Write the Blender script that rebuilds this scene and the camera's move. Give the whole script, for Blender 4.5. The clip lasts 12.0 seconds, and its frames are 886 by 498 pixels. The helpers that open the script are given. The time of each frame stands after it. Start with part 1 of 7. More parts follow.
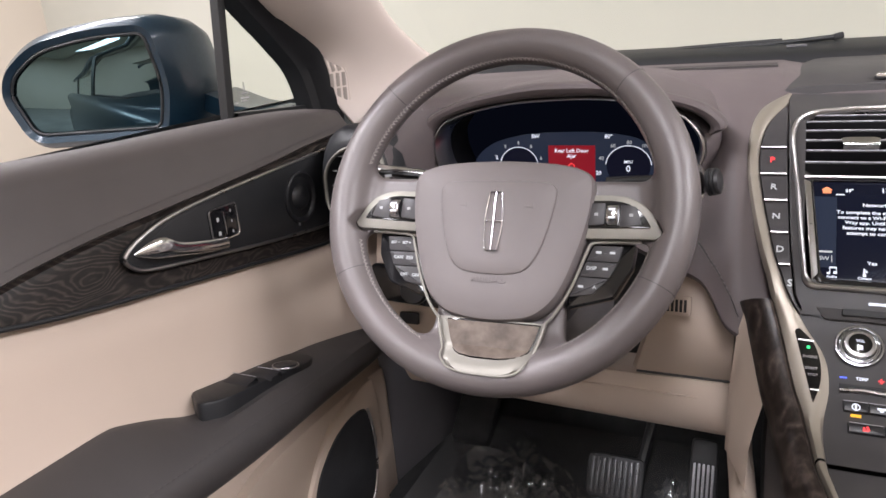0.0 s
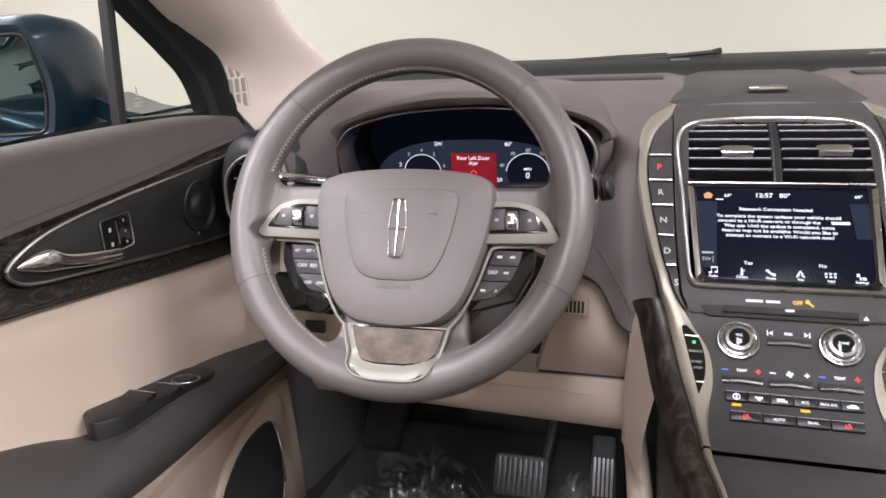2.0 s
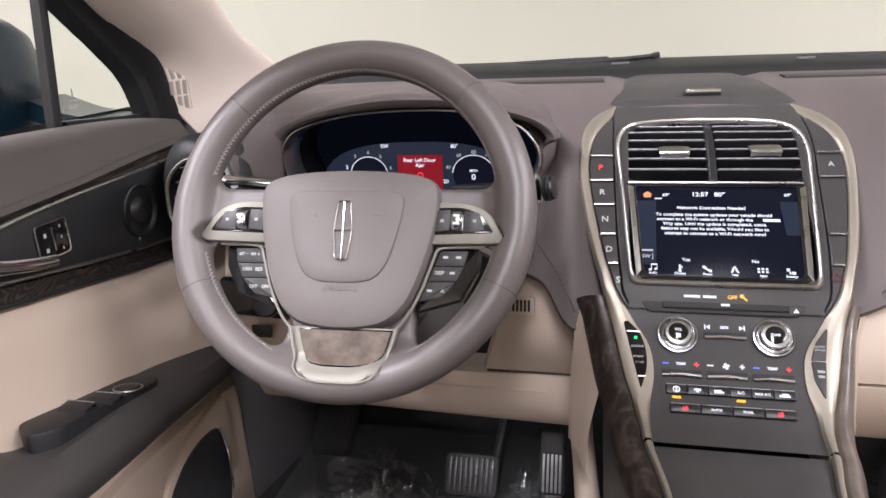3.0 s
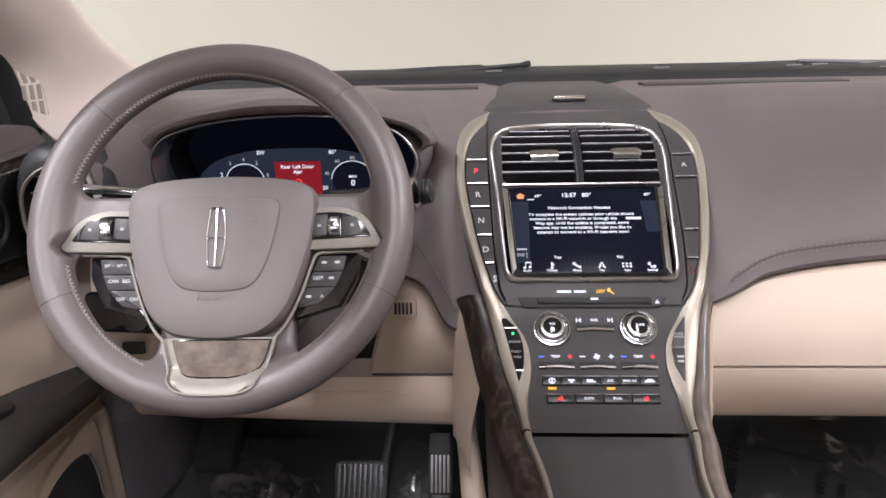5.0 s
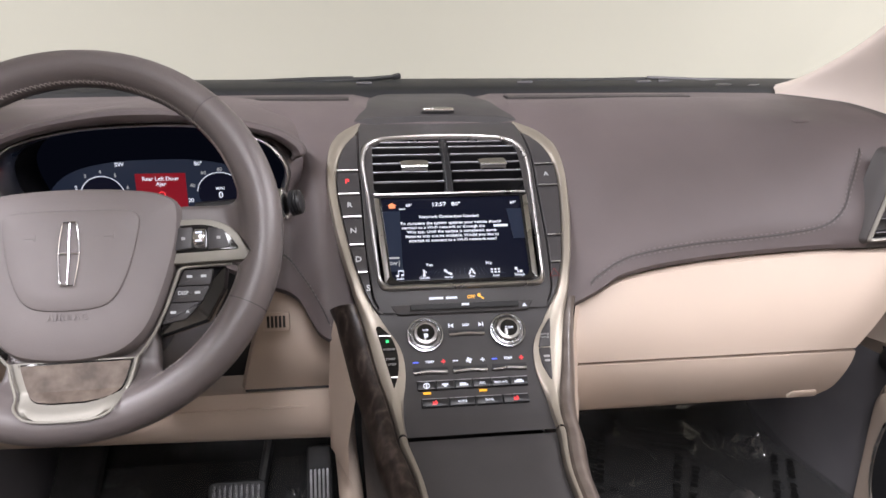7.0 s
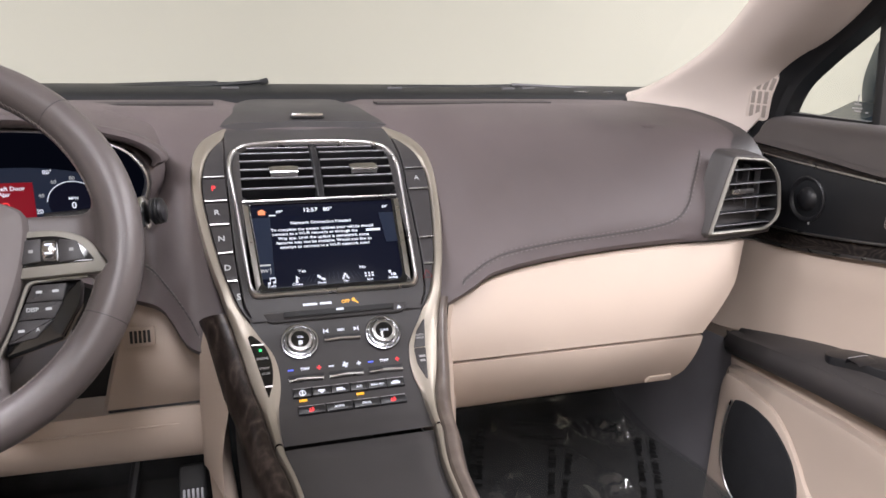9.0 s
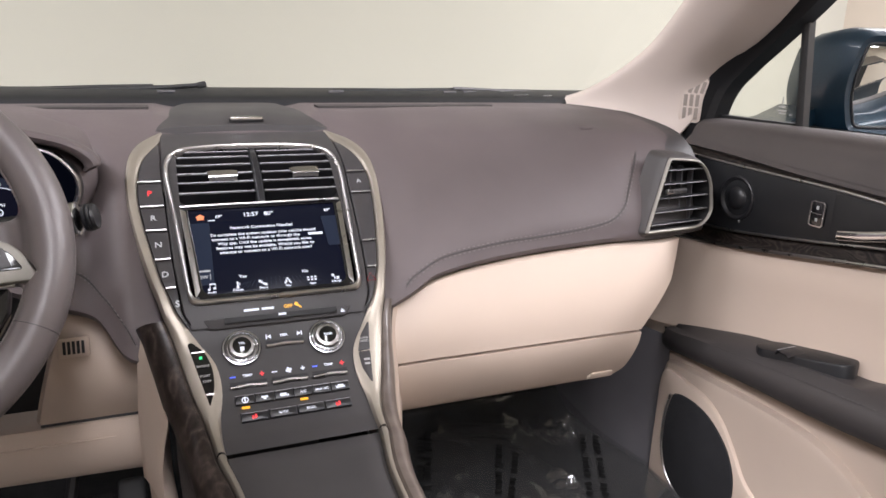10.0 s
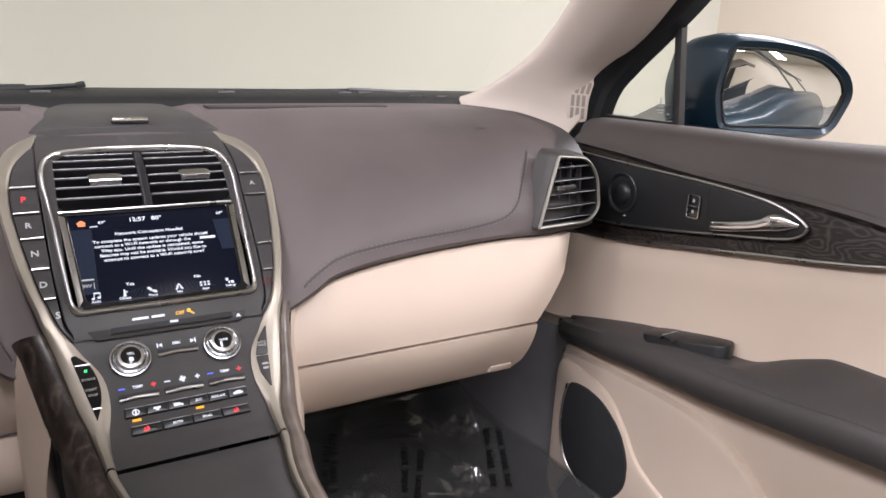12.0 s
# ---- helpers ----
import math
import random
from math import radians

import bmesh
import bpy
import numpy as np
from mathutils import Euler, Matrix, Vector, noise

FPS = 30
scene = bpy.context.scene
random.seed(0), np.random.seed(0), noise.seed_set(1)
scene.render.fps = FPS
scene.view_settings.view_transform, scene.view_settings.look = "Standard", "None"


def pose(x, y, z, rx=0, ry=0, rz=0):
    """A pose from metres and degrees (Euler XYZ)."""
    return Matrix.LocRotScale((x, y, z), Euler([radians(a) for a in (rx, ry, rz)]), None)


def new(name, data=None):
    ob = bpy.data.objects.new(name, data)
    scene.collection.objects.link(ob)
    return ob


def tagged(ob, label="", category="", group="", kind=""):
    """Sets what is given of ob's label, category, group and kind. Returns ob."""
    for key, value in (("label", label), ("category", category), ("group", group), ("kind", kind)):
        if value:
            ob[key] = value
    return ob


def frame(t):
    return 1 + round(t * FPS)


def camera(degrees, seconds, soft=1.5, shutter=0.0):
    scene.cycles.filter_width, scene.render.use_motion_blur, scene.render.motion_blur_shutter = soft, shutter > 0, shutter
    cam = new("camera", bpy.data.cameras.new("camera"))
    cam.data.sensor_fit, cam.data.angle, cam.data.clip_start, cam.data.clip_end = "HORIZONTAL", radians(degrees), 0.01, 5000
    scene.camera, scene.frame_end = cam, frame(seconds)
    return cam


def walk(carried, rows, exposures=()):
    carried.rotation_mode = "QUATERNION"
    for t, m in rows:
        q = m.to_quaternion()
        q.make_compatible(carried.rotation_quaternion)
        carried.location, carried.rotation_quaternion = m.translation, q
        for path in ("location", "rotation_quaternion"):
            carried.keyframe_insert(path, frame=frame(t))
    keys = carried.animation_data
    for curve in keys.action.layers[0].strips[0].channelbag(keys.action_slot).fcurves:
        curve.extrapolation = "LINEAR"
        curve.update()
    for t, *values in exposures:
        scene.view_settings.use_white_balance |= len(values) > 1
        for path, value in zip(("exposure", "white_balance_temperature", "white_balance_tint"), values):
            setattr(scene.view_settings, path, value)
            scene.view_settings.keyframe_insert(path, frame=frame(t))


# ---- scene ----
cam = camera(64.50, 12.0, soft=1.6)
PATH = [  # seconds, eye in metres, turn in degrees
    (0.0, -0.1503, -0.8540, 1.1963, 71.81, 4.20, 23.41),
    (0.5, -0.1489, -0.8550, 1.1971, 71.83, 3.88, 21.64),
    (1.0, -0.1470, -0.8561, 1.1983, 71.82, 3.52, 19.84),
    (1.5, -0.1454, -0.8567, 1.1979, 71.85, 3.16, 17.96),
    (2.0, -0.1443, -0.8586, 1.1980, 71.90, 2.80, 15.97),
    (2.5, -0.1410, -0.8604, 1.1970, 71.94, 2.56, 13.99),
    (3.0, -0.1385, -0.8624, 1.1972, 71.97, 2.36, 11.90),
    (5.0, -0.1277, -0.8687, 1.1934, 72.38, 1.32, 2.70),
    (5.5, -0.1252, -0.8721, 1.1933, 72.64, 0.89, 0.21),
    (6.0, -0.1235, -0.8737, 1.1937, 72.86, 0.44, -2.24),
    (6.5, -0.1211, -0.8755, 1.1942, 73.04, 0.11, -4.62),
    (7.0, -0.1193, -0.8779, 1.1931, 73.23, -0.13, -7.08),
    (9.0, -0.1137, -0.8877, 1.1914, 73.90, -1.12, -17.04),
    (9.5, -0.1122, -0.8909, 1.1909, 74.12, -1.24, -19.33),
    (10.0, -0.1107, -0.8928, 1.1901, 74.33, -1.37, -21.48),
    (10.5, -0.1092, -0.8946, 1.1901, 74.45, -1.48, -23.52),
    (11.0, -0.1084, -0.8973, 1.1902, 74.56, -1.63, -25.52),
    (11.5, -0.1076, -0.8997, 1.1894, 74.66, -1.73, -27.54),
    (12.0, -0.1065, -0.9024, 1.1884, 74.70, -1.80, -29.48),
]
walk(cam, [(t, pose(x, y, z, rx, ry, rz)) for t, x, y, z, rx, ry, rz in PATH], exposures=[(0.0, 0.19), (1.5, 0.24), (3.0, 0.23), (5.5, 0.09), (7.0, 0.05), (9.5, 0.08), (12.0, 0.03)])

# ---- light: a white photo bay with rows of ceiling tubes ----
world = bpy.data.worlds.new("bay_air")
world.use_nodes = True
world.node_tree.nodes["Background"].inputs["Color"].default_value = (0.9, 0.92, 1.0, 1)
world.node_tree.nodes["Background"].inputs["Strength"].default_value = 0.1
scene.world = world
scene.view_settings.exposure = 0.0

LAMPS = [(-2.1, -4.2, 95), (2.9, -4.2, 60), (-2.1, -1.1, 165), (2.6, -1.1, 208), (-2.9, 0.6, 62), (2.9, 0.6, 62), (0.0, -4.6, 25), (0.0, -2.3, 78)]
for lx, ly, watts in LAMPS:
    tubes = bpy.data.lights.new("ceiling_tubes", "AREA")
    tubes.shape, tubes.size, tubes.size_y = "RECTANGLE", 0.40, 2.2
    tubes.energy, tubes.color = watts, (0.985, 0.96, 1.03)
    new("ceiling_tubes", tubes).matrix_world = pose(lx, ly, 3.02)

# ---- materials ----
def material(name, base, rough=0.5, metal=0.0, grain=0.0, grain_scale=300.0, spots=0.0, spots_scale=6.0, coat=0.0, emit=None, power=0.0, tint=None, noise_kind="noise", shine=0.5):
    """A principled material: base colour varied at two scales, a fine relief, worn gloss."""
    m = bpy.data.materials.new(name)
    m.use_nodes = True
    nt = m.node_tree
    b = nt.nodes["Principled BSDF"]
    b.inputs["Base Color"].default_value = (*base, 1)
    b.inputs["Roughness"].default_value = rough
    b.inputs["Metallic"].default_value = metal
    b.inputs["Specular IOR Level"].default_value = shine
    b.inputs["Coat Weight"].default_value = coat
    b.inputs["Coat Roughness"].default_value = 0.12
    if emit:
        b.inputs["Emission Color"].default_value = (*emit, 1)
        b.inputs["Emission Strength"].default_value = power
    co = nt.nodes.new("ShaderNodeTexCoord")
    if spots:
        n = nt.nodes.new("ShaderNodeTexNoise")
        n.inputs["Scale"].default_value, n.inputs["Detail"].default_value = spots_scale, 6
        mix = nt.nodes.new("ShaderNodeMix")
        mix.data_type = "RGBA"
        other = tint or tuple(c * (1 - spots) for c in base)
        mix.inputs[6].default_value, mix.inputs[7].default_value = (*base, 1), (*other, 1)
        ramp = nt.nodes.new("ShaderNodeMapRange")
        ramp.inputs["From Min"].default_value, ramp.inputs["From Max"].default_value = 0.35, 0.7
        nt.links.new(co.outputs["Object"], n.inputs["Vector"])
        nt.links.new(n.outputs["Fac"], ramp.inputs["Value"])
        nt.links.new(ramp.outputs["Result"], mix.inputs[0])
        nt.links.new(mix.outputs[2], b.inputs["Base Color"])
        rr = nt.nodes.new("ShaderNodeMapRange")
        rr.inputs["To Min"].default_value, rr.inputs["To Max"].default_value = max(0.02, rough - 0.06), min(1, rough + 0.08)
        nt.links.new(n.outputs["Fac"], rr.inputs["Value"])
        nt.links.new(rr.outputs["Result"], b.inputs["Roughness"])
    if grain:
        if noise_kind == "voronoi":
            g = nt.nodes.new("ShaderNodeTexVoronoi")
            g.feature = "DISTANCE_TO_EDGE"
            out = g.outputs["Distance"]
        else:
            g = nt.nodes.new("ShaderNodeTexNoise")
            g.inputs["Detail"].default_value = 3
            out = g.outputs["Fac"]
        g.inputs["Scale"].default_value = grain_scale
        bump = nt.nodes.new("ShaderNodeBump")
        bump.inputs["Strength"].default_value, bump.inputs["Distance"].default_value = grain, 0.0006
        nt.links.new(co.outputs["Object"], g.inputs["Vector"])
        nt.links.new(out, bump.inputs["Height"])
        nt.links.new(bump.outputs["Normal"], b.inputs["Normal"])
    return m


def wood_material(name, dark, light, rough, scale=(3, 8, 30), rings=9.0, edge=0.5):
    """Figured veneer: fine light contours on a dark ground, with soft clouds and pores."""
    m = bpy.data.materials.new(name)
    m.use_nodes = True
    nt = m.node_tree
    b = nt.nodes["Principled BSDF"]
    co, mp = nt.nodes.new("ShaderNodeTexCoord"), nt.nodes.new("ShaderNodeMapping")
    mp.inputs["Scale"].default_value = scale
    hills = nt.nodes.new("ShaderNodeTexNoise")
    hills.inputs["Scale"].default_value, hills.inputs["Detail"].default_value, hills.inputs["Roughness"].default_value = 1.0, 2.5, 0.45
    times = nt.nodes.new("ShaderNodeMath")
    times.operation = "MULTIPLY"
    times.inputs[1].default_value = rings
    fold = nt.nodes.new("ShaderNodeMath")
    fold.operation = "PINGPONG"
    fold.inputs[1].default_value = 0.5
    ramp = nt.nodes.new("ShaderNodeValToRGB")
    ramp.color_ramp.elements[0].color, ramp.color_ramp.elements[1].color = (*dark, 1), (*light, 1)
    ramp.color_ramp.elements[0].position, ramp.color_ramp.elements[1].position = edge * 0.4, edge
    pores = nt.nodes.new("ShaderNodeTexNoise")
    pores.inputs["Scale"].default_value, pores.inputs["Detail"].default_value = 9.0, 6
    mul = nt.nodes.new("ShaderNodeMix")
    mul.data_type, mul.blend_type = "RGBA", "MULTIPLY"
    mul.inputs[0].default_value = 0.8
    clouds = nt.nodes.new("ShaderNodeMapRange")
    clouds.inputs["From Min"].default_value, clouds.inputs["From Max"].default_value = 0.3, 0.7
    clouds.inputs["To Min"].default_value, clouds.inputs["To Max"].default_value = 0.35, 1.25
    bump = nt.nodes.new("ShaderNodeBump")
    bump.inputs["Strength"].default_value, bump.inputs["Distance"].default_value = 0.12, 0.0003
    nt.links.new(co.outputs["Object"], mp.inputs["Vector"])
    nt.links.new(mp.outputs["Vector"], hills.inputs["Vector"])
    nt.links.new(mp.outputs["Vector"], pores.inputs["Vector"])
    nt.links.new(hills.outputs["Fac"], times.inputs[0])
    nt.links.new(times.outputs["Value"], fold.inputs[0])
    nt.links.new(fold.outputs["Value"], ramp.inputs["Fac"])
    nt.links.new(ramp.outputs["Color"], mul.inputs[6])
    nt.links.new(pores.outputs["Fac"], clouds.inputs["Value"])
    nt.links.new(clouds.outputs["Result"], mul.inputs[7])
    nt.links.new(mul.outputs[2], b.inputs["Base Color"])
    nt.links.new(pores.outputs["Fac"], bump.inputs["Height"])
    nt.links.new(bump.outputs["Normal"], b.inputs["Normal"])
    b.inputs["Roughness"].default_value = rough
    b.inputs["Specular IOR Level"].default_value = 0.3
    return m


def glass_material(name, tint, rough=0.0, clear=0.97):
    """A thin pane: mostly clear, with a real reflection."""
    m = bpy.data.materials.new(name)
    m.use_nodes = True
    nt = m.node_tree
    nt.nodes.remove(nt.nodes["Principled BSDF"])
    tr, gl = nt.nodes.new("ShaderNodeBsdfTransparent"), nt.nodes.new("ShaderNodeBsdfGlossy")
    tr.inputs["Color"].default_value = (*tint, 1)
    gl.inputs["Roughness"].default_value = rough
    mx = nt.nodes.new("ShaderNodeMixShader")
    mx.inputs["Fac"].default_value = 1 - clear
    nt.links.new(tr.outputs["BSDF"], mx.inputs[1])
    nt.links.new(gl.outputs["BSDF"], mx.inputs[2])
    nt.links.new(mx.outputs["Shader"], nt.nodes["Material Output"].inputs["Surface"])
    return m


PAD = material("taupe_leather", (0.110, 0.0905, 0.0905), 0.5, grain=0.35, grain_scale=900, spots=0.12, spots_scale=9, noise_kind="voronoi", shine=0.3)
PAD_DOOR = material("dark_taupe_leather", (0.080, 0.069, 0.066), 0.5, grain=0.4, grain_scale=800, spots=0.14, spots_scale=9, noise_kind="voronoi", shine=0.35)
PAD_DARK = material("dark_soft_trim", (0.045, 0.040, 0.039), 0.5, grain=0.3, grain_scale=900, spots=0.15, spots_scale=12, noise_kind="voronoi")
WHEEL = material("wheel_leather", (0.118, 0.102, 0.100), 0.31, grain=0.35, grain_scale=700, spots=0.1, spots_scale=14, noise_kind="voronoi")
HUB = material("hub_soft_plastic", (0.135, 0.117, 0.114), 0.52, grain=0.25, grain_scale=1100, spots=0.07, spots_scale=20)
BEIGE = material("cappuccino_leather", (0.51, 0.415, 0.34), 0.5, grain=0.22, grain_scale=700, spots=0.06, spots_scale=7, noise_kind="voronoi")
CREAM = material("pillar_cloth", (0.66, 0.575, 0.52), 0.85, grain=0.3, grain_scale=1500, spots=0.05, spots_scale=8)
BLACK = material("black_plastic", (0.014, 0.014, 0.016), 0.38, grain=0.1, grain_scale=1600, spots=0.2, spots_scale=25)
FASCIA = material("charcoal_satin", (0.048, 0.045, 0.0455), 0.46, shine=0.35, grain=0.08, grain_scale=1500, spots=0.15, spots_scale=18)
BUTTON = material("button_charcoal", (0.046, 0.043, 0.0445), 0.40, shine=0.35, spots=0.12, spots_scale=60)
GLOSS = material("piano_black", (0.006, 0.006, 0.007), 0.1, coat=0.5)
SILVER = material("satin_champagne", (0.40, 0.36, 0.305), 0.45, 0.75, grain=0.06, grain_scale=1200, spots=0.06, spots_scale=25)
WHEEL_TRIM = material("satin_grey_metal", (0.27, 0.255, 0.225), 0.58, 0.55, grain=0.05, grain_scale=1300, spots=0.08, spots_scale=40)
CHROME = material("bright_chrome", (0.70, 0.70, 0.71), 0.16, 1.0)
SATIN = material("satin_chrome", (0.50, 0.485, 0.475), 0.28, 1.0, spots=0.05, spots_scale=30)
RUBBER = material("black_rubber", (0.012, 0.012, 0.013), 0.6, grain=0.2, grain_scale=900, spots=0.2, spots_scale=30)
CARPET = material("black_carpet", (0.015, 0.015, 0.015), 0.95, grain=1.0, grain_scale=900, spots=0.4, spots_scale=40)
KICK = material("grey_kick_plastic", (0.115, 0.110, 0.117), 0.45, grain=0.25, grain_scale=900, spots=0.15, spots_scale=10)
THREAD = material("grey_thread", (0.40, 0.37, 0.35), 0.8)
THREAD_ARM = material("dark_thread", (0.075, 0.068, 0.067), 0.8)
THREAD_DARK = material("taupe_thread", (0.155, 0.138, 0.135), 0.8)
WALL = material("white_wall_paint", (0.50, 0.49, 0.425), 0.8, grain=0.15, grain_scale=60, spots=0.03, spots_scale=1.2)
WALL_WARM = material("ivory_wall_paint", (0.60, 0.53, 0.445), 0.8, grain=0.15, grain_scale=60, spots=0.03, spots_scale=1.2)
CONCRETE = material("grey_concrete", (0.22, 0.21, 0.2), 0.35, grain=0.2, grain_scale=40, spots=0.25, spots_scale=2)
PAINT = material("blue_metallic_paint", (0.0072, 0.024, 0.041), 0.34, 0.35, spots=0.25, spots_scale=300, coat=0.5)
FRAME = material("window_frame_black", (0.011, 0.0115, 0.013), 0.45, grain=0.1, grain_scale=900, spots=0.15, spots_scale=20)
HEADLINER = material("headliner_cloth", (0.58, 0.53, 0.46), 0.9, grain=0.3, grain_scale=1200, spots=0.05)
WOOD = wood_material("smoked_figured_wood", (0.0105, 0.008, 0.007), (0.050, 0.039, 0.033), 0.42, (3, 8, 24), 26.0)
WOOD_RAIL = wood_material("smoked_burl_wood", (0.022, 0.016, 0.0135), (0.066, 0.050, 0.043), 0.34, (30, 17, 17), 6.0)
# passenger's rail wood: paler, with the highlight on it mixed into the colour
WOOD_SHEEN = material("rail_wood_with_sheen", (0.075, 0.059, 0.050), 0.32, grain=0.2, grain_scale=260, spots=0.1, spots_scale=55, tint=(0.125, 0.102, 0.088), coat=0.3)
WOOD_GREY = material("grey_brown_wood", (0.070, 0.053, 0.043), 0.5, grain=0.25, grain_scale=250, spots=0.1, spots_scale=70, tint=(0.145, 0.116, 0.094), shine=0.3)
WINDOW = glass_material("window_glass", (0.97, 0.985, 0.965))
MIRROR = material("mirror_silver", (0.86, 0.9, 0.9), 0.01, 1.0)
FABRIC_BLACK = material("speaker_cloth", (0.010, 0.010, 0.012), 0.8, grain=0.8, grain_scale=1800, spots=0.2, spots_scale=30)


# ---- tools ----
def thing(name, label, category, group="", kind="", at=(0, 0, 0)):
    ob = new(name)
    ob.empty_display_size = 0.05
    ob.location = at
    return tagged(ob, label, category, group, kind)


def part(name, bm, mat, parent=None, label="", angle=38):
    """Links a bmesh, given in world metres, as one mesh object under a thing or part."""
    bmesh.ops.recalc_face_normals(bm, faces=bm.faces)
    me = bpy.data.meshes.new(name)
    bm.to_mesh(me)
    bm.free()
    me.materials.append(mat)
    me.shade_smooth()
    me.set_sharp_from_angle(angle=radians(angle))
    ob = new(name, me)
    if parent is not None:
        ob.parent = parent
        base = parent
        inv = Matrix.Identity(4)
        while base is not None:
            inv = inv @ base.matrix_basis.inverted()
            base = base.parent
        ob.matrix_parent_inverse = Matrix.Identity(4)
        ob.matrix_basis = inv
    if label:
        ob["label"] = label
    return ob


def spline(pts, n=6, closed=False):
    """Catmull-Rom through points of any dimension, n steps a span."""
    p = [np.array(q, float) for q in pts]
    m, out = len(p), []
    spans = m if closed else m - 1
    for i in range(spans):
        a = p[(i - 1) % m] if closed or i else 2 * p[0] - p[1]
        b, c = p[i], p[(i + 1) % m]
        d = p[(i + 2) % m] if closed or i + 2 < m else 2 * p[-1] - p[-2]
        for k in range(n):
            u = k / n
            out.append(0.5 * (2 * b + (c - a) * u + (2 * a - 5 * b + 4 * c - d) * u * u + (3 * b - a - 3 * c + d) * u ** 3))
    if not closed:
        out.append(p[-1])
    return out


def curve1(table, s):
    """A smooth value between (place, value) pairs."""
    for (a, va), (b, vb) in zip(table, table[1:]):
        if s <= b:
            break
    i = [q[0] for q in table].index(a)
    ma = (table[i + 1][1] - table[max(i - 1, 0)][1]) / (table[i + 1][0] - table[max(i - 1, 0)][0])
    j = min(i + 2, len(table) - 1)
    mb = (table[j][1] - table[i][1]) / (table[j][0] - table[i][0])
    h = b - a
    u = min(max((s - a) / h, 0), 1)
    return (2 * u ** 3 - 3 * u * u + 1) * va + (u ** 3 - 2 * u * u + u) * h * ma + (3 * u * u - 2 * u ** 3) * vb + (u ** 3 - u * u) * h * mb


def grid(rows, close_u=False, close_v=False, caps=False):
    """A bmesh skin over rows of points."""
    bm = bmesh.new()
    vs = [[bm.verts.new(tuple(q)) for q in r] for r in rows]
    nr, nc = len(vs), len(vs[0])
    for i in range(nr if close_u else nr - 1):
        for j in range(nc if close_v else nc - 1):
            bm.faces.new((vs[i][j], vs[i][(j + 1) % nc], vs[(i + 1) % nr][(j + 1) % nc], vs[(i + 1) % nr][j]))
    if caps and close_v:
        bm.faces.new(vs[0][::-1])
        bm.faces.new(vs[-1])
    return bm


def thicken(bm, depth):
    """Gives a skin a back side, depth metres against its normals."""
    bmesh.ops.recalc_face_normals(bm, faces=bm.faces)
    bmesh.ops.solidify(bm, geom=bm.faces[:], thickness=depth)
    return bm


def fillet(pts, r, n=5):
    """Rounds the corners of a closed outline."""
    out, m = [], len(pts)
    rs = r if isinstance(r, (list, tuple)) else [r] * m
    for i in range(m):
        a, b, c = (np.array(pts[k % m], float) for k in (i - 1, i, i + 1))
        d1, d2 = a - b, c - b
        l1, l2 = np.linalg.norm(d1), np.linalg.norm(d2)
        cut = min(rs[i], l1 * 0.48, l2 * 0.48)
        p, q = b + d1 / l1 * cut, b + d2 / l2 * cut
        for k in range(n + 1):
            u = k / n
            out.append((1 - u) ** 2 * p + 2 * u * (1 - u) * b + u * u * q)
    return out


def inset(pts, d):
    """A closed outline moved inwards by d."""
    p = [np.array(q[:2], float) for q in pts]
    area = sum(p[i - 1][0] * p[i][1] - p[i][0] * p[i - 1][1] for i in range(len(p)))
    s = 1 if area > 0 else -1
    out = []
    for i in range(len(p)):
        e = p[(i + 1) % len(p)] - p[i - 1]
        n = np.array((-e[1], e[0])) * s
        out.append(p[i] + n / (np.linalg.norm(n) + 1e-12) * d)
    return out


def plate(outline, m, thick=0.004, bevel=0.001, dome=0.0):
    """A plate with rounded edges: outline in the local x, y of the pose m, rising along its z."""
    at = m if callable(m) else (lambda a, b, h: m @ Vector((a, b, h)))
    rings = [(0.0, 0.0), (0.0, thick - bevel), (bevel * 0.3, thick - bevel * 0.3), (bevel, thick)]
    rows = [[at(q[0], q[1], z) for q in inset(outline, d)] for d, z in rings]
    bm = grid(rows, close_v=True)
    top = [v for v in bm.verts][-len(outline):]
    if dome:
        ca, cb = sum(q[0] for q in outline) / len(outline), sum(q[1] for q in outline) / len(outline)
        last = top
        for k, f in ((0.3, 0.51), (0.6, 0.84), (0.85, 0.98)):
            ring = [bm.verts.new(at(q[0] + (ca - q[0]) * k, q[1] + (cb - q[1]) * k, thick + dome * f)) for q in inset(outline, bevel)]
            for i in range(len(top)):
                bm.faces.new((last[i - 1], last[i], ring[i], ring[i - 1]))
            last = ring
        bm.faces.new(last)
    else:
        bm.faces.new(top)
    bot = [v for v in bm.verts][:len(outline)]
    bm.faces.new(bot[::-1])
    return bm


def band(outer, inner, m, thick=0.003, bevel=0.0008, crown=0.0):
    """A frame between two outlines of as many points."""
    at = m if callable(m) else (lambda a, b, h: m @ Vector((a, b, h)))

    def w(pts, z):
        return [at(q[0], q[1], z) for q in pts]
    rows = [w(outer, 0), w(outer, thick - bevel)]
    rows += [w([np.array(a[:2]) * (1 - k) + np.array(b[:2]) * k for a, b in zip(outer, inner)], thick + z)
             for k, z in ((0.15, 0), (0.5, crown), (0.85, 0))]
    rows += [w(inner, thick - bevel), w(inner, -0.004)]
    return grid(rows, close_v=True)


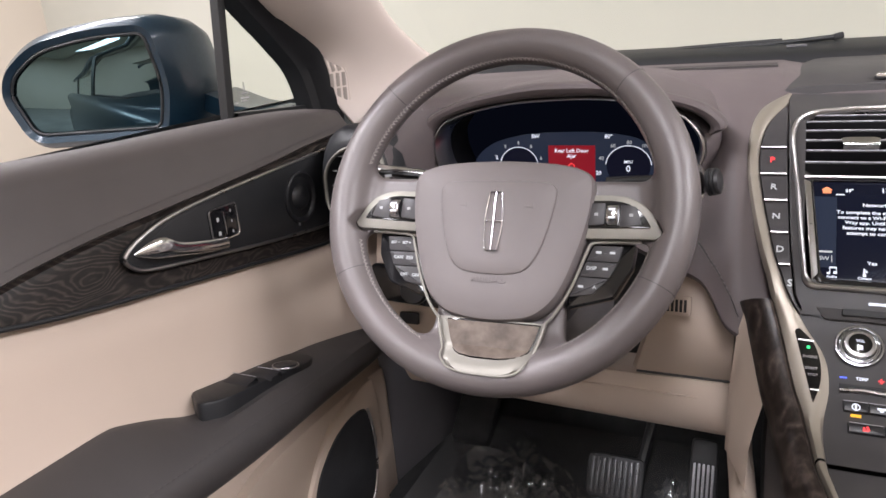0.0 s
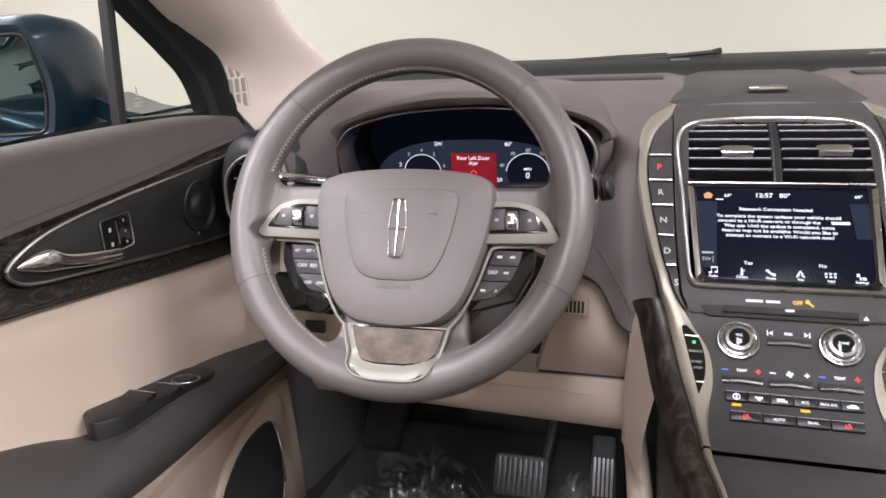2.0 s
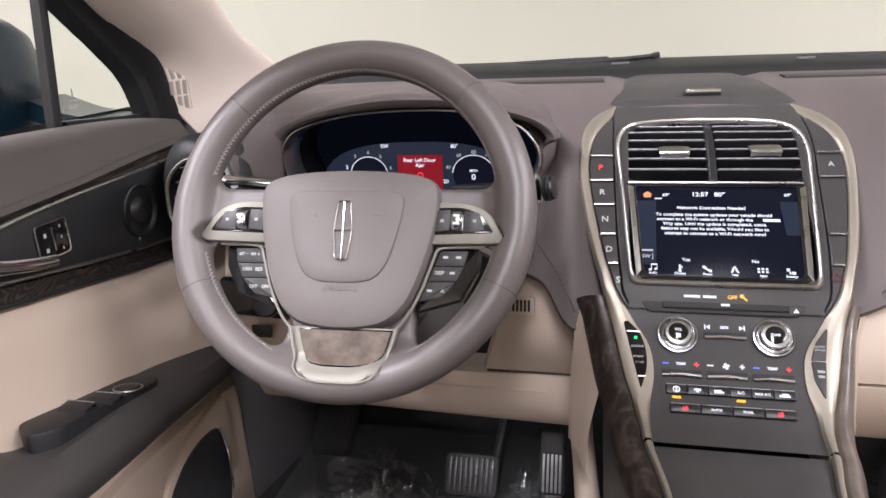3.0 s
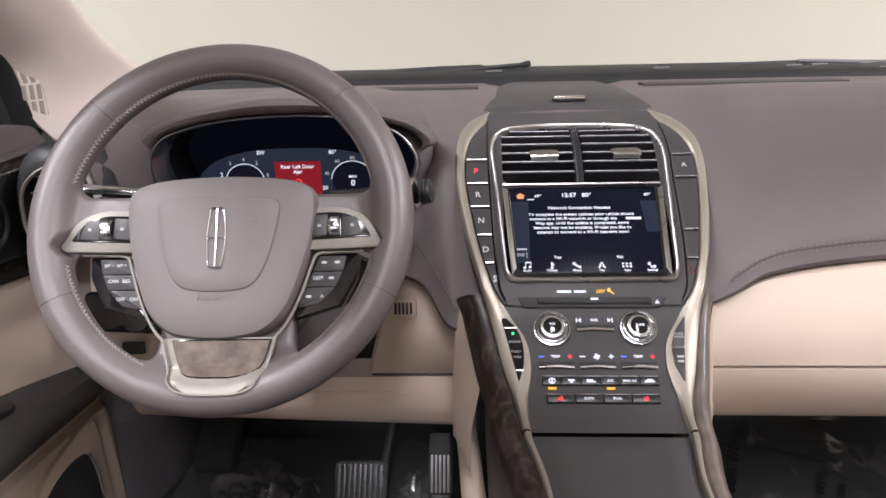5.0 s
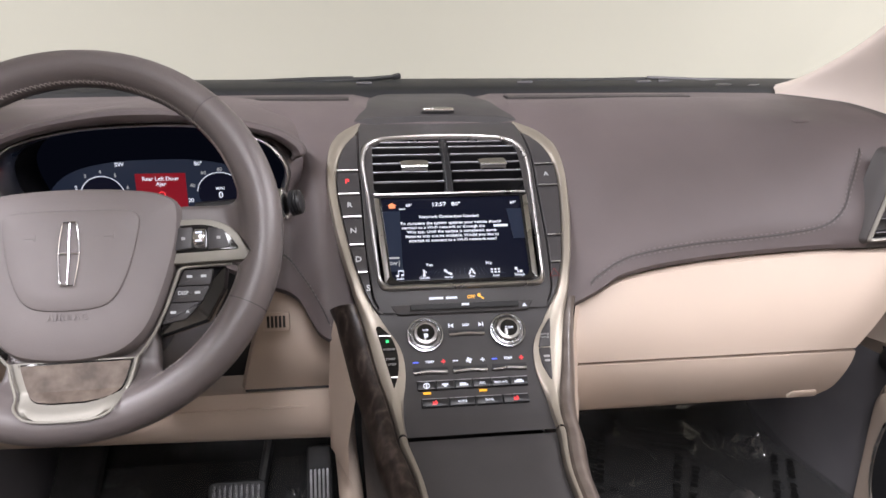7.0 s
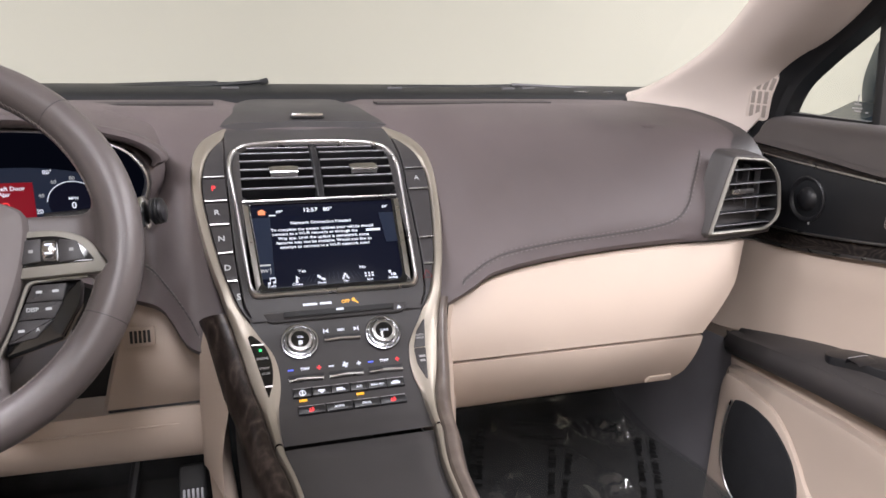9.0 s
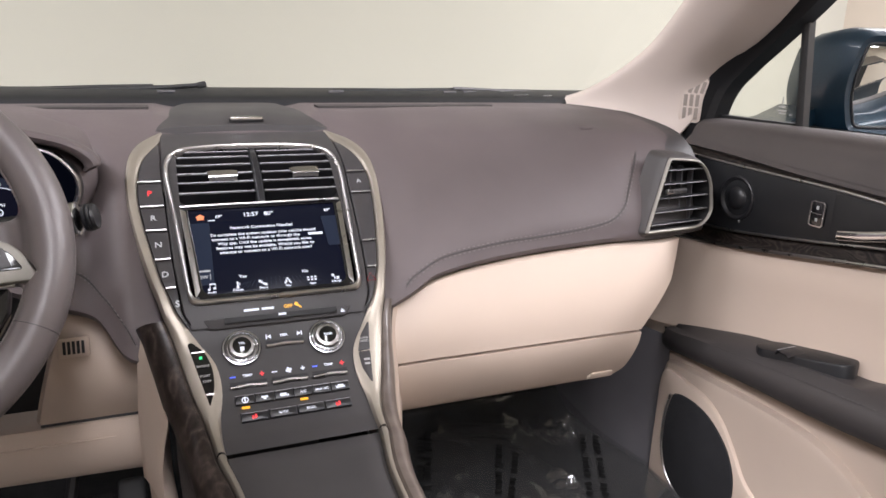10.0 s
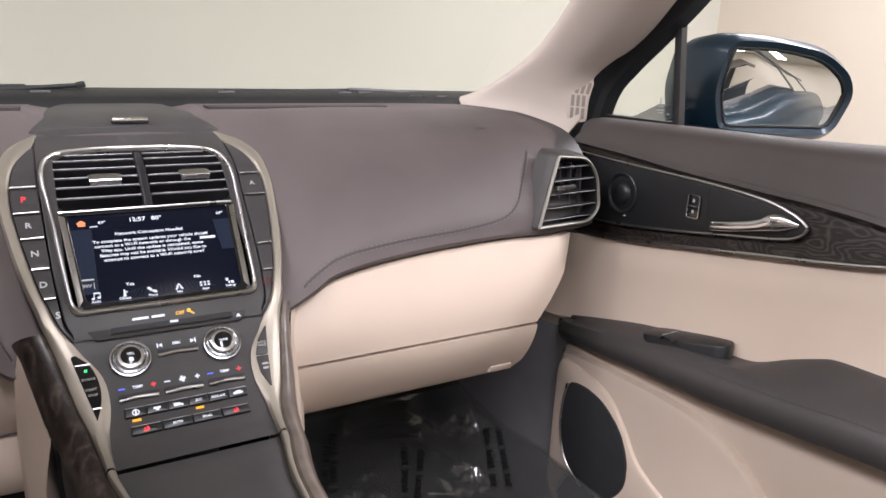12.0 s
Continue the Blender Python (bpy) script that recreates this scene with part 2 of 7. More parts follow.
def tube(path, radius, n=10, closed=False, flat=1.0, up=(0, 0, 1)):
    """A rod along points; radius a number or a list; flat squeezes it along up."""
    p = [np.array(q, float) for q in path]
    m, rows = len(p), []
    for i in range(m):
        a, b = (p[i - 1], p[(i + 1) % m]) if closed else (p[max(i - 1, 0)], p[min(i + 1, m - 1)])
        t = (b - a) / (np.linalg.norm(b - a) + 1e-12)
        s = np.cross(t, np.array(up, float))
        s = s / (np.linalg.norm(s) + 1e-9)
        u = np.cross(s, t)
        r = radius[i] if isinstance(radius, (list, tuple, np.ndarray)) else radius
        rows.append([p[i] + r * (math.cos(k * 2 * math.pi / n) * s + flat * math.sin(k * 2 * math.pi / n) * u) for k in range(n)])
    return grid(rows, close_u=closed, close_v=True, caps=not closed)


def lathe(profile, m, n=40, caps=True):
    """A turned body: (radius, height) pairs round the z of the pose m."""
    rows = [[m @ Vector((r * math.cos(a), r * math.sin(a), h)) for a in (k * 2 * math.pi / n for k in range(n))] for r, h in profile]
    return grid(rows, close_v=True, caps=caps)


def block(m, sx, sy, sz, bevel=0.001):
    bm = bmesh.new()
    bmesh.ops.create_cube(bm, size=1, matrix=m @ Matrix.Diagonal((sx, sy, sz, 1)))
    if bevel:
        bmesh.ops.bevel(bm, geom=bm.edges[:], offset=bevel, segments=2, affect="EDGES", profile=0.6)
    return bm


def words(text, size, m, mat, parent, name="lettering", label="", lift=0.0003, align="CENTER", space=1.0):
    """Raised letters of the built-in font, centred at the pose m."""
    cv = bpy.data.curves.new("lettering", "FONT")
    cv.body, cv.size, cv.align_x, cv.align_y, cv.extrude, cv.space_character = text, size, align, "CENTER", lift, space
    cv.resolution_u, cv.offset = 2, 0.016 * size
    ob = bpy.data.objects.new("lettering", cv)
    scene.collection.objects.link(ob)
    me = bpy.data.meshes.new_from_object(ob.evaluated_get(bpy.context.evaluated_depsgraph_get()))
    bpy.data.objects.remove(ob)
    bpy.data.curves.remove(cv)
    bm = bmesh.new()
    bm.from_mesh(me)
    bpy.data.meshes.remove(me)
    bm.transform(m)
    return part(name, bm, mat, parent, label)


def facing(origin, right, up):
    """A pose whose x runs right, y up and z out towards the viewer."""
    r = Vector(right).normalized()
    u = Vector(up)
    u = (u - r * u.dot(r)).normalized()
    n = r.cross(u)
    m = Matrix((r, u, n)).transposed().to_4x4()
    m.translation = Vector(origin)
    return m


def ease(x):
    u = np.clip(x, 0, 1)
    return u * u * (3 - 2 * u)


def mir(s, p):
    return (p[0] * s, *p[1:])

# ---- the bay ----
def wall(name, p, q, height, mat, label, thick=0.15):
    """A wall from p to q on the floor, thick to its outer side."""
    d = Vector((q[0] - p[0], q[1] - p[1], 0))
    n = Vector((d.y, -d.x, 0)).normalized() * thick
    base = [Vector((*p, 0)), Vector((*q, 0)), Vector((*q, 0)) + n, Vector((*p, 0)) + n]
    bm = grid([base, [b + Vector((0, 0, height)) for b in base]], close_v=True, caps=True)
    return tagged(part(name, bm, mat), label, "wall", kind="structure")


ROOM_L, ROOM_R, ROOM_F, ROOM_B, ROOM_H = -4.52, 4.05, 2.6, -6.5, 3.1
wall("wall_north", (ROOM_R, ROOM_F), (ROOM_L, ROOM_F), ROOM_H, WALL, "plain white painted wall of the photo bay")
wall("wall_west", (ROOM_L, ROOM_F), (ROOM_L, ROOM_B), ROOM_H, WALL_WARM, "plain ivory painted wall of the photo bay")
wall("wall_east", (ROOM_R, ROOM_B), (ROOM_R, ROOM_F), ROOM_H, WALL_WARM, "plain ivory painted wall of the photo bay")
wall("wall_south", (ROOM_L, ROOM_B), (ROOM_R, ROOM_B), ROOM_H, WALL_WARM, "plain ivory painted wall behind the car")


def slab(name, z0, z1, mat, label, category):
    x0, x1, y0, y1 = ROOM_L - 0.15, ROOM_R + 0.15, ROOM_B - 0.15, ROOM_F + 0.15
    base = [(x0, y0, z0), (x1, y0, z0), (x1, y1, z0), (x0, y1, z0)]
    bm = grid([base, [(x, y, z1) for x, y, z in base]], close_v=True, caps=True)
    return tagged(part(name, bm, mat), label, category, kind="structure")


slab("ground", -0.1, 0.0, CONCRETE, "smooth grey concrete floor of the photo bay", "floor")
slab("ceiling", ROOM_H, ROOM_H + 0.1, WALL, "white ceiling of the photo bay", "ceiling")

# ---- dashboard ----
DASH_SECTIONS = [  # distance from the middle, then the skin from the glass to the lower lip as (y, z)
    (0.120, ((0.385, 1.097), (0.26, 1.097), (0.190, 1.0860), (0.07, 1.036), (0.0, 0.982), (-0.06, 0.934), (-0.10, 0.898), (-0.115, 0.880))),
    (0.165, ((0.385, 1.097), (0.26, 1.097), (0.190, 1.0930), (0.07, 1.055), (0.0, 1.008), (-0.055, 0.962), (-0.093, 0.925), (-0.108, 0.900))),
    (0.200, ((0.385, 1.097), (0.26, 1.097), (0.190, 1.0990), (0.07, 1.071), (0.0, 1.030), (-0.05, 0.985), (-0.086, 0.945), (-0.100, 0.918))),
    (0.300, ((0.385, 1.097), (0.26, 1.097), (0.190, 1.1030), (0.07, 1.083), (0.0, 1.050), (-0.045, 1.010), (-0.080, 0.965), (-0.092, 0.933))),
    (0.450, ((0.380, 1.097), (0.26, 1.097), (0.180, 1.1030), (0.06, 1.087), (-0.005, 1.060), (-0.05, 1.020), (-0.083, 0.975), (-0.092, 0.943))),
    (0.550, ((0.372, 1.097), (0.25, 1.097), (0.170, 1.1010), (0.045, 1.088), (-0.02, 1.065), (-0.060, 1.025), (-0.085, 0.980), (-0.092, 0.943))),
    (0.660, ((0.345, 1.097), (0.22, 1.097), (0.150, 1.0950), (0.04, 1.080), (-0.01, 1.055), (-0.04, 1.015), (-0.052, 0.978), (-0.058, 0.940))),
]


DASH_Y = [[(s, p[i][0]) for s, p in DASH_SECTIONS] for i in range(8)]
DASH_Z = [[(s, p[i][1]) for s, p in DASH_SECTIONS] for i in range(8)]
DASH_ROWS = {}


def dash_row(x, n=5):
    """The dash skin at x, from the glass to the lip."""
    if (x, n) not in DASH_ROWS:
        DASH_ROWS[x, n] = dash_section(x, n)
    return DASH_ROWS[x, n]


def dash_section(x, n):
    k = min(max(abs(x), 0.12), 0.66)
    pts = [(curve1(DASH_Y[i], k), curve1(DASH_Z[i], k)) for i in range(8)]
    if x < 0:  # the driver's side steps back round the instruments
        w = min(1, max(0, (-x - 0.160) / 0.055), max(0, (0.655 + x) / 0.07))
        w = w * w * (3 - 2 * w) * 0.085
        pts = [(y + w * g, z) for (y, z), g in zip(pts, (0, 0, 0, 0.5, 1, 1, 0.8, 0.5))]
        d = 0.022 * ease((0.30 + x) / 0.09) + 0.020 * ease((0.195 + x) / 0.03)  # the lip sweeps down beside the stack
        pts = [(y, z - d * g) for (y, z), g in zip(pts, (0, 0, 0, 0, 0.1, 0.35, 0.7, 1))]
    return spline(pts, n)


def dash_skin(x0, x1, n=40, drop=0.0):
    rows = []
    for i in range(n + 1):
        x = x0 + (x1 - x0) * i / n
        r = [(x, y, z - drop) for y, z in dash_row(x)]
        y, z = r[-1][1:]
        r += [(x, y + 0.003, z - 0.006), (x, y + 0.012, z - 0.010), (x, y + 0.04, z - 0.010)]
        rows.append(r)
    return rows


dashboard = thing("dashboard", "taupe leather-covered dashboard with stitched seams below the windshield", "dashboard")
PAD_END = [(0.90, 0.515), (0.943, 0.522), (0.97, 0.537), (1.0, 0.555), (1.04, 0.578), (1.065, 0.602), (1.08, 0.625), (1.2, 0.66)]


def dash_half(x_of, n):
    """The passenger's skin between two borders that depend on the height."""
    rows = []
    ends = [[curve1(PAD_END, z) for y, z in dash_row(0.55)], [0.12] * 36, [0.66] * 36]
    a, b = ends[x_of[0]], ends[x_of[1]]
    for i in range(n + 1):
        row = []
        for j in range(36):
            x = a[j] + (b[j] - a[j]) * i / n
            y, z = dash_row(round(x, 4))[j]
            row.append((x, y, z))
        x, y, z = row[-1]
        rows.append(row + [(x, y + 0.003, z - 0.006), (x, y + 0.012, z - 0.010), (x, y + 0.04, z - 0.010)])
    return rows


part("upper_pad", grid(dash_half((1, 0), 40)), PAD, dashboard, "taupe leather pad in front of the passenger")
skin = grid(dash_skin(-0.632, -0.12, 72))
hole = [f for f in skin.faces if f.calc_center_median().y < 0.125 and (abs(f.calc_center_median().x + 0.380) / 0.178) ** 2.7 + (abs(f.calc_center_median().z - 1.016) / 0.080) ** 2.7 < 1]
bmesh.ops.delete(skin, geom=hole, context="FACES")
part("upper_pad", skin, PAD, dashboard, "taupe leather pad behind the steering wheel")
part("centre_pad", grid([[(x, y, z - d) for y, z in dash_row(0.12) if y > 0.03] for x, d in ((-0.1205, -0.0004), (-0.112, 0.002), (-0.09, 0.006), (0.0, 0.006), (0.09, 0.006), (0.112, 0.002), (0.1205, -0.0004))]), PAD, dashboard, "taupe pad round the top tray")
part("end_pad", grid(dash_skin(-0.66, -0.630, 5, 0.001)), PAD_DARK, dashboard, "dark soft trim round the end vent")
part("end_pad", grid([[(x, y + 0.0015, z - 0.001) for x, y, z in r] for r in dash_half((0, 2), 12)]), PAD_DARK, dashboard, "dark soft trim round the end vent")


def dash_point(x, s, lift=0.0):
    """A place on the dash skin, s from 0 at the glass to 1 at the lip."""
    r = dash_row(x, 8)
    k = s * (len(r) - 1)
    i = min(int(k), len(r) - 2)
    p, q = np.array(r[i]), np.array(r[i + 1])
    t = (q - p) / np.linalg.norm(q - p)
    y, z = p + (q - p) * (k - i)
    return np.array((x, y + t[1] * lift, z - t[0] * lift))


# lower beige panels of the passenger side
glove = thing("glove_box", "beige leather-look glove box below the dash pad", "glove box")


upper = []
for k in range(15):
    u = k / 14
    x0 = 0.128 + 0.016 * (1 - u)
    x1 = 0.598 - 0.088 * u
    row = []
    for i in range(41):
        x = x0 + (x1 - x0) * i / 40
        top = dash_row(x)[-1][1] - 0.012
        z = top + (0.812 - top) * u
        y = -0.096 - 0.026 * math.sin(min(1.0, u * 1.15) * math.pi / 2)
        row.append((x, y + 0.02 * max(0, (x - 0.56) / 0.04), z))
    upper.append(row)
upper.insert(0, [(x, y + 0.03, z + 0.002) for x, y, z in upper[0]])
upper.append([(x, y + 0.012, z - 0.002) for x, y, z in upper[-1]])
part("upper_panel", grid(upper), BEIGE, glove, "beige leather panel with a dark gap round it")
lower = []
for k in range(13):
    u = k / 12
    x0, x1 = 0.124 + 0.006 * u, 0.512 - 0.006 * u - 0.012 * max(0, u - 0.8) / 0.2
    y = -0.121 + 0.042 * u ** 1.7
    lower.append([(x0 + (x1 - x0) * i / 30, y, 0.807 - 0.086 * u) for i in range(31)])
lower.insert(0, [(x, y + 0.012, z + 0.001) for x, y, z in lower[0]])
lower.append([(x, y + 0.02, z - 0.006) for x, y, z in lower[-1]])
lower.append([(x, y + 0.20, z + 0.0) for x, y, z in lower[-1]])
part("lower_panel", grid(lower), BEIGE, glove, "beige lower drawer panel")
latch = plate(fillet([(-0.022, -0.006), (0.022, -0.006), (0.018, 0.007), (-0.018, 0.007)], 0.003), facing((0.470, -0.088, 0.733), (1, 0, 0), (0, -0.45, 0.9)), 0.004, 0.0015)
part("latch", latch, BEIGE, glove, "small beige latch handle")

# knee panel on the driver's side
knee = thing("knee_panel", "beige knee panel below the steering column", "trim panel")
def knee_skin(x0, x1, bottom, n=24, lean=0.0):
    """A stretch of the knee panel from the dash lip down, with turned-in edges."""
    rows = []
    for k in range(15):
        u = k / 14
        row = []
        for i in range(n + 1):
            x = x0 + (x1 + lean * (1 - u) - x0) * i / n
            top = dash_row(round(x, 4))[-1][1] - 0.012
            turn = 0.012 if i in (0, n) else 0
            row.append((x, -0.035 + 0.015 * u - 0.024 * math.sin(u * math.pi) + turn, top + (bottom - top) * u))
        rows.append(row)
    rows.append([(x, y + 0.014, z - 0.002) for x, y, z in rows[-1]])
    return grid(rows)


part("upper_panel", knee_skin(-0.156, -0.280, 0.748, lean=0.045), BEIGE, knee)
part("upper_panel", knee_skin(-0.478, -0.632, 0.748), BEIGE, knee)
# flat black sheet that stands in for the shade inside the column opening
part("column_shade_sheet", grid([[(x, y, z) for x in (-0.222, -0.37, -0.49)] for y, z in ((0.055, 0.95), (0.06, 0.85), (0.06, 0.73))]), RUBBER, knee, "black sheet standing in for the shade round the steering column")
part("gap", tube([(x, -0.017, 0.7455) for x in np.linspace(-0.156, -0.274, 6)], 0.0024, 6), RUBBER, knee, "dark gap below the panel")
rows = []
for k in range(9):
    u = k / 8
    rows.append([(-0.154 - (0.456 + 0.004 * u) * i / 30, -0.022 + 0.02 * u * u - 0.008 * math.sin(u * math.pi), 0.743 - (0.085 - 0.014 * i / 30) * u) for i in range(31)])
rows.insert(0, [(x, y + 0.014, z + 0.001) for x, y, z in rows[0]])
rows.append([(x, y + 0.014, z - 0.006) for x, y, z in rows[-1]])
rows.append([(x, y + 0.2, z) for x, y, z in rows[-1]])
part("lower_panel", grid(rows), BEIGE, knee)
part("crease", tube([(x, -0.0270, 0.7225 - 0.02 * (x + 0.30) ** 2) for x in np.linspace(-0.42, -0.193, 14)], [0.0006] + [0.0018] * 11 + [0.0012, 0.0003], 8), BEIGE, knee, "moulded crease")

# stitches: short threads end to end
def stitches(paths, parent, mat=THREAD_DARK, length=0.0045, gap=0.0025, r=0.0007):
    bm = bmesh.new()
    for path in paths:
        p = [Vector(q) for q in path]
        run, on = 0.0, []
        for a, b in zip(p, p[1:]):
            d = (b - a).length
            n = max(1, int(d / 0.0005))
            for k in range(n):
                c = a + (b - a) * k / n
                if run % (length + gap) < length:
                    on.append(c)
                elif on:
                    if len(on) > 2:
                        t = (on[-1] - on[0]).normalized()
                        s = t.orthogonal().normalized()
                        u = t.cross(s)
                        rows = [[q + (s * math.cos(j * 1.5708) + u * math.sin(j * 1.5708)) * w for j in range(4)] for q, w in ((on[0], r * 0.4), (on[len(on) // 4], r), (on[-len(on) // 4], r), (on[-1], r * 0.4))]
                        vs = [[bm.verts.new(q) for q in row] for row in rows]
                        for i in range(3):
                            for j in range(4):
                                bm.faces.new((vs[i][j], vs[i][(j + 1) % 4], vs[i + 1][(j + 1) % 4], vs[i + 1][j]))
                    on = []
                run += d / n
    return tagged(part("stitching", bm, mat, parent, "row of small stitches"), kind="stuff")


def dash_height(x, z, lift=0.0):
    """The place on the front of the dash skin at height z."""
    lo, hi = 0.3, 1.0
    for _ in range(22):
        mid = (lo + hi) / 2
        lo, hi = (mid, hi) if dash_point(x, mid)[2] > z else (lo, mid)
    return dash_point(x, lo, lift)


SEAM = [(0.158, 0.905), (0.171, 0.915), (0.213, 0.9345), (0.293, 0.9455), (0.36, 0.9505), (0.428, 0.957), (0.468, 0.966), (0.492, 0.984), (0.508, 1.01), (0.525, 1.035), (0.540, 1.055)]
for off in (0.0, 0.0055):
    stitches([[dash_height(round(x - off * max(0, (x - 0.45) / 0.07), 5), z + off * min(1, max(0, (0.53 - x) / 0.08)), 0.0004) for x, z in spline(SEAM, 10)]], dashboard)
line = [dash_height(x - 0.0028 * max(0, (x - 0.45) / 0.07), z + 0.0028 * min(1, max(0, (0.53 - x) / 0.08)), 0.0002) for x, z in spline(SEAM, 10)]
part("seam", tube(line, 0.0008, 6), PAD_DARK, dashboard, "sewn seam")
SEAM_DRIVER = [(0.155, 0.868), (0.163, 0.885), (0.172, 0.898), (0.181, 0.908), (0.206, 0.926), (0.24, 0.938), (0.293, 0.9425)]
for off in (0.0, 0.008):
    stitches([[dash_height(-x - off * 0.3, z + off * 0.6, 0.0004) for x, z in spline(SEAM_DRIVER, 8)]], dashboard)
    if off:
        part("seam", tube([dash_height(-x - 0.0012, z + 0.0024, 0.0002) for x, z in spline(SEAM_DRIVER, 8)], 0.0009, 6), PAD_DARK, dashboard, "sewn seam")
    stitches([[dash_point(-0.602 + off + 0.030 * k / 10, 0.50 + 0.30 * k / 10, 0.0005) for k in range(11)]], dashboard)

# defroster slots
for x0, x1 in ((-0.40, -0.128), (0.128, 0.44)):
    for y in (0.268, 0.290):
        rows = [[(x0 + (x1 - x0) * k / 10, y + dy, 1.0985 + dz) for k in range(11)] for dy, dz in ((-0.006, -0.004), (-0.006, 0.002), (0.0, 0.003), (0.006, 0.002), (0.006, -0.004))]
        part("defroster_slat", grid(rows), PAD_DARK, dashboard)
    part("defroster_slot", block(pose((x0 + x1) / 2, 0.279, 1.098), abs(x1 - x0), 0.012, 0.003, 0), RUBBER, dashboard, "dark defroster slot")
part("airbag_mark", plate(fillet([(-0.02, -0.004), (0.02, -0.004), (0.02, 0.004), (-0.02, 0.004)], 0.002), facing(tuple(dash_point(0.50, 0.46, 0.0)), (1, 0.1, 0), (0, 1, 0.4)), 0.0006, 0.0003), PAD, dashboard, "embossed airbag mark")

# ---- centre stack ----
STACK_PROFILE = [(0.20, 1.079), (0.07, 1.0475), (0.0, 0.9985), (-0.1, 0.922), (-0.138, 0.873), (-0.205, 0.82), (-0.265, 0.805), (-0.45, 0.80), (-0.75, 0.80)]
STACK_LEN = [0.0]
for (ya, za), (yb, zb) in zip(STACK_PROFILE, STACK_PROFILE[1:]):
    STACK_LEN.append(STACK_LEN[-1] + math.hypot(yb - ya, zb - za))
STACK_LINE = spline(STACK_PROFILE, 12)


def stack(x, v, lift=0.0):
    """The pose on the stack at x, v metres down its face from the top: x right, y up the face, z out."""
    i = max(k for k in range(len(STACK_LEN) - 1) if STACK_LEN[k] <= v + 1e-9)
    u = (v - STACK_LEN[i]) / (STACK_LEN[i + 1] - STACK_LEN[i]) * 12 + 12 * i
    j = min(int(u), len(STACK_LINE) - 2)
    p = STACK_LINE[j] + (STACK_LINE[j + 1] - STACK_LINE[j]) * (u - j)
    a, b = STACK_LINE[max(j - 3, 0)], STACK_LINE[min(j + 4, len(STACK_LINE) - 1)]
    m = facing((x, p[0], p[1]), (1, 0, 0), (0, a[0] - b[0], a[1] - b[1]))
    m.translation = m.translation + m.to_3x3() @ Vector((0, 0, lift))
    return m


def stack_at(x, v, lift=0.0):
    return stack(x, v, lift).translation


OUT_EDGE = [(0.04, 0.112), (0.06, 0.130), (0.085, 0.146), (0.12, 0.1545), (0.155, 0.1575), (0.195, 0.158), (0.24, 0.153), (0.28, 0.146), (0.345, 0.131), (0.395, 0.118), (0.457, 0.1035), (0.497, 0.093), (0.55, 0.086), (0.647, 0.072), (0.95, 0.062)]
IN_EDGE = [(0.04, 0.110), (0.06, 0.114), (0.085, 0.121), (0.12, 0.1335), (0.155, 0.1425), (0.195, 0.1455), (0.24, 0.141), (0.28, 0.134), (0.345, 0.119), (0.395, 0.0965), (0.43, 0.077), (0.46, 0.073), (0.497, 0.078), (0.55, 0.0775), (0.647, 0.066), (0.95, 0.056)]

console = thing("center_console", "charcoal centre stack and console with champagne side trims", "console")


def strip_between(a, b, v0, v1, s, n=60, lift=0.004, base=-0.012, mat=SILVER, name="side_trim", label="", steps=5):
    """A rounded strip along the stack between two edge tables, on the side s."""
    rows = []
    for i in range(n + 1):
        v = v0 + (v1 - v0) * i / n
        xa, xb = curve1(a, v), curve1(b, v)
        prof = [(xa, base)] + [(xa + (xb - xa) * k / steps, lift * (1 - (2 * k / steps - 1) ** 4) + 0.001) for k in range(steps + 1)] + [(xb, base)]
        rows.append([stack_at(s * x, v, h) for x, h in prof])
    return grid(rows)


fas = []
for i in range(70):
    v = 0.384 + (0.548 - 0.384) * i / 69
    w = curve1(IN_EDGE, v) + 0.004
    fas.append([stack_at(-w + 2 * w * k / 16, v, -0.001) for k in range(17)])
part("fascia", grid(fas), FASCIA, console, "charcoal satin fascia")
for s in (-1, 1):
    part("side_trim", strip_between(IN_EDGE, OUT_EDGE, 0.045, 0.549, s), SILVER, console, "champagne satin trim")
    part("side_trim", strip_between(IN_EDGE, OUT_EDGE, 0.551, 0.95, s), SILVER, console, "champagne satin trim")
lid = []
for i in range(24):
    v = 0.551 + 0.4 * i / 23
    w = curve1(IN_EDGE, v) - 0.001
    lid.append([stack_at(-w + 2 * w * k / 12, v, 0.002 - (0.004 if k in (0, 12) or i == 0 else 0)) for k in range(13)])
part("bin_lid", grid(lid), FASCIA, console, "matt charcoal storage lid")
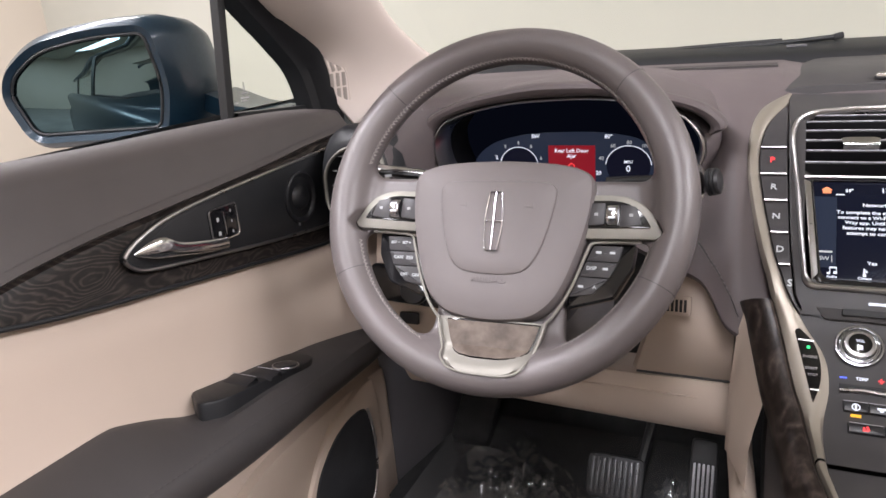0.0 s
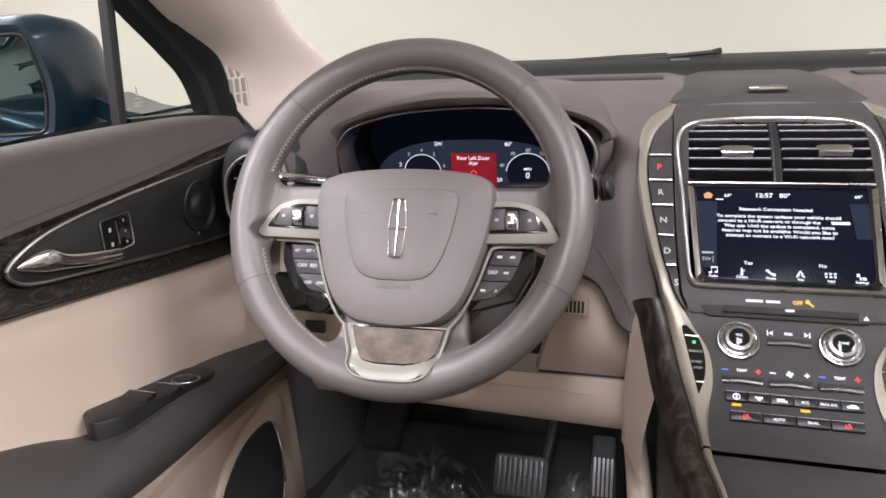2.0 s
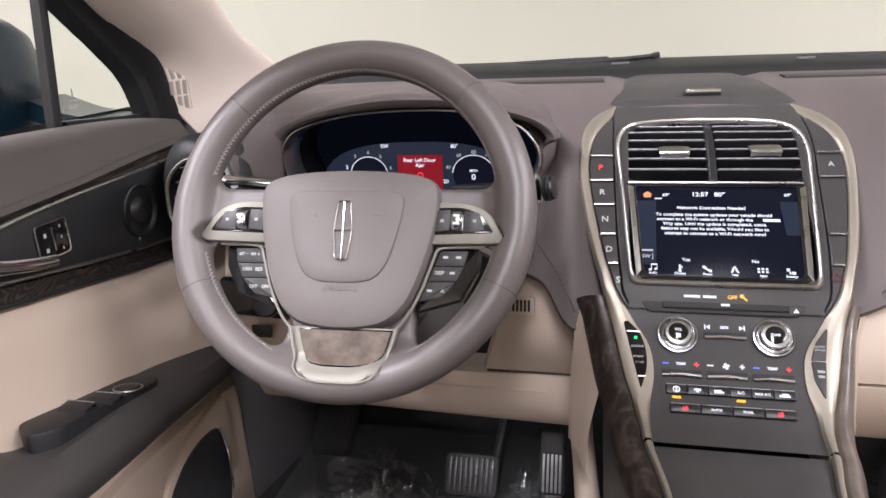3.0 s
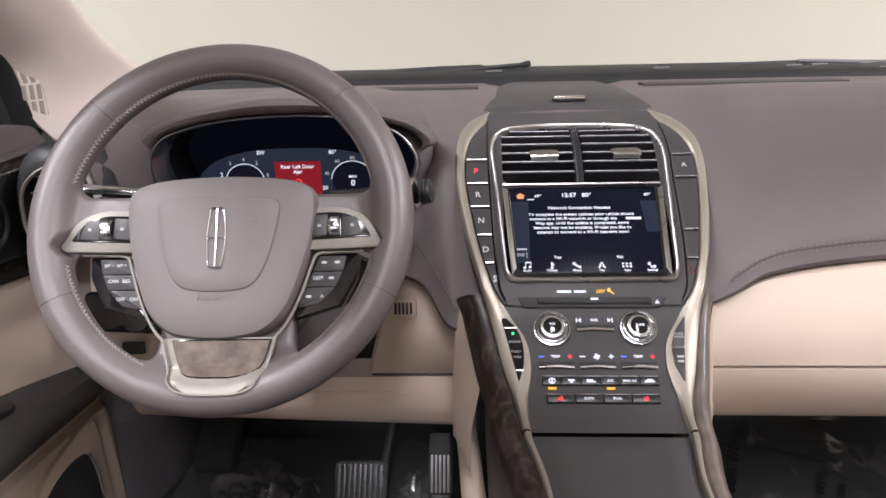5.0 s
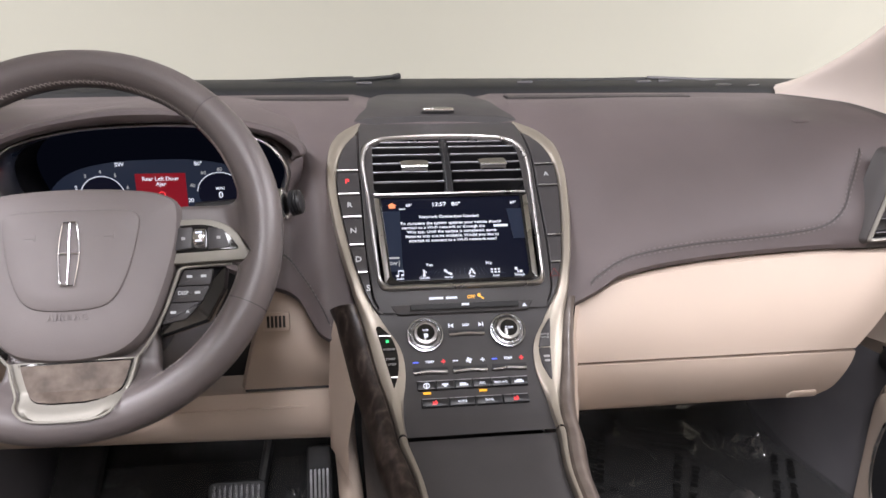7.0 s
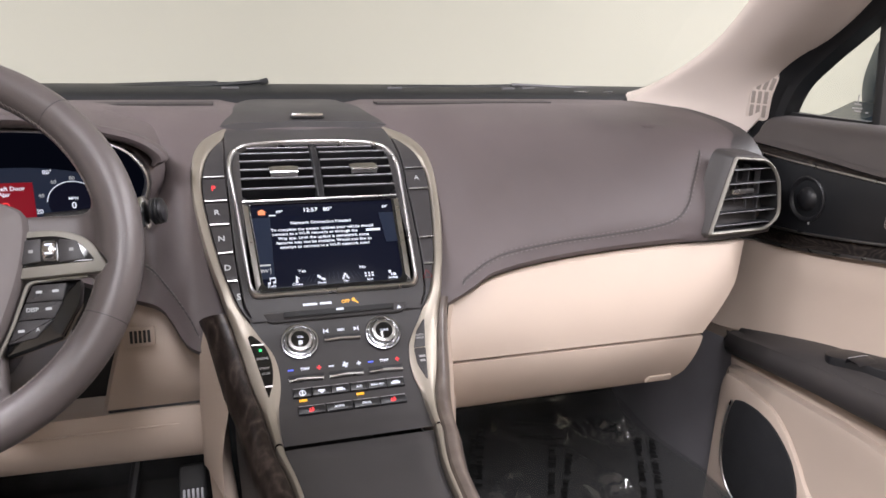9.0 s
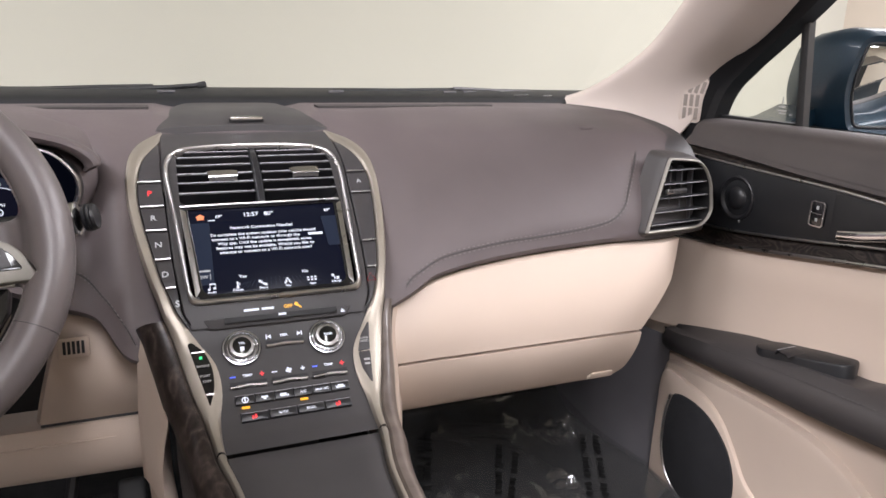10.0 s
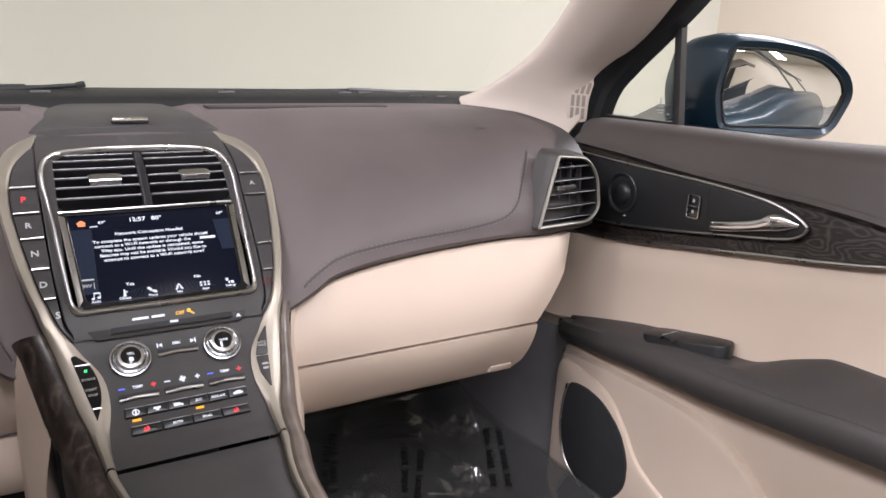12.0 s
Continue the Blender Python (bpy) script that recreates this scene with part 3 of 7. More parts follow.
# wood rails beside the trims
for s in (-1, 1):
    rows = []
    for i in range(50):
        v = 0.372 + 0.58 * i / 49
        x = curve1(OUT_EDGE, v) + 0.0005
        w = (0.033 - 0.007 * min(1, (v - 0.372) / 0.18)) if s < 0 else (0.013 + 0.009 * min(1, (v - 0.372) / 0.12))
        rows.append([stack_at(s * (x + dx * w), v, dz * w) for dx, dz in ((0, -0.4), (0, 0.0), (0.12, 0.14), (0.35, 0.16), (0.6, 0.02), (0.8, -0.25), (0.92, -0.6), (0.95, -1.0))])
    part("wood_rail", grid(rows), WOOD_RAIL if s < 0 else WOOD_SHEEN, console, "dark figured wood rail" if s < 0 else "grey-brown wood rail, its highlight put into the colour")
    rows = []
    for i in range(30):
        v = (0.384 if s < 0 else 0.36) + (0.091 if s < 0 else 0.115) * i / 29
        x = curve1(OUT_EDGE, v) + (0.03 if s < 0 else 0.018)
        p = stack_at(s * x, v, -0.02)
        low = max(0.702, p.z - 0.21)
        rows.append([(p.x, p.y, p.z), (p.x + s * 0.006, p.y, p.z - 0.03), (p.x + s * 0.010, p.y, (p.z + low) / 2), (p.x + s * 0.011, p.y, low + 0.006), (p.x + s * 0.006, p.y, low)])
    part("side_panel", grid(rows), BEIGE, console, "beige console side")
    rows = []
    for i in range(16):
        v = 0.474 + 0.47 * i / 15
        p = stack_at(s * (curve1(OUT_EDGE, v) + (0.024 if s < 0 else 0.016)), v, -0.02)
        rows.append([(p.x, p.y, p.z), (p.x, p.y, p.z - 0.05), (p.x - s * 0.004, p.y, 0.66)])
    part("side_skirt", grid(rows), PAD_DARK, console, "dark trim below the wood rail")
    path = spline([(s * 0.150, 0.10, 0.668), (s * 0.146, -0.04, 0.668), (s * 0.140, -0.12, 0.664), (s * 0.130, -0.30, 0.66), (s * 0.120, -0.75, 0.66)], 6)
    part("side_bolster", tube(path, 0.0145, 14, flat=1.5), BEIGE, console, "rounded beige bolster below the console side")
    rows = [[(s * 0.112, y, z) for y in (0.25, -0.3, -0.8)] for z in (0.70, 0.48)]
    part("tunnel_side", grid(rows), CARPET, console, "black carpet on the tunnel side")


def lamp_material(name, colour, power):
    m = material(name, tuple(0.3 * c for c in colour), 0.4, emit=colour, power=power)
    return m


GLOW_WHITE = lamp_material("backlit_white", (0.84, 0.87, 1.0), 0.85)
GLOW_DIM = lamp_material("backlit_grey", (0.8, 0.82, 0.85), 0.35)
GLOW_RED = lamp_material("backlit_red", (1.0, 0.06, 0.07), 1.0)
GLOW_AMBER = lamp_material("backlit_amber", (1.0, 0.48, 0.03), 1.0)
DIM_RED = lamp_material("dim_red", (0.5, 0.03, 0.04), 0.2)
GLOW_CORAL = lamp_material("backlit_coral", (1.0, 0.30, 0.14), 0.9)
GLOW_BLUE = lamp_material("backlit_blue", (0.10, 0.16, 1.0), 1.2)
GLOW_GREEN = lamp_material("backlit_green", (0.03, 0.9, 0.25), 1.0)
PRINT = material("grey_print", (0.34, 0.34, 0.34), 0.6)
SCREEN = material("lit_screen_navy", (0.002, 0.003, 0.006), 0.22, emit=(0.036, 0.036, 0.088), power=0.13, shine=0.10)
SCREEN_DEEP = material("lit_screen_black", (0.002, 0.002, 0.004), 0.3, emit=(0.016, 0.020, 0.044), power=0.10, shine=0.08)
SCREEN_BAR = material("lit_screen_blue", (0.006, 0.008, 0.014), 0.3, emit=(0.10, 0.13, 0.24), power=0.15, shine=0.12)
LOUVER = material("louver_grey", (0.42, 0.415, 0.44), 0.26, 0.4, spots=0.1, spots_scale=40)


def on_stack(a, b, h):
    return stack_at(a, b, h)


def stack_key(s, v0, v1, xin, name="key", mat=BUTTON, lift=0.003, gap=0.0006):
    """A key of the button column between the fascia panel and the side trim."""
    rows = []
    for i in range(9):
        v = v0 + gap + (v1 - v0 - 2 * gap) * i / 8
        a, b = xin(v) + gap, curve1(IN_EDGE, v) - 0.0004
        h = lift - (0.0012 if i in (0, 8) else 0)
        rows.append([stack_at(s * a, v, -0.002), stack_at(s * a, v, h - 0.001), stack_at(s * (a + 0.001), v, h), stack_at(s * (b - 0.001), v, h), stack_at(s * b, v, -0.002)])
    return part(name, grid(rows), mat, console, "charcoal push key")


def column_edge(v):
    return curve1([(0.03, 0.116), (0.19, 0.1155), (0.36, 0.1065), (0.39, 0.094), (0.42, 0.08)], v)


def chrome_line(x0, x1, v0, v1, parent, h=0.0045, r=0.0011):
    pts = [stack_at(x0 + (x1 - x0) * k / 4, v0 + (v1 - v0) * k / 4, h) for k in range(5)]
    return part("chrome_strip", tube(pts, r, 6), SATIN, parent, "thin bright strip")


def label_on(text, x, v, size, mat, parent, h=0.0034, name="lettering"):
    return words(text, size, stack(x, v, h), mat, parent, name)


def bar_on(x, v, w, t, mat, parent, h=0.0034, name="mark"):
    return part(name, block(stack(x, v, h), w, t, 0.0006, 0), mat, parent)


# central panel, proud of the fascia
rows = []
for i in range(40):
    v = 0.044 + 0.34 * i / 39
    e = column_edge(v) - 0.0012
    rows.append([stack_at(s * x, v, h) for s, x, h in ((-1, e, -0.002), (-1, e, 0.0018), (-1, e - 0.0012, 0.0028), (-1, 0.098 if v < 0.36 else e * 0.8, 0.0028))])
rows_r = [[Vector((-p.x, p.y, p.z)) for p in r] for r in rows]
part("panel_cheek", grid(rows), FASCIA, console)
part("panel_cheek", grid(rows_r), FASCIA, console)
for v0, v1 in ((0.044, 0.106), (0.3485, 0.386)):
    rows = []
    for i in range(12):
        v = v0 + (v1 - v0) * i / 11
        rows.append([stack_at(-0.0985 + 0.197 * k / 12, v, 0.0027) for k in range(13)])
    part("fascia_panel", grid(rows), FASCIA, console)

# gear keys and the keys opposite
LEFT_KEYS = [(0.085, 0.178, ""), (0.178, 0.2165, "P"), (0.2165, 0.255, "R"), (0.255, 0.2945, "N"), (0.2945, 0.3345, "D"), (0.3345, 0.386, "S")]
for v0, v1, text in LEFT_KEYS:
    k = stack_key(-1, v0, v1, column_edge, "gear_key" if text else "blank_cover")
    xm = -(column_edge(v0) + curve1(IN_EDGE, (v0 + v1) / 2)) / 2 - 0.001
    if text:
        chrome_line(-column_edge(v0) - 0.002, -curve1(IN_EDGE, v0) + 0.001, v0, v0, k)
        words(text, 0.0108, stack(xm + (0.002 if text == "S" else 0), (v0 + v1) / 2 if text != "S" else 0.354, 0.0033), GLOW_RED if text == "P" else GLOW_DIM, k)
RIGHT_KEYS = [(0.085, 0.172, 0), (0.172, 0.210, 1), (0.210, 0.289, 0), (0.289, 0.3285, 0), (0.3285, 0.386, 2)]
for v0, v1, mark in RIGHT_KEYS:
    k = stack_key(1, v0, v1, column_edge, "push_key" if mark else "blank_cover")
    if v0 > 0.1:
        chrome_line(column_edge(v0) + 0.002, curve1(IN_EDGE, v0) - 0.001, v0, v0, k)
    if mark == 1:
        words("A", 0.009, stack(0.1305, 0.191, 0.0033), GLOW_DIM, k, "icon")
    if mark == 2:
        tri = [Vector((0, 0.0055, 0)), Vector((0.006, -0.0045, 0)), Vector((-0.006, -0.0045, 0))]
        m = stack(0.112, 0.346, 0.0042)
        part("hazard_mark", tube([m @ q for q in tri], 0.0005, 5, closed=True, up=m.to_3x3() @ Vector((0, 0, 1))), DIM_RED, k, "dim red hazard triangle")

# vent and screen surround
outer = fillet([(-0.040, 0.0985), (0.036, 0.0985), (0.088, 0.1085), (0.1035, 0.140), (0.1060, 0.170), (0.1035, 0.22), (0.0945, 0.358), (-0.0945, 0.358), (-0.1040, 0.22), (-0.1090, 0.170), (-0.1080, 0.140), (-0.0930, 0.1085)], [0.04, 0.04, 0.025, 0.02, 0.03, 0.03, 0.012, 0.012, 0.03, 0.03, 0.02, 0.025], 6)
outer = [np.array((a * 1.045, b)) for a, b in outer]
inner = [np.array((a * 0.958, 0.2243 + (b - 0.2243) * 0.962)) for a, b in outer]
part("surround", band(outer, inner, lambda a, b, h: stack_at(a, b, h + 0.0025), 0.0045, 0.0015, 0.0012), SATIN, console, "satin chrome surround of vent and screen")
vent = tagged(new("air_vent"), "black twin air vent with thin louvers above the screen", "air vent", group="dash air vents")
back = []
for i in range(8):
    v = 0.099 + 0.122 * i / 7
    w = curve1([(0.09, 0.060), (0.103, 0.083), (0.115, 0.093), (0.135, 0.0995), (0.16, 0.102), (0.23, 0.101)], v)
    w *= 1.04
    back.append([stack_at(-w + 2 * w * k / 10, v, -0.028 + (0.029 if i in (0, 7) or k in (0, 10) else 0)) for k in range(11)])
part("cavity", grid(back), BLACK, vent)
for v in (0.111, 0.128, 0.145, 0.162, 0.179, 0.1965):
    w = curve1([(0.09, 0.06), (0.111, 0.086), (0.128, 0.0945), (0.145, 0.099), (0.2, 0.1)], v) * 1.035
    for x0, x1 in ((-w, -0.0055), (0.0055, w)):
        rows = []
        for x in (x0, x0 + 0.01, (x0 + x1) / 2, x1 - 0.01, x1):
            rows.append([stack_at(x, v, 0.0005), stack_at(x, v + 0.0016, 0.0014), stack_at(x, v + 0.0032, 0.0005), stack_at(x, v + 0.006, -0.016), stack_at(x, v + 0.003, -0.016)])
        part("louver", grid(rows, close_v=True, caps=True), BLACK, vent)
        part("louver_edge", tube([stack_at(x, v + 0.0014, 0.0014) for x in (x0 + 0.001, (x0 + x1) / 2, x1 - 0.001)], 0.0009, 5), LOUVER, vent)
rows = [[stack_at(x, v, h) for x, h in ((-0.0046, -0.02), (-0.0046, 0.0), (-0.003, 0.0016), (0.003, 0.0016), (0.0046, 0.0), (0.0046, -0.02))] for v in np.linspace(0.100, 0.218, 9)]
part("divider", grid(rows), BLACK, vent)
for xc in (-0.0435, 0.0615):
    rows = []
    for dv, h in ((0.0, 0.0015), (0.002, 0.005), (0.010, 0.007), (0.016, 0.006), (0.018, 0.0015)):
        rows.append([stack_at(xc - 0.019 + 0.038 * k / 6 * (1 - 0.1 * dv / 0.018) + 0.002 * dv / 0.018, 0.160 + dv - (0.002 if xc > 0 else 0), h - (0.002 if k in (0, 6) else 0)) for k in range(7)])
    tab = part("vent_tab", grid(rows), SATIN, vent, "satin vent slider")
    part("bright_lip", tube([stack_at(xc - 0.0175 + 0.0350 * k / 6, 0.1755 - (0.002 if xc > 0 else 0), 0.0068) for k in range(7)], 0.0019, 8), CHROME, tab, "bright lower lip")

# touch screen
screen = tagged(new("touch_screen"), "lit touch screen showing a white network message on navy", "touch screen")
sc = fillet([(-0.0985, 0.2205), (0.0975, 0.2205), (0.0895, 0.3525), (-0.0895, 0.3525)], [0.002, 0.002, 0.010, 0.010], 5)
si = [np.array((a * 0.915, 0.2845 + (b - 0.2845) * 0.935)) for a, b in sc]
part("bezel", band(sc, si, lambda a, b, h: stack_at(a, b, h + 0.0005), 0.003, 0.001), GLOSS, screen, "gloss black bezel")
chrome_line(-0.0985, 0.0965, 0.2205, 0.2200, screen, 0.0055, 0.0016)
for s in (-1, 1):
    strip = [(s * 0.0988, 0.2235), (s * 0.0925, 0.2270), (s * 0.0850, 0.3440), (s * 0.0905, 0.3500)]
    part("side_bevel", plate(fillet(strip, 0.001, 2), lambda a, b, h: stack_at(a, b, h + 0.0024 + 0.08 * max(0, abs(a) - 0.0990 + 0.066 * (b - 0.2235))), 0.0016, 0.0004), SATIN, screen, "satin metal bevel beside the display")
part("display", plate(si, lambda a, b, h: stack_at(a, b, h - 0.001), 0.002, 0.0002), SCREEN, screen, "dark lit display")
MSG = ["To complete the system updates your vehicle should", "connect to a Wi-Fi network or through the", "Way app. Until the update is completed, some", "features may not be available. Would you like to", "attempt to connect to a Wi-Fi network now?"]


def on_screen(text, x, v, size, mat=GLOW_WHITE, align="CENTER"):
    return words(text, size, stack(x, v, 0.0012), mat, screen, "lettering", lift=0.0002, align=align)


on_screen("12:57", -0.017, 0.2365, 0.0085)
on_screen("80°", 0.005, 0.2365, 0.0085)
on_screen("69°", -0.055, 0.2375, 0.006)
on_screen("69°", 0.079, 0.2365, 0.006)
part("home_icon", plate([(-0.004, -0.004), (0.004, -0.004), (0.004, 0.0005), (0.0055, 0.0005), (0, 0.005), (-0.0055, 0.0005), (-0.004, 0.0005)], stack(-0.0765, 0.2375, 0.0012), 0.0004, 0.0001), GLOW_CORAL, screen, "orange house icon")
part("mark", block(stack(-0.064, 0.243, 0.0012), 0.008, 0.0014, 0.0003, 0), GLOW_WHITE, screen)
on_screen("Network Connection Needed", -0.006, 0.2562, 0.0061)
for i, text in enumerate(MSG):
    on_screen(text, -0.0045 - (0.010 if i == 1 else 0), 0.2655 + 0.0061 * i, 0.0059)
part("text_bar", block(stack(0.0575, 0.2716, 0.0012), 0.018, 0.0036, 0.0003, 0), GLOW_WHITE, screen)
on_screen("Yes", -0.037, 0.325, 0.0058)
on_screen("No", 0.035, 0.325, 0.0058)
on_screen("SW", -0.0795, 0.3215, 0.0062, GLOW_DIM)
part("mark", block(stack(-0.078, 0.313, 0.0012), 0.012, 0.0022, 0.0003, 0), GLOW_DIM, screen)
part("mark", block(stack(-0.0725, 0.3215, 0.0012), 0.0007, 0.008, 0.0003, 0), GLOW_DIM, screen)
part("side_field", plate([(-0.091, 0.333), (-0.069, 0.333), (-0.067, 0.246), (-0.0925, 0.246)], lambda a, b, h: stack_at(a, b, h + 0.0006), 0.0004, 0.0001), SCREEN_BAR, screen)
part("side_field", plate([(0.071, 0.29), (0.086, 0.29), (0.089, 0.246), (0.069, 0.246)], lambda a, b, h: stack_at(a, b, h + 0.0006), 0.0004, 0.0001), SCREEN_BAR, screen)
for i, text in enumerate(("Audio", "Climate", "Phone", "Nav", "Apps", "Settings")):
    x = -0.0725 + 0.0285 * i
    on_screen(text, x, 0.3455, 0.0038)
    m = stack(x, 0.3375, 0.0012)
    if text == "Audio":
        bits = [(-0.003, -0.0028, 0.003, 0.0024), (0.003, -0.0018, 0.003, 0.0024), (-0.0017, 0.0006, 0.0007, 0.007), (0.0042, 0.0012, 0.0007, 0.006), (0.0012, 0.004, 0.0066, 0.0016)]
    elif text == "Climate":
        bits = [(0, 0.0012, 0.0016, 0.0065), (0, -0.0032, 0.003, 0.003), (0.002, 0.002, 0.002, 0.0007), (0.002, 0.0004, 0.002, 0.0007)]
    elif text == "Phone":
        bits = [(-0.0032, 0.0024, 0.003, 0.003), (0.0032, -0.0024, 0.003, 0.003), (-0.0014, 0.0006, 0.0024, 0.003), (0.0012, -0.0014, 0.003, 0.0024)]
    elif text == "Nav":
        bits = [(0, 0.0026, 0.0022, 0.0026), (-0.0018, -0.0004, 0.0018, 0.004), (0.0018, -0.0004, 0.0018, 0.004), (-0.0032, -0.0028, 0.0018, 0.0022), (0.0032, -0.0028, 0.0018, 0.0022)]
    elif text == "Apps":
        bits = [(dx, dy, 0.0024, 0.0022) for dx in (-0.0042, 0, 0.0042) for dy in (-0.0018, 0.0018)]
    else:
        bits = [(-0.003, 0.0016, 0.003, 0.0034), (-0.0012, -0.0022, 0.0016, 0.003), (0.0024, -0.0022, 0.0034, 0.0034)]
    bm = bmesh.new()
    for dx, dy, sx, sy in bits:
        bmesh.ops.create_cube(bm, size=1, matrix=m @ Matrix.Translation((dx, dy, 0)) @ Matrix.Diagonal((sx, sy, 0.0004, 1)))
    part("icon", bm, GLOW_WHITE, screen)
bm = bmesh.new()
for i in range(22):
    a = -1.1 + 2.2 * i / 21
    m = stack(0.002 + 0.052 * math.sin(a), 0.336 + 0.006 * (1 - math.cos(a)), 0.001)
    bmesh.ops.create_cube(bm, size=1, matrix=m @ Matrix.Rotation(a * 0.9, 4, "Z") @ Matrix.Diagonal((0.0005, 0.011, 0.0002, 1)))
part("ray_pattern", bm, SCREEN_BAR, screen)

# airbag notice and disc slot
for i in range(2):
    bar_on(-0.0325 + 0.018 * i, 0.3685, 0.0165 if i == 0 else 0.0135, 0.0026, GLOW_WHITE, console)
words("OFF", 0.0056, stack(0.0085, 0.3685, 0.0034), GLOW_AMBER, console)
bm = lathe([(0.0, 0.0), (0.0022, 0.0), (0.0022, 0.0006), (0.0, 0.0006)], stack(0.0180, 0.3665, 0.003), 10, False)
part("lamp", bm, GLOW_AMBER, console, "amber airbag lamp")
part("lamp", block(stack(0.0210, 0.3695, 0.0034) @ Matrix.Rotation(-0.7, 4, "Z"), 0.0062, 0.0016, 0.0005, 0), GLOW_AMBER, console)
slot = tagged(new("disc_player"), "charcoal disc slot with eject key", "disc slot")
part("slot_frame", plate(fillet([(-0.086, 0.3755), (0.082, 0.3755), (0.074, 0.3895), (-0.078, 0.3895)], 0.003), lambda a, b, h: stack_at(a, b, h + 0.0012), 0.0022, 0.0008), FASCIA, slot)
part("slot_opening", block(stack(0.0, 0.3805, 0.0062), 0.126, 0.0064, 0.003, 0.0004), RUBBER, slot, "black slot")
part("eject_key", plate(fillet([(0.064, 0.377), (0.080, 0.377), (0.074, 0.3885), (0.064, 0.3885)], 0.001), lambda a, b, h: stack_at(a, b, h + 0.003), 0.0016, 0.0005), BUTTON, slot)
part("eject_mark", plate([(-0.003, -0.002), (0.003, -0.002), (0, 0.0025)], stack(0.0705, 0.3825, 0.0048), 0.0003, 0.0001), GLOW_WHITE, slot)
part("slot_light", block(stack(0.0005, 0.3790, 0.0080), 0.0085, 0.0026, 0.0006, 0.0002), GLOW_WHITE, slot, "white slot light")

# rotary knobs
KNOB = material("dark_turned_chrome", (0.42, 0.42, 0.43), 0.2, 1.0, grain=0.25, grain_scale=900)


def knob(x, v, marks):
    k = tagged(new("rotary_knob"), "ringed chrome rotary knob on the centre stack", "knob", group="audio knobs")
    m = stack(x, v, 0.001)
    part("base_ring", lathe([(0.0212, 0.0), (0.0212, 0.0018), (0.0205, 0.0028), (0.0190, 0.0030), (0.0180, 0.0022)], m, 48, False), KNOB, k, "polished base ring")
    part("skirt", lathe([(0.0182, 0.001), (0.0172, 0.0032), (0.0164, 0.0036), (0.0158, 0.0028), (0.0150, 0.0030), (0.0138, 0.0078), (0.0130, 0.0082), (0.0125, 0.0076)], m, 48, False), KNOB, k, "stepped chrome skirt")
    part("collar", lathe([(0.0127, 0.0074), (0.0112, 0.0076), (0.0108, 0.0086), (0.0100, 0.0088)], m, 40, False), SATIN, k)
    part("cap", lathe([(0.0, 0.0078), (0.0101, 0.0078), (0.0101, 0.0084), (0.0094, 0.0089), (0.0, 0.0089)], m, 36, False), GLOSS, k, "gloss black cap")
    for dx, dy, sx, sy in marks:
        part("mark", block(m @ Matrix.Translation((dx, dy, 0.0092)), sx, sy, 0.0004, 0), GLOW_WHITE, k)
    return k


k = knob(-0.0478, 0.4155, [(0, -0.0042, 0.0042, 0.0042)])
words("VOL", 0.0036, stack(-0.0478, 0.4155, 0.0104) @ Matrix.Translation((0, 0.0022, 0)), GLOW_WHITE, k)
k = knob(0.0478, 0.4145, [])
words("TUNE", 0.0036, stack(0.0478, 0.4145, 0.0104), GLOW_WHITE, k)


def rocker(x, v, w):
    k = tagged(new("rocker_switch"), "slim satin chrome rocker switch on the centre stack", "switch", group="climate rockers")
    rows = []
    for i in range(17):
        u = i / 16
        sag = 0.0006 * math.cos(u * 2 * math.pi)
        rows.append([stack_at(x - w / 2 + w * u, v + dv + sag, h) for dv, h in ((0.0056, 0.001), (0.0050, 0.0034), (0.0036, 0.0042), (0.0024, 0.0030), (0.0020, 0.001))])
    part("bar", grid(rows), SATIN, k)
    part("well", block(stack(x, v + 0.0005, 0.0006), w + 0.001, 0.005, 0.001, 0), RUBBER, k)
    return k


k = rocker(0.0, 0.4125, 0.041)
words("SEEK", 0.0040, stack(0.0, 0.4045, 0.0008), GLOW_WHITE, k)
for s in (-1, 1):
    m = stack(s * 0.0175, 0.4045, 0.0006)
    part("icon", plate([(-0.0028 * s, -0.0026), (0.0014 * s, 0), (-0.0028 * s, 0.0026)], m, 0.0004, 0.0001), GLOW_WHITE, k)
    part("icon", block(m @ Matrix.Translation((0.0022 * s, 0, 0.0002)), 0.0012, 0.0052, 0.0004, 0), GLOW_WHITE, k)
for x, kind in ((-0.0455, 0), (-0.001, 1), (0.0435, 0)):
    k = rocker(x, 0.4555, 0.038)
    part("minus_mark", block(stack(x - 0.0155, 0.4475, 0.0008), 0.006, 0.0014, 0.0004, 0), GLOW_WHITE if kind else GLOW_BLUE, k)
    for a, b in ((0.006, 0.0016), (0.0016, 0.006)):
        part("plus_mark", block(stack(x + 0.0155, 0.4475, 0.0008 if a > b else 0.0009), a * 0.85, b * 0.85, 0.0004, 0), GLOW_WHITE if kind else GLOW_RED, k)
    if kind:
        for a in (0.3, 1.87):
            part("fan_mark", block(stack(x, 0.4475, 0.0008) @ Matrix.Rotation(a, 4, "Z"), 0.0068, 0.0026, 0.0004 + a * 0.00005, 0), GLOW_WHITE, k)
    else:
        words("TEMP", 0.0042, stack(x, 0.4475, 0.0008), GLOW_WHITE, k)

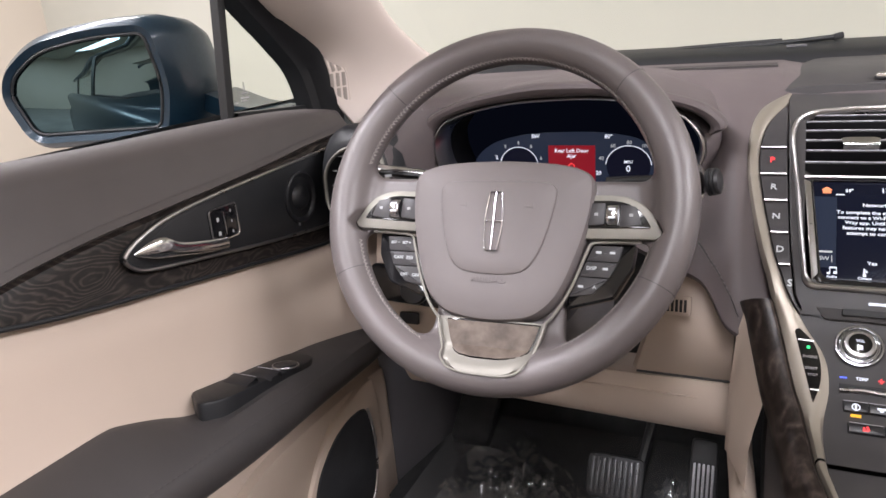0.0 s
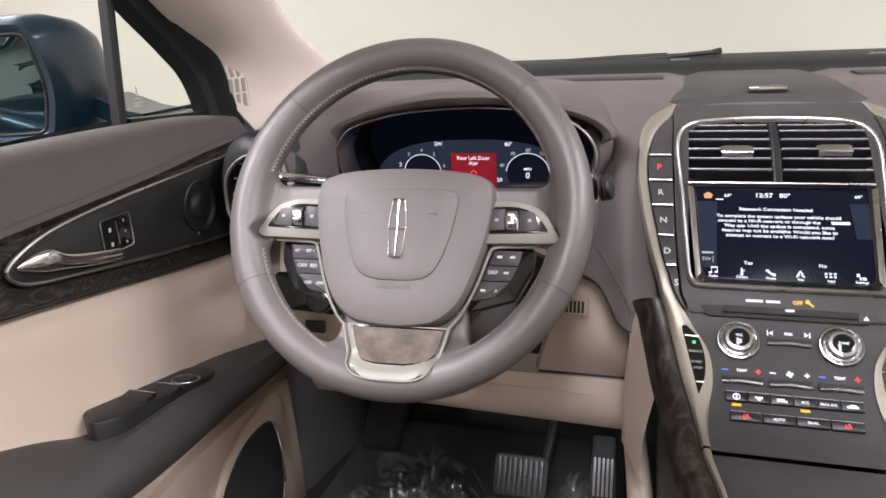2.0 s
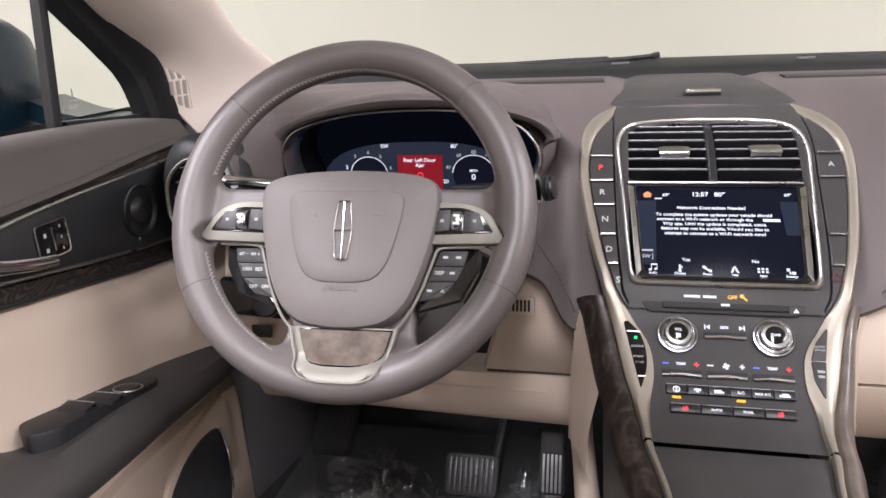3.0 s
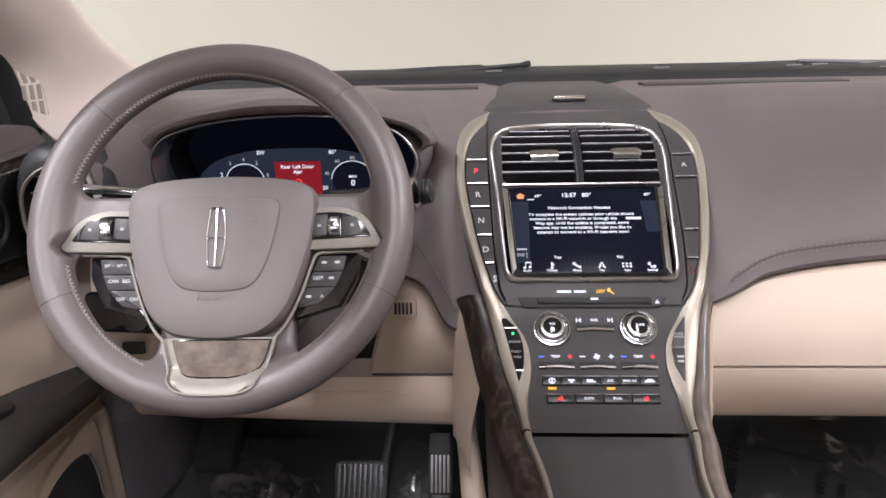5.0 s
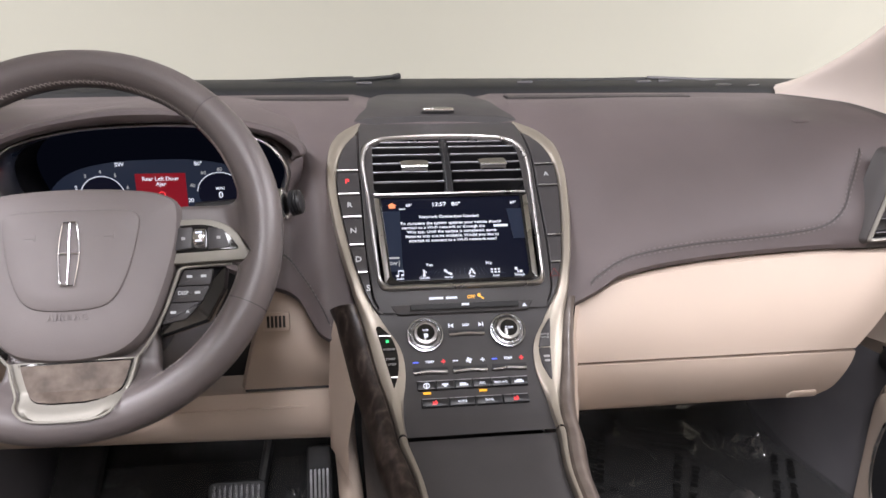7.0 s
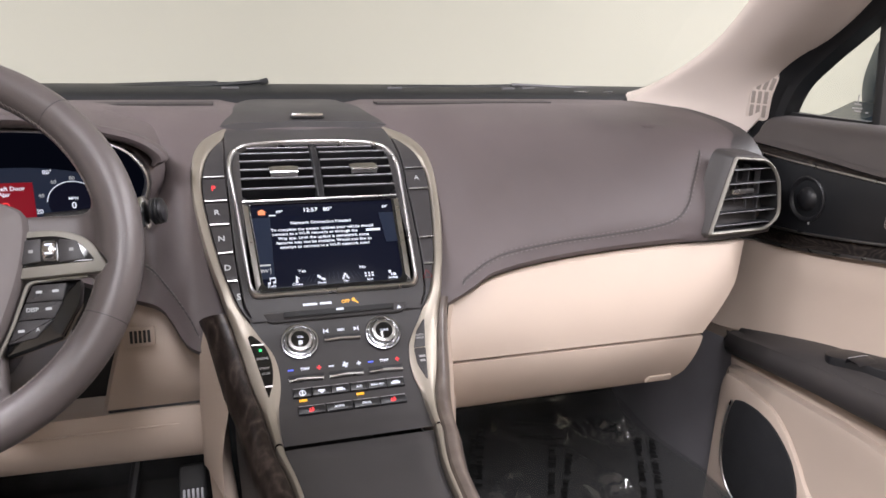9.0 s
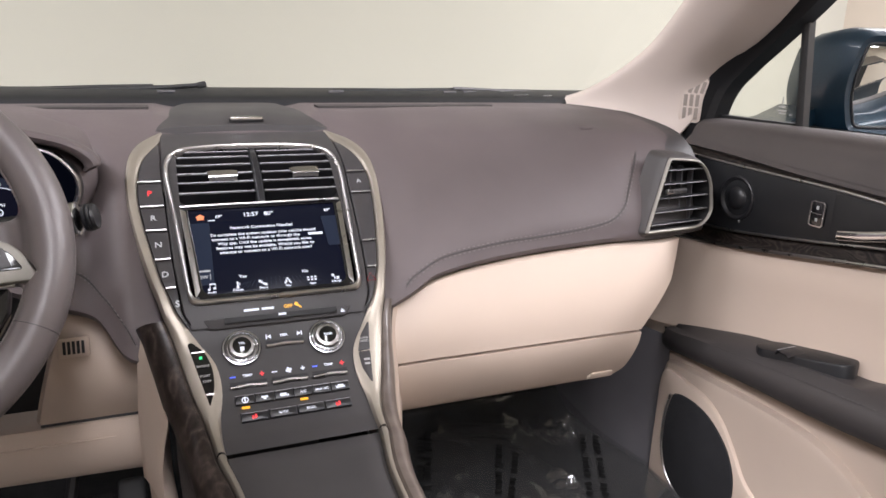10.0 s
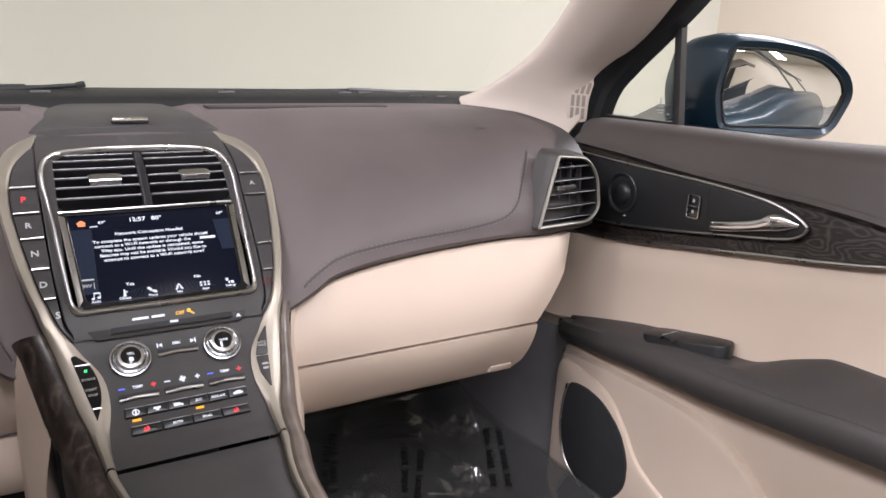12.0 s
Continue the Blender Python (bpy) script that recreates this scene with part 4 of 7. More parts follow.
# key rows
for x, i in ((-0.0515, 0), (-0.031, 1), (-0.0105, 2), (0.010, 3), (0.0305, 4), (0.051, 5)):
    k = tagged(new("climate_key"), "slim black climate key with a white symbol", "button", group="climate keys")
    part("cap", plate(fillet([(x - 0.0101, 0.4695), (x + 0.0101, 0.4695), (x + 0.0101, 0.4805), (x - 0.0101, 0.4805)], 0.0008, 3), on_stack, 0.0034, 0.0008), BLACK, k)
    part("top_edge", block(stack(x, 0.4705, 0.0034), 0.0195, 0.0008, 0.0005, 0), LOUVER, k)
    m = stack(x, 0.4762, 0.0035)
    shapes = {0: [(0, 0, 0.0016, 0.006)], 1: [(0, 0.0008, 0.007, 0.0022), (0, -0.0012, 0.003, 0.002)], 2: [(-0.001, 0, 0.007, 0.0036), (0.0038, -0.001, 0.002, 0.002)], 3: [], 4: [], 5: [(0, -0.0006, 0.010, 0.0024), (0.0004, 0.001, 0.006, 0.0022)]}[i]
    for dx, dy, sx, sy in shapes:
        part("symbol", block(m @ Matrix.Translation((dx, dy, 0)), sx, sy, 0.0004, 0), GLOW_WHITE, k)
    if i == 0:
        part("symbol", lathe([(0.0036, 0), (0.0036, 0.0004), (0.0026, 0.0004), (0.0026, 0)], stack(x, 0.4762, 0.0034), 20, False), GLOW_WHITE, k)
    if i == 3:
        words("A/C", 0.0042, m, GLOW_WHITE, k)
    if i == 4:
        words("MAX A/C", 0.0036, m, GLOW_WHITE, k)
    if i in (0, 3):
        part("indicator", block(stack(x, 0.4842, 0.0008), 0.0085, 0.0026, 0.0012, 0.0004), GLOW_AMBER, k, "lit amber bar")
for x, w, i in ((-0.044, 0.029, 0), (-0.0145, 0.029, 1), (0.015, 0.029, 2), (0.0445, 0.029, 3)):
    k = tagged(new("climate_key"), "slim black climate key with a lit symbol", "button", group="climate keys")
    part("cap", plate(fillet([(x - w / 2 + 0.0002, 0.4925), (x + w / 2 - 0.0002, 0.4925), (x + w / 2 - 0.0002, 0.5035), (x - w / 2 + 0.0002, 0.5035)], 0.0008, 3), on_stack, 0.003, 0.0008), BLACK, k)
    part("top_edge", block(stack(x, 0.4935, 0.003), w - 0.002, 0.0007, 0.0005, 0), LOUVER, k)
    if i in (0, 3):
        for dx, dy, sx, sy, a in ((0.0014, 0.0006, 0.0019, 0.0046, 0.25), (-0.0008, -0.0017, 0.0044, 0.0018, 0.0), (-0.0017, 0.0008, 0.0013, 0.0022, 0.4)):
            part("seat_symbol", block(stack(x + dx, 0.4985 - dy, 0.0031) @ Matrix.Rotation(a, 4, "Z"), sx, sy, 0.0004 + 0.0001 * a, 0), GLOW_RED, k, "red heated-seat symbol")
    else:
        words("AUTO" if i == 1 else "DUAL", 0.0037, stack(x, 0.4985, 0.0031), GLOW_WHITE, k)

# start key and parking keys, let into the side trims
start = tagged(new("start_button"), "gloss black engine start key with green light", "button")
line = fillet([(-0.1040, 0.4045), (-0.0990, 0.4030), (-0.0870, 0.416), (-0.0800, 0.437), (-0.0800, 0.458), (-0.0868, 0.4790)], [0.003, 0.004, 0.01, 0.012, 0.01, 0.002], 5)
part("key_plate", plate(line, lambda a, b, h: stack_at(a, b, h + 0.004), 0.0024, 0.0008), GLOSS, start)
chrome_line(-0.1005, -0.0870, 0.4165, 0.4165, start, 0.0068, 0.0011)
chrome_line(-0.0895, -0.0815, 0.4655, 0.4655, start, 0.0068, 0.0011)
part("green_light", block(stack(-0.0915, 0.4245, 0.0086), 0.003, 0.003, 0.0006, 0.0002), GLOW_GREEN, start, "small green light")
for i, text in enumerate(("ENGINE", "START", "STOP")):
    words(text, 0.0036, stack(-0.0900 + 0.0012 * i, 0.4345 + (0.005 if i else 0) + 0.0062 * i, 0.0092), PRINT, start)
for i, (text, v0, v1) in enumerate((("AUTO\nHOLD", 0.403, 0.4385), ("", 0.4395, 0.478))):
    k = tagged(new("parking_key"), "charcoal parking key let into the champagne trim", "button", group="parking keys")
    if i == 0:
        line = [(0.0990, v0), (0.0970, v0), (0.086, 0.419), (0.0795, v1), (0.0935, v1)]
    else:
        line = [(0.0795, v0), (0.0935, v0), (0.0880, v1), (0.0860, v1 - 0.002), (0.0800, 0.458)]
    part("key_plate", plate(fillet(line, 0.002, 3), lambda a, b, h: stack_at(a, b, h + 0.004), 0.0024, 0.0008), BUTTON, k)
    if text:
        words(text, 0.0036, stack(0.0885, 0.4265, 0.0078), PRINT, k)
    else:
        part("mark", block(stack(0.0868, 0.4505, 0.0078), 0.007, 0.0026, 0.0004, 0), PRINT, k)
        part("mark", block(stack(0.0864, 0.4555, 0.0078), 0.006, 0.0026, 0.0004, 0), PRINT, k)

# lid behind the stack, on top of the dash
pod = tagged(new("top_tray"), "charcoal tray lid on top of the dash with a chrome sensor", "tray lid")
rows = []
for i in range(14):
    u = i / 13
    w = 0.1200 - 0.033 * u ** 1.2
    y = 0.160 + 0.215 * u
    row = []
    for k in range(17):
        t = -1 + 2 * k / 16
        z = curve1([(0.15, 1.0790), (0.2, 1.0895), (0.26, 1.0960), (0.375, 1.0985)], y)
        row.append((w * t, y + 0.012 * (1 - t * t) * (1 - u), z - 0.005 * abs(t) ** 8))
    rows.append(row)
rows.insert(0, [(x, y - 0.003, z - 0.012) for x, y, z in rows[0]])
part("lid", grid(rows), FASCIA, pod)
m = facing((0.005, 0.192, 1.0865), (1, 0, 0), (0, 1, 0.12))
part("sensor_base", plate(fillet([(-0.026, -0.012), (0.026, -0.012), (0.019, 0.014), (-0.019, 0.014)], 0.006), m, 0.004, 0.0015), BLACK, pod)
part("sensor_bar", plate(fillet([(-0.024, -0.012), (0.024, -0.012), (0.022, -0.005), (-0.022, -0.005)], 0.002), m @ Matrix.Translation((0, 0, 0.003)), 0.004, 0.0015), CHROME, pod, "chrome front edge")

# ---- steering wheel ----
WHEEL_POSE = facing((-0.382, -0.209, 1.014), (math.cos(radians(2)), math.sin(radians(2)), 0), (-0.0174, 0.4997, 0.866))


def on_wheel(a, b, h=0.0):
    return WHEEL_POSE @ Vector((a, b, h))


def wheel_plate(h):
    return WHEEL_POSE @ Matrix.Translation((0, 0, h))


def hub_plate(h):
    """The airbag cover stands proud of the ring."""
    return WHEEL_POSE @ Matrix.Translation((0.0005, 0.0, h + 0.0075))


def spoke_plate(h):
    """A place on the faces of the side spokes."""
    return lambda a, b, z: on_wheel(a, b, h + z + 0.005)


wheel = thing("steering_wheel", "taupe leather-wrapped steering wheel with satin metal spoke trims", "steering wheel")


def smooth_min(p, q, k):
    """The union of two bodies with a hollow fillet of about k."""
    h = np.clip(0.5 + 0.5 * (q - p) / k, 0, 1)
    return q + (p - q) * h - k * h * (1 - h)


def round_box(a, b, h, half, r):
    q = [np.abs(v) - (w - r) for v, w in zip((a, b, h), half)]
    out = np.sqrt(sum(np.maximum(v, 0) ** 2 for v in q))
    return out + np.minimum(np.maximum(np.maximum(q[0], q[1]), q[2]), 0) - r


def wheel_body(a, b, h):
    """How far a place lies outside the leather body of the wheel: the ring, two side spokes and the lower spoke."""
    rho = np.sqrt(a * a + b * b) + 1e-9
    ring = np.hypot(rho - 0.1715, h / 1.12) - (0.0178 + 0.0012 * np.abs(a) / rho)
    side = round_box(np.abs(a) - 0.115, b - 0.0005, h + 0.017, (0.058, 0.029, 0.011), 0.006)
    sink = -0.024 + 0.016 * ease((-0.115 - b) / 0.045)
    low = round_box(a - 0.006, b + 0.112, h - sink, (0.068 - 0.08 * (b + 0.128), 0.045, 0.010), 0.006)
    body = smooth_min(ring, np.minimum(side, low), 0.020)
    # recesses for the trims
    reach = np.interp(b, [-0.032, -0.0245, -0.0127, 0.003, 0.009, 0.012], [0.1545, 0.1605, 0.1545, 0.1405, 0.124, 0.100])
    recess = np.maximum(np.maximum(np.abs(a) - reach, np.maximum(b - 0.0135, -0.0325 - b)), -0.006 - h)
    down = -b
    tray_l = np.interp(down, [0.115, 0.130, 0.145, 0.155, 0.162, 0.166, 0.169], [-0.051, -0.0475, -0.042, -0.038, -0.032, -0.025, -0.008])
    tray_r = np.interp(down, [0.115, 0.130, 0.145, 0.155, 0.162, 0.166, 0.169], [0.058, 0.0545, 0.050, 0.0465, 0.042, 0.035, 0.020])
    over = 1.12 * np.sqrt(np.maximum(0.0182 ** 2 - (rho - 0.1715) ** 2, 0)) - 0.004
    floor = np.maximum(-0.015 + 0.027 * ease((down - 0.122) / 0.045), over) + 0.002
    tray_cut = np.maximum(np.maximum(tray_l - a, a - tray_r), np.maximum(np.maximum(0.10 - down, down - 0.1685), floor - h))
    body = np.maximum(body, np.where(rho > 0.176, ring, -1.0))  # the outer side keeps its round
    return np.maximum(body, -np.minimum(recess, tray_cut))


def skinned(body, lo, hi, step):
    """A closed bmesh skin round a body given by its distance."""
    axes = [np.arange(l, h, step) for l, h in zip(lo, hi)]
    f = body(*np.meshgrid(*axes, indexing="ij"))
    n = [len(v) - 1 for v in axes]
    total, count = np.zeros((*n, 3)), np.zeros(n)
    corner = [(i, j, k) for i in (0, 1) for j in (0, 1) for k in (0, 1)]

    def of(c):
        return f[c[0]:n[0] + c[0], c[1]:n[1] + c[1], c[2]:n[2] + c[2]]
    for p in corner:
        for axis in range(3):
            if p[axis]:
                continue
            q = tuple(v + (i == axis) for i, v in enumerate(p))
            fp, fq = of(p), of(q)
            cut = (fp < 0) != (fq < 0)
            u = np.where(cut, fp / np.where(cut, fp - fq, 1), 0)
            for i in range(3):
                total[..., i] += cut * (p[i] + (u if i == axis else 0))
            count += cut
    cells = np.argwhere(count > 0)
    number = -np.ones(n, int)
    number[tuple(cells.T)] = np.arange(len(cells))
    places = (cells + total[tuple(cells.T)] / count[tuple(cells.T)][:, None]) * step + np.array(lo)
    quads = []
    for axis in range(3):
        d = [0, 0, 0]
        d[axis] = 1
        i, j = [k for k in range(3) if k != axis]
        sub = [slice(1, m) for m in n]
        sub[axis] = slice(0, n[axis])
        nxt = [slice(v.start + e, v.stop + e) for v, e in zip(sub, d)]
        for c in np.argwhere((f[tuple(sub)] < 0) != (f[tuple(nxt)] < 0)):
            c = c + np.array([v.start for v in sub])
            ei, ej = np.eye(3, dtype=int)[i], np.eye(3, dtype=int)[j]
            quads.append([number[tuple(k)] for k in (c, c - ei, c - ei - ej, c - ej)])
    me = bpy.data.meshes.new("skin")
    me.from_pydata([tuple(p) for p in places], [], [[int(k) for k in q] for q in quads])
    bm = bmesh.new()
    bm.from_mesh(me)
    bpy.data.meshes.remove(me)
    return bm


leather = skinned(wheel_body, (-0.2, -0.2, -0.05), (0.2, 0.2, 0.03), 0.0024)
leather.transform(WHEEL_POSE)
part("rim", leather, WHEEL, wheel, "taupe leather rim and spokes", 80)
half = [(0.0, 0.046), (0.05, 0.0435), (0.078, 0.037), (0.090, 0.024), (0.089, -0.01), (0.080, -0.05), (0.066, -0.088), (0.048, -0.108), (0.028, -0.1155), (0.0, -0.118)]
hub_line = [(a * 1.035, b) for a, b in spline(half + [(-a, b) for a, b in half[-2:0:-1]], 5, closed=True)]
part("airbag_cover", plate(hub_line, hub_plate(-0.03), 0.032, 0.009, dome=0.003), HUB, wheel, "taupe airbag cover")
# raised field, emblem and lettering of the airbag cover
field = [(0.0, 0.0225), (0.045, 0.0215), (0.057, 0.017), (0.0595, 0.005), (0.053, -0.030), (0.044, -0.055), (0.034, -0.067), (0.020, -0.0715), (0.0, -0.0725)]
field = spline(field + [(-a, b) for a, b in field[-2:0:-1]], 5, closed=True)
part("cover_field", plate(field, hub_plate(-0.0012), 0.0076, 0.0030, dome=0.0008), HUB, wheel)
em = fillet([(-0.0068, 0.0105), (0.0068, 0.0105), (0.0108, -0.02), (0.0068, -0.0505), (-0.0068, -0.0505), (-0.0108, -0.02)], [0.003, 0.003, 0.02, 0.003, 0.003, 0.02], 5)
emi = [np.array((a * 0.80, -0.02 + (b + 0.02) * 0.93)) for a, b in em]
emblem = part("emblem", band(em, emi, hub_plate(0.0062), 0.003, 0.001, 0.0006), CHROME, wheel, "bright chrome plain emblem frame")
part("emblem_back", plate(em, hub_plate(0.0058), 0.0012, 0.0003), HUB, emblem)
for w, h in ((0.0015, 0.058), (0.019, 0.0012)):
    part("emblem_bar", block(hub_plate(0.0082) @ Matrix.Translation((0, -0.02, 0)), w, h, 0.003, 0.0007), CHROME, emblem)
words("AIRBAG", 0.0085, hub_plate(0.0042) @ Matrix.Translation((0, -0.0775, 0)), HUB, wheel, "embossed_word", lift=0.0005, space=1.25)
for s in (-1, 1):
    m = hub_plate(0.0068) @ Matrix.Translation((s * 0.034, -0.004, 0))
    part("horn_mark", block(m, 0.009, 0.0014, 0.0012, 0.0003), HUB, wheel)
    part("horn_mark", block(m @ Matrix.Translation((0.004, 0.0, 0)), 0.0014, 0.006, 0.0012, 0.0003), HUB, wheel)

# spoke trims with their switches
for s in (-1, 1):
    line = fillet([(s * 0.088, 0.0125), (s * 0.120, 0.0135), (s * 0.1440, 0.004), (s * 0.1600, -0.0235), (s * 0.154, -0.0290), (s * 0.084, -0.0305)], [0.002, 0.02, 0.02, 0.003, 0.003, 0.002], 5)
    trim = part("spoke_trim", plate(line, spoke_plate(-0.011), 0.007, 0.002), WHEEL_TRIM, wheel, "satin grey metal spoke trim")
    line = fillet([(s * 0.087, 0.0065), (s * 0.119, 0.0075), (s * 0.1380, -0.001), (s * 0.1490, -0.0185), (s * 0.085, -0.0210)], [0.002, 0.016, 0.014, 0.004, 0.002], 5)
    part("switch_plate", plate(line, spoke_plate(-0.0052), 0.0018, 0.0006), GLOSS, trim, "gloss black switch plate")
    for a0, a1 in ((0.0895, 0.1055), (0.1195, 0.1400)):
        line = [(s * a0, 0.0035), (s * (a1 - (0.006 if a1 > 0.13 else 0)), 0.0045 if a1 < 0.13 else 0.0015), (s * a1, -0.0165), (s * a0, -0.0185)]
        key = part("switch_key", plate(fillet(line, 0.0015, 3), spoke_plate(-0.0036), 0.0022, 0.0007), BUTTON, trim)
        part("symbol", block(wheel_plate(0.0041) @ Matrix.Translation((s * (a0 + a1) / 2, -0.007, 0)), 0.0035, 0.0028, 0.0004, 0), PRINT, trim)
    m = wheel_plate(0.0) @ Matrix.Translation((s * 0.1125, -0.007, 0)) @ Matrix.Rotation(radians(90), 4, "Y")
    part("thumb_wheel", lathe([(0.0, -0.0052), (0.0095, -0.0052), (0.0102, -0.004), (0.0102, 0.004), (0.0095, 0.0052), (0.0, 0.0052)], m, 28, False), CHROME, trim, "ribbed chrome thumb wheel")
    for k in (-1, 1):
        part("symbol", block(wheel_plate(0.0101) @ Matrix.Translation((s * 0.1125, -0.007 + 0.004 * k, 0)), 0.006, 0.0018, 0.0005, 0), GLOW_WHITE, trim)
    # bright edge running down beside the cover
    pts = [on_wheel(s * a, b, h) for a, b, h in spline([(0.140, -0.0305, -0.008), (0.11, -0.0315, -0.007), (0.094, -0.034, -0.006), (0.089, -0.045, -0.006), (0.080, -0.072, -0.006), (0.068, -0.098, -0.006), (0.056, -0.114, -0.006), (0.048, -0.119, -0.006)], 5)]
    part("edge_strip", tube(pts, 0.0016, 8), WHEEL_TRIM, wheel, "thin bright edge strip")
    # key pads below
    pads = thing("wheel_keypad", "black steering wheel keypad with white legends", "keypad", group="wheel keypads")
    part("housing", plate(fillet([(s * 0.094, -0.032), (s * 0.1345, -0.031), (s * 0.1325, -0.054), (s * 0.1175, -0.0830), (s * 0.0725, -0.0965), (s * 0.0765, -0.075)], 0.003), wheel_plate(-0.030), 0.018, 0.003), GLOSS, pads)
    legends = (("SET −", "SET +"), ("CAN", "RES"), ("OFF", "ON")) if s < 0 else (("–", "("), ("DISP", "♪"), ("%", "A"))
    ys = ((-0.0345, -0.0500), (-0.0505, -0.0655), (-0.0660, -0.0860))
    for (b0, b1), pair in zip(ys, legends):
        def edge(b, side):
            u = (-0.0345 - b) / 0.052
            return (0.0955 - 0.020 * u) if side == 0 else (0.1230 - 0.004 * u - 0.022 * u * u)
        line = [(s * edge(b0, 0), b0), (s * edge(b0, 1), b0), (s * edge(b1, 1), b1 + (0.004 if b1 < -0.08 else 0)), (s * edge(b1, 0), b1)]
        part("key", plate(fillet(line, 0.0015, 3), wheel_plate(-0.0128), 0.0038, 0.0010), BUTTON, pads)
        xm = (edge((b0 + b1) / 2, 0) + edge((b0 + b1) / 2, 1)) / 2
        for k, text in zip((-1, 1), pair):
            m = wheel_plate(-0.0088) @ Matrix.Translation((s * xm + k * 0.0065, (b0 + b1) / 2 + 0.001, 0))
            if text in ("–", "(", "♪", "%"):
                part("symbol", block(m, 0.005, 0.0024, 0.0004, 0), GLOW_DIM, pads)
            else:
                words(text, 0.0050 if len(text) < 5 else 0.0040, m, GLOW_DIM, pads)

# lower spoke: bright tray with a wood inlay


def on_tray(a, b, h):
    """The lower spoke rises to the face of the rim."""
    u = min(1, max(0, (-0.122 - b) / 0.045))
    over = 1.12 * math.sqrt(max(0.0, 0.0182 ** 2 - (math.hypot(a, b) - 0.1715) ** 2)) - 0.004
    return on_wheel(a, b, h + max(-0.015 + 0.027 * u * u * (3 - 2 * u), over))


def tray_plate(edges, h, thick):
    """A plate on the lower spoke between left and right edges that depend on b."""
    rows = []
    for b in np.linspace(edges[0][0], edges[-1][0], 24):
        a0, a1 = curve1([(-e[0], e[1]) for e in edges], -b), curve1([(-e[0], e[2]) for e in edges], -b)
        row = [on_tray(a0, b, h)] + [on_tray(a0 + (a1 - a0) * k / 12, b, h + thick - (thick * 0.4 if k in (0, 12) else 0)) for k in range(13)] + [on_tray(a1, b, h)]
        rows.append(row)
    last = rows[-1]
    rows.append([q + WHEEL_POSE.to_3x3() @ Vector((0, -0.001, -thick - 0.001)) for q in last])
    return grid(rows)


line = [(-0.1150, -0.051, 0.058), (-0.130, -0.0475, 0.0545), (-0.145, -0.042, 0.050), (-0.155, -0.038, 0.0465), (-0.162, -0.032, 0.042), (-0.166, -0.025, 0.035), (-0.1685, -0.010, 0.022)]
TRAY = line
tray = part("lower_trim", tray_plate(line, -0.004, 0.010), WHEEL_TRIM, wheel, "satin grey metal lower spoke trim")
line = [(-0.1165, -0.0425, 0.0545), (-0.130, -0.0385, 0.0510), (-0.142, -0.034, 0.046), (-0.148, -0.029, 0.040), (-0.1520, -0.022, 0.030), (-0.1535, -0.012, 0.020)]
part("inlay_edge", tray_plate(line, 0.0045, 0.0022), GLOSS, tray)
line = [(-0.1180, -0.0405, 0.0525), (-0.130, -0.0370, 0.0495), (-0.142, -0.0325, 0.0445), (-0.1475, -0.0275, 0.0385), (-0.1508, -0.021, 0.029), (-0.1522, -0.012, 0.020)]
edge = [on_tray(e[k], e[0], 0.0062) for k, es in ((1, TRAY), (2, TRAY[::-1])) for e in es]
part("bright_edge", tube(spline(edge, 4), 0.0012, 6), WHEEL_TRIM, tray, "thin bright edge")
part("wood_inlay", tray_plate(line, 0.0055, 0.0022), WOOD_GREY, tray, "grey-brown wood inlay")

# seams and lacing of the rim
def rim_point(a, k, extra=0.0):
    r = 0.0178 + 0.0012 * abs(math.cos(a)) + extra
    c = Vector((math.cos(a), math.sin(a), 0))
    return WHEEL_POSE @ (c * (0.1715 + r * math.cos(k)) + Vector((0, 0, 1.12 * r * math.sin(k))))


for deg in (137, 46, 207, 335):
    a = radians(deg)
    part("rim_seam", tube([rim_point(a + 0.006 * math.sin(2 * math.pi * j / 24), 2 * math.pi * j / 24, -0.0002) for j in range(24)], 0.0006, 6, closed=True), PAD_DARK, wheel, "seam across the rim")
bm = bmesh.new()
for i in range(220):
    a = 2 * math.pi * i / 220
    deg = math.degrees(a)
    if 165 < deg < 195 or deg < 14 or deg > 346 or 246 < deg < 294:
        continue
    for k0, k1, d in ((2.95, 2.68, 0.024), (2.68, 2.90, 0.005)):
        p, q = rim_point(a, k0, 0.0004), rim_point(a + d, k1, 0.0004)
        t = (q - p).normalized()
        s = t.orthogonal().normalized()
        u = t.cross(s)
        vs = [[bm.verts.new(c + (s * math.cos(j * 1.5708) + u * math.sin(j * 1.5708)) * w) for j in range(4)] for c, w in ((p, 0.00025), ((p + q) / 2, 0.00055), (q, 0.00025))]
        for n in range(2):
            for j in range(4):
                bm.faces.new((vs[n][j], vs[n][(j + 1) % 4], vs[n + 1][(j + 1) % 4], vs[n + 1][j]))
tagged(part("lacing", bm, THREAD, wheel, "grey cross-stitched lacing"), kind="stuff")

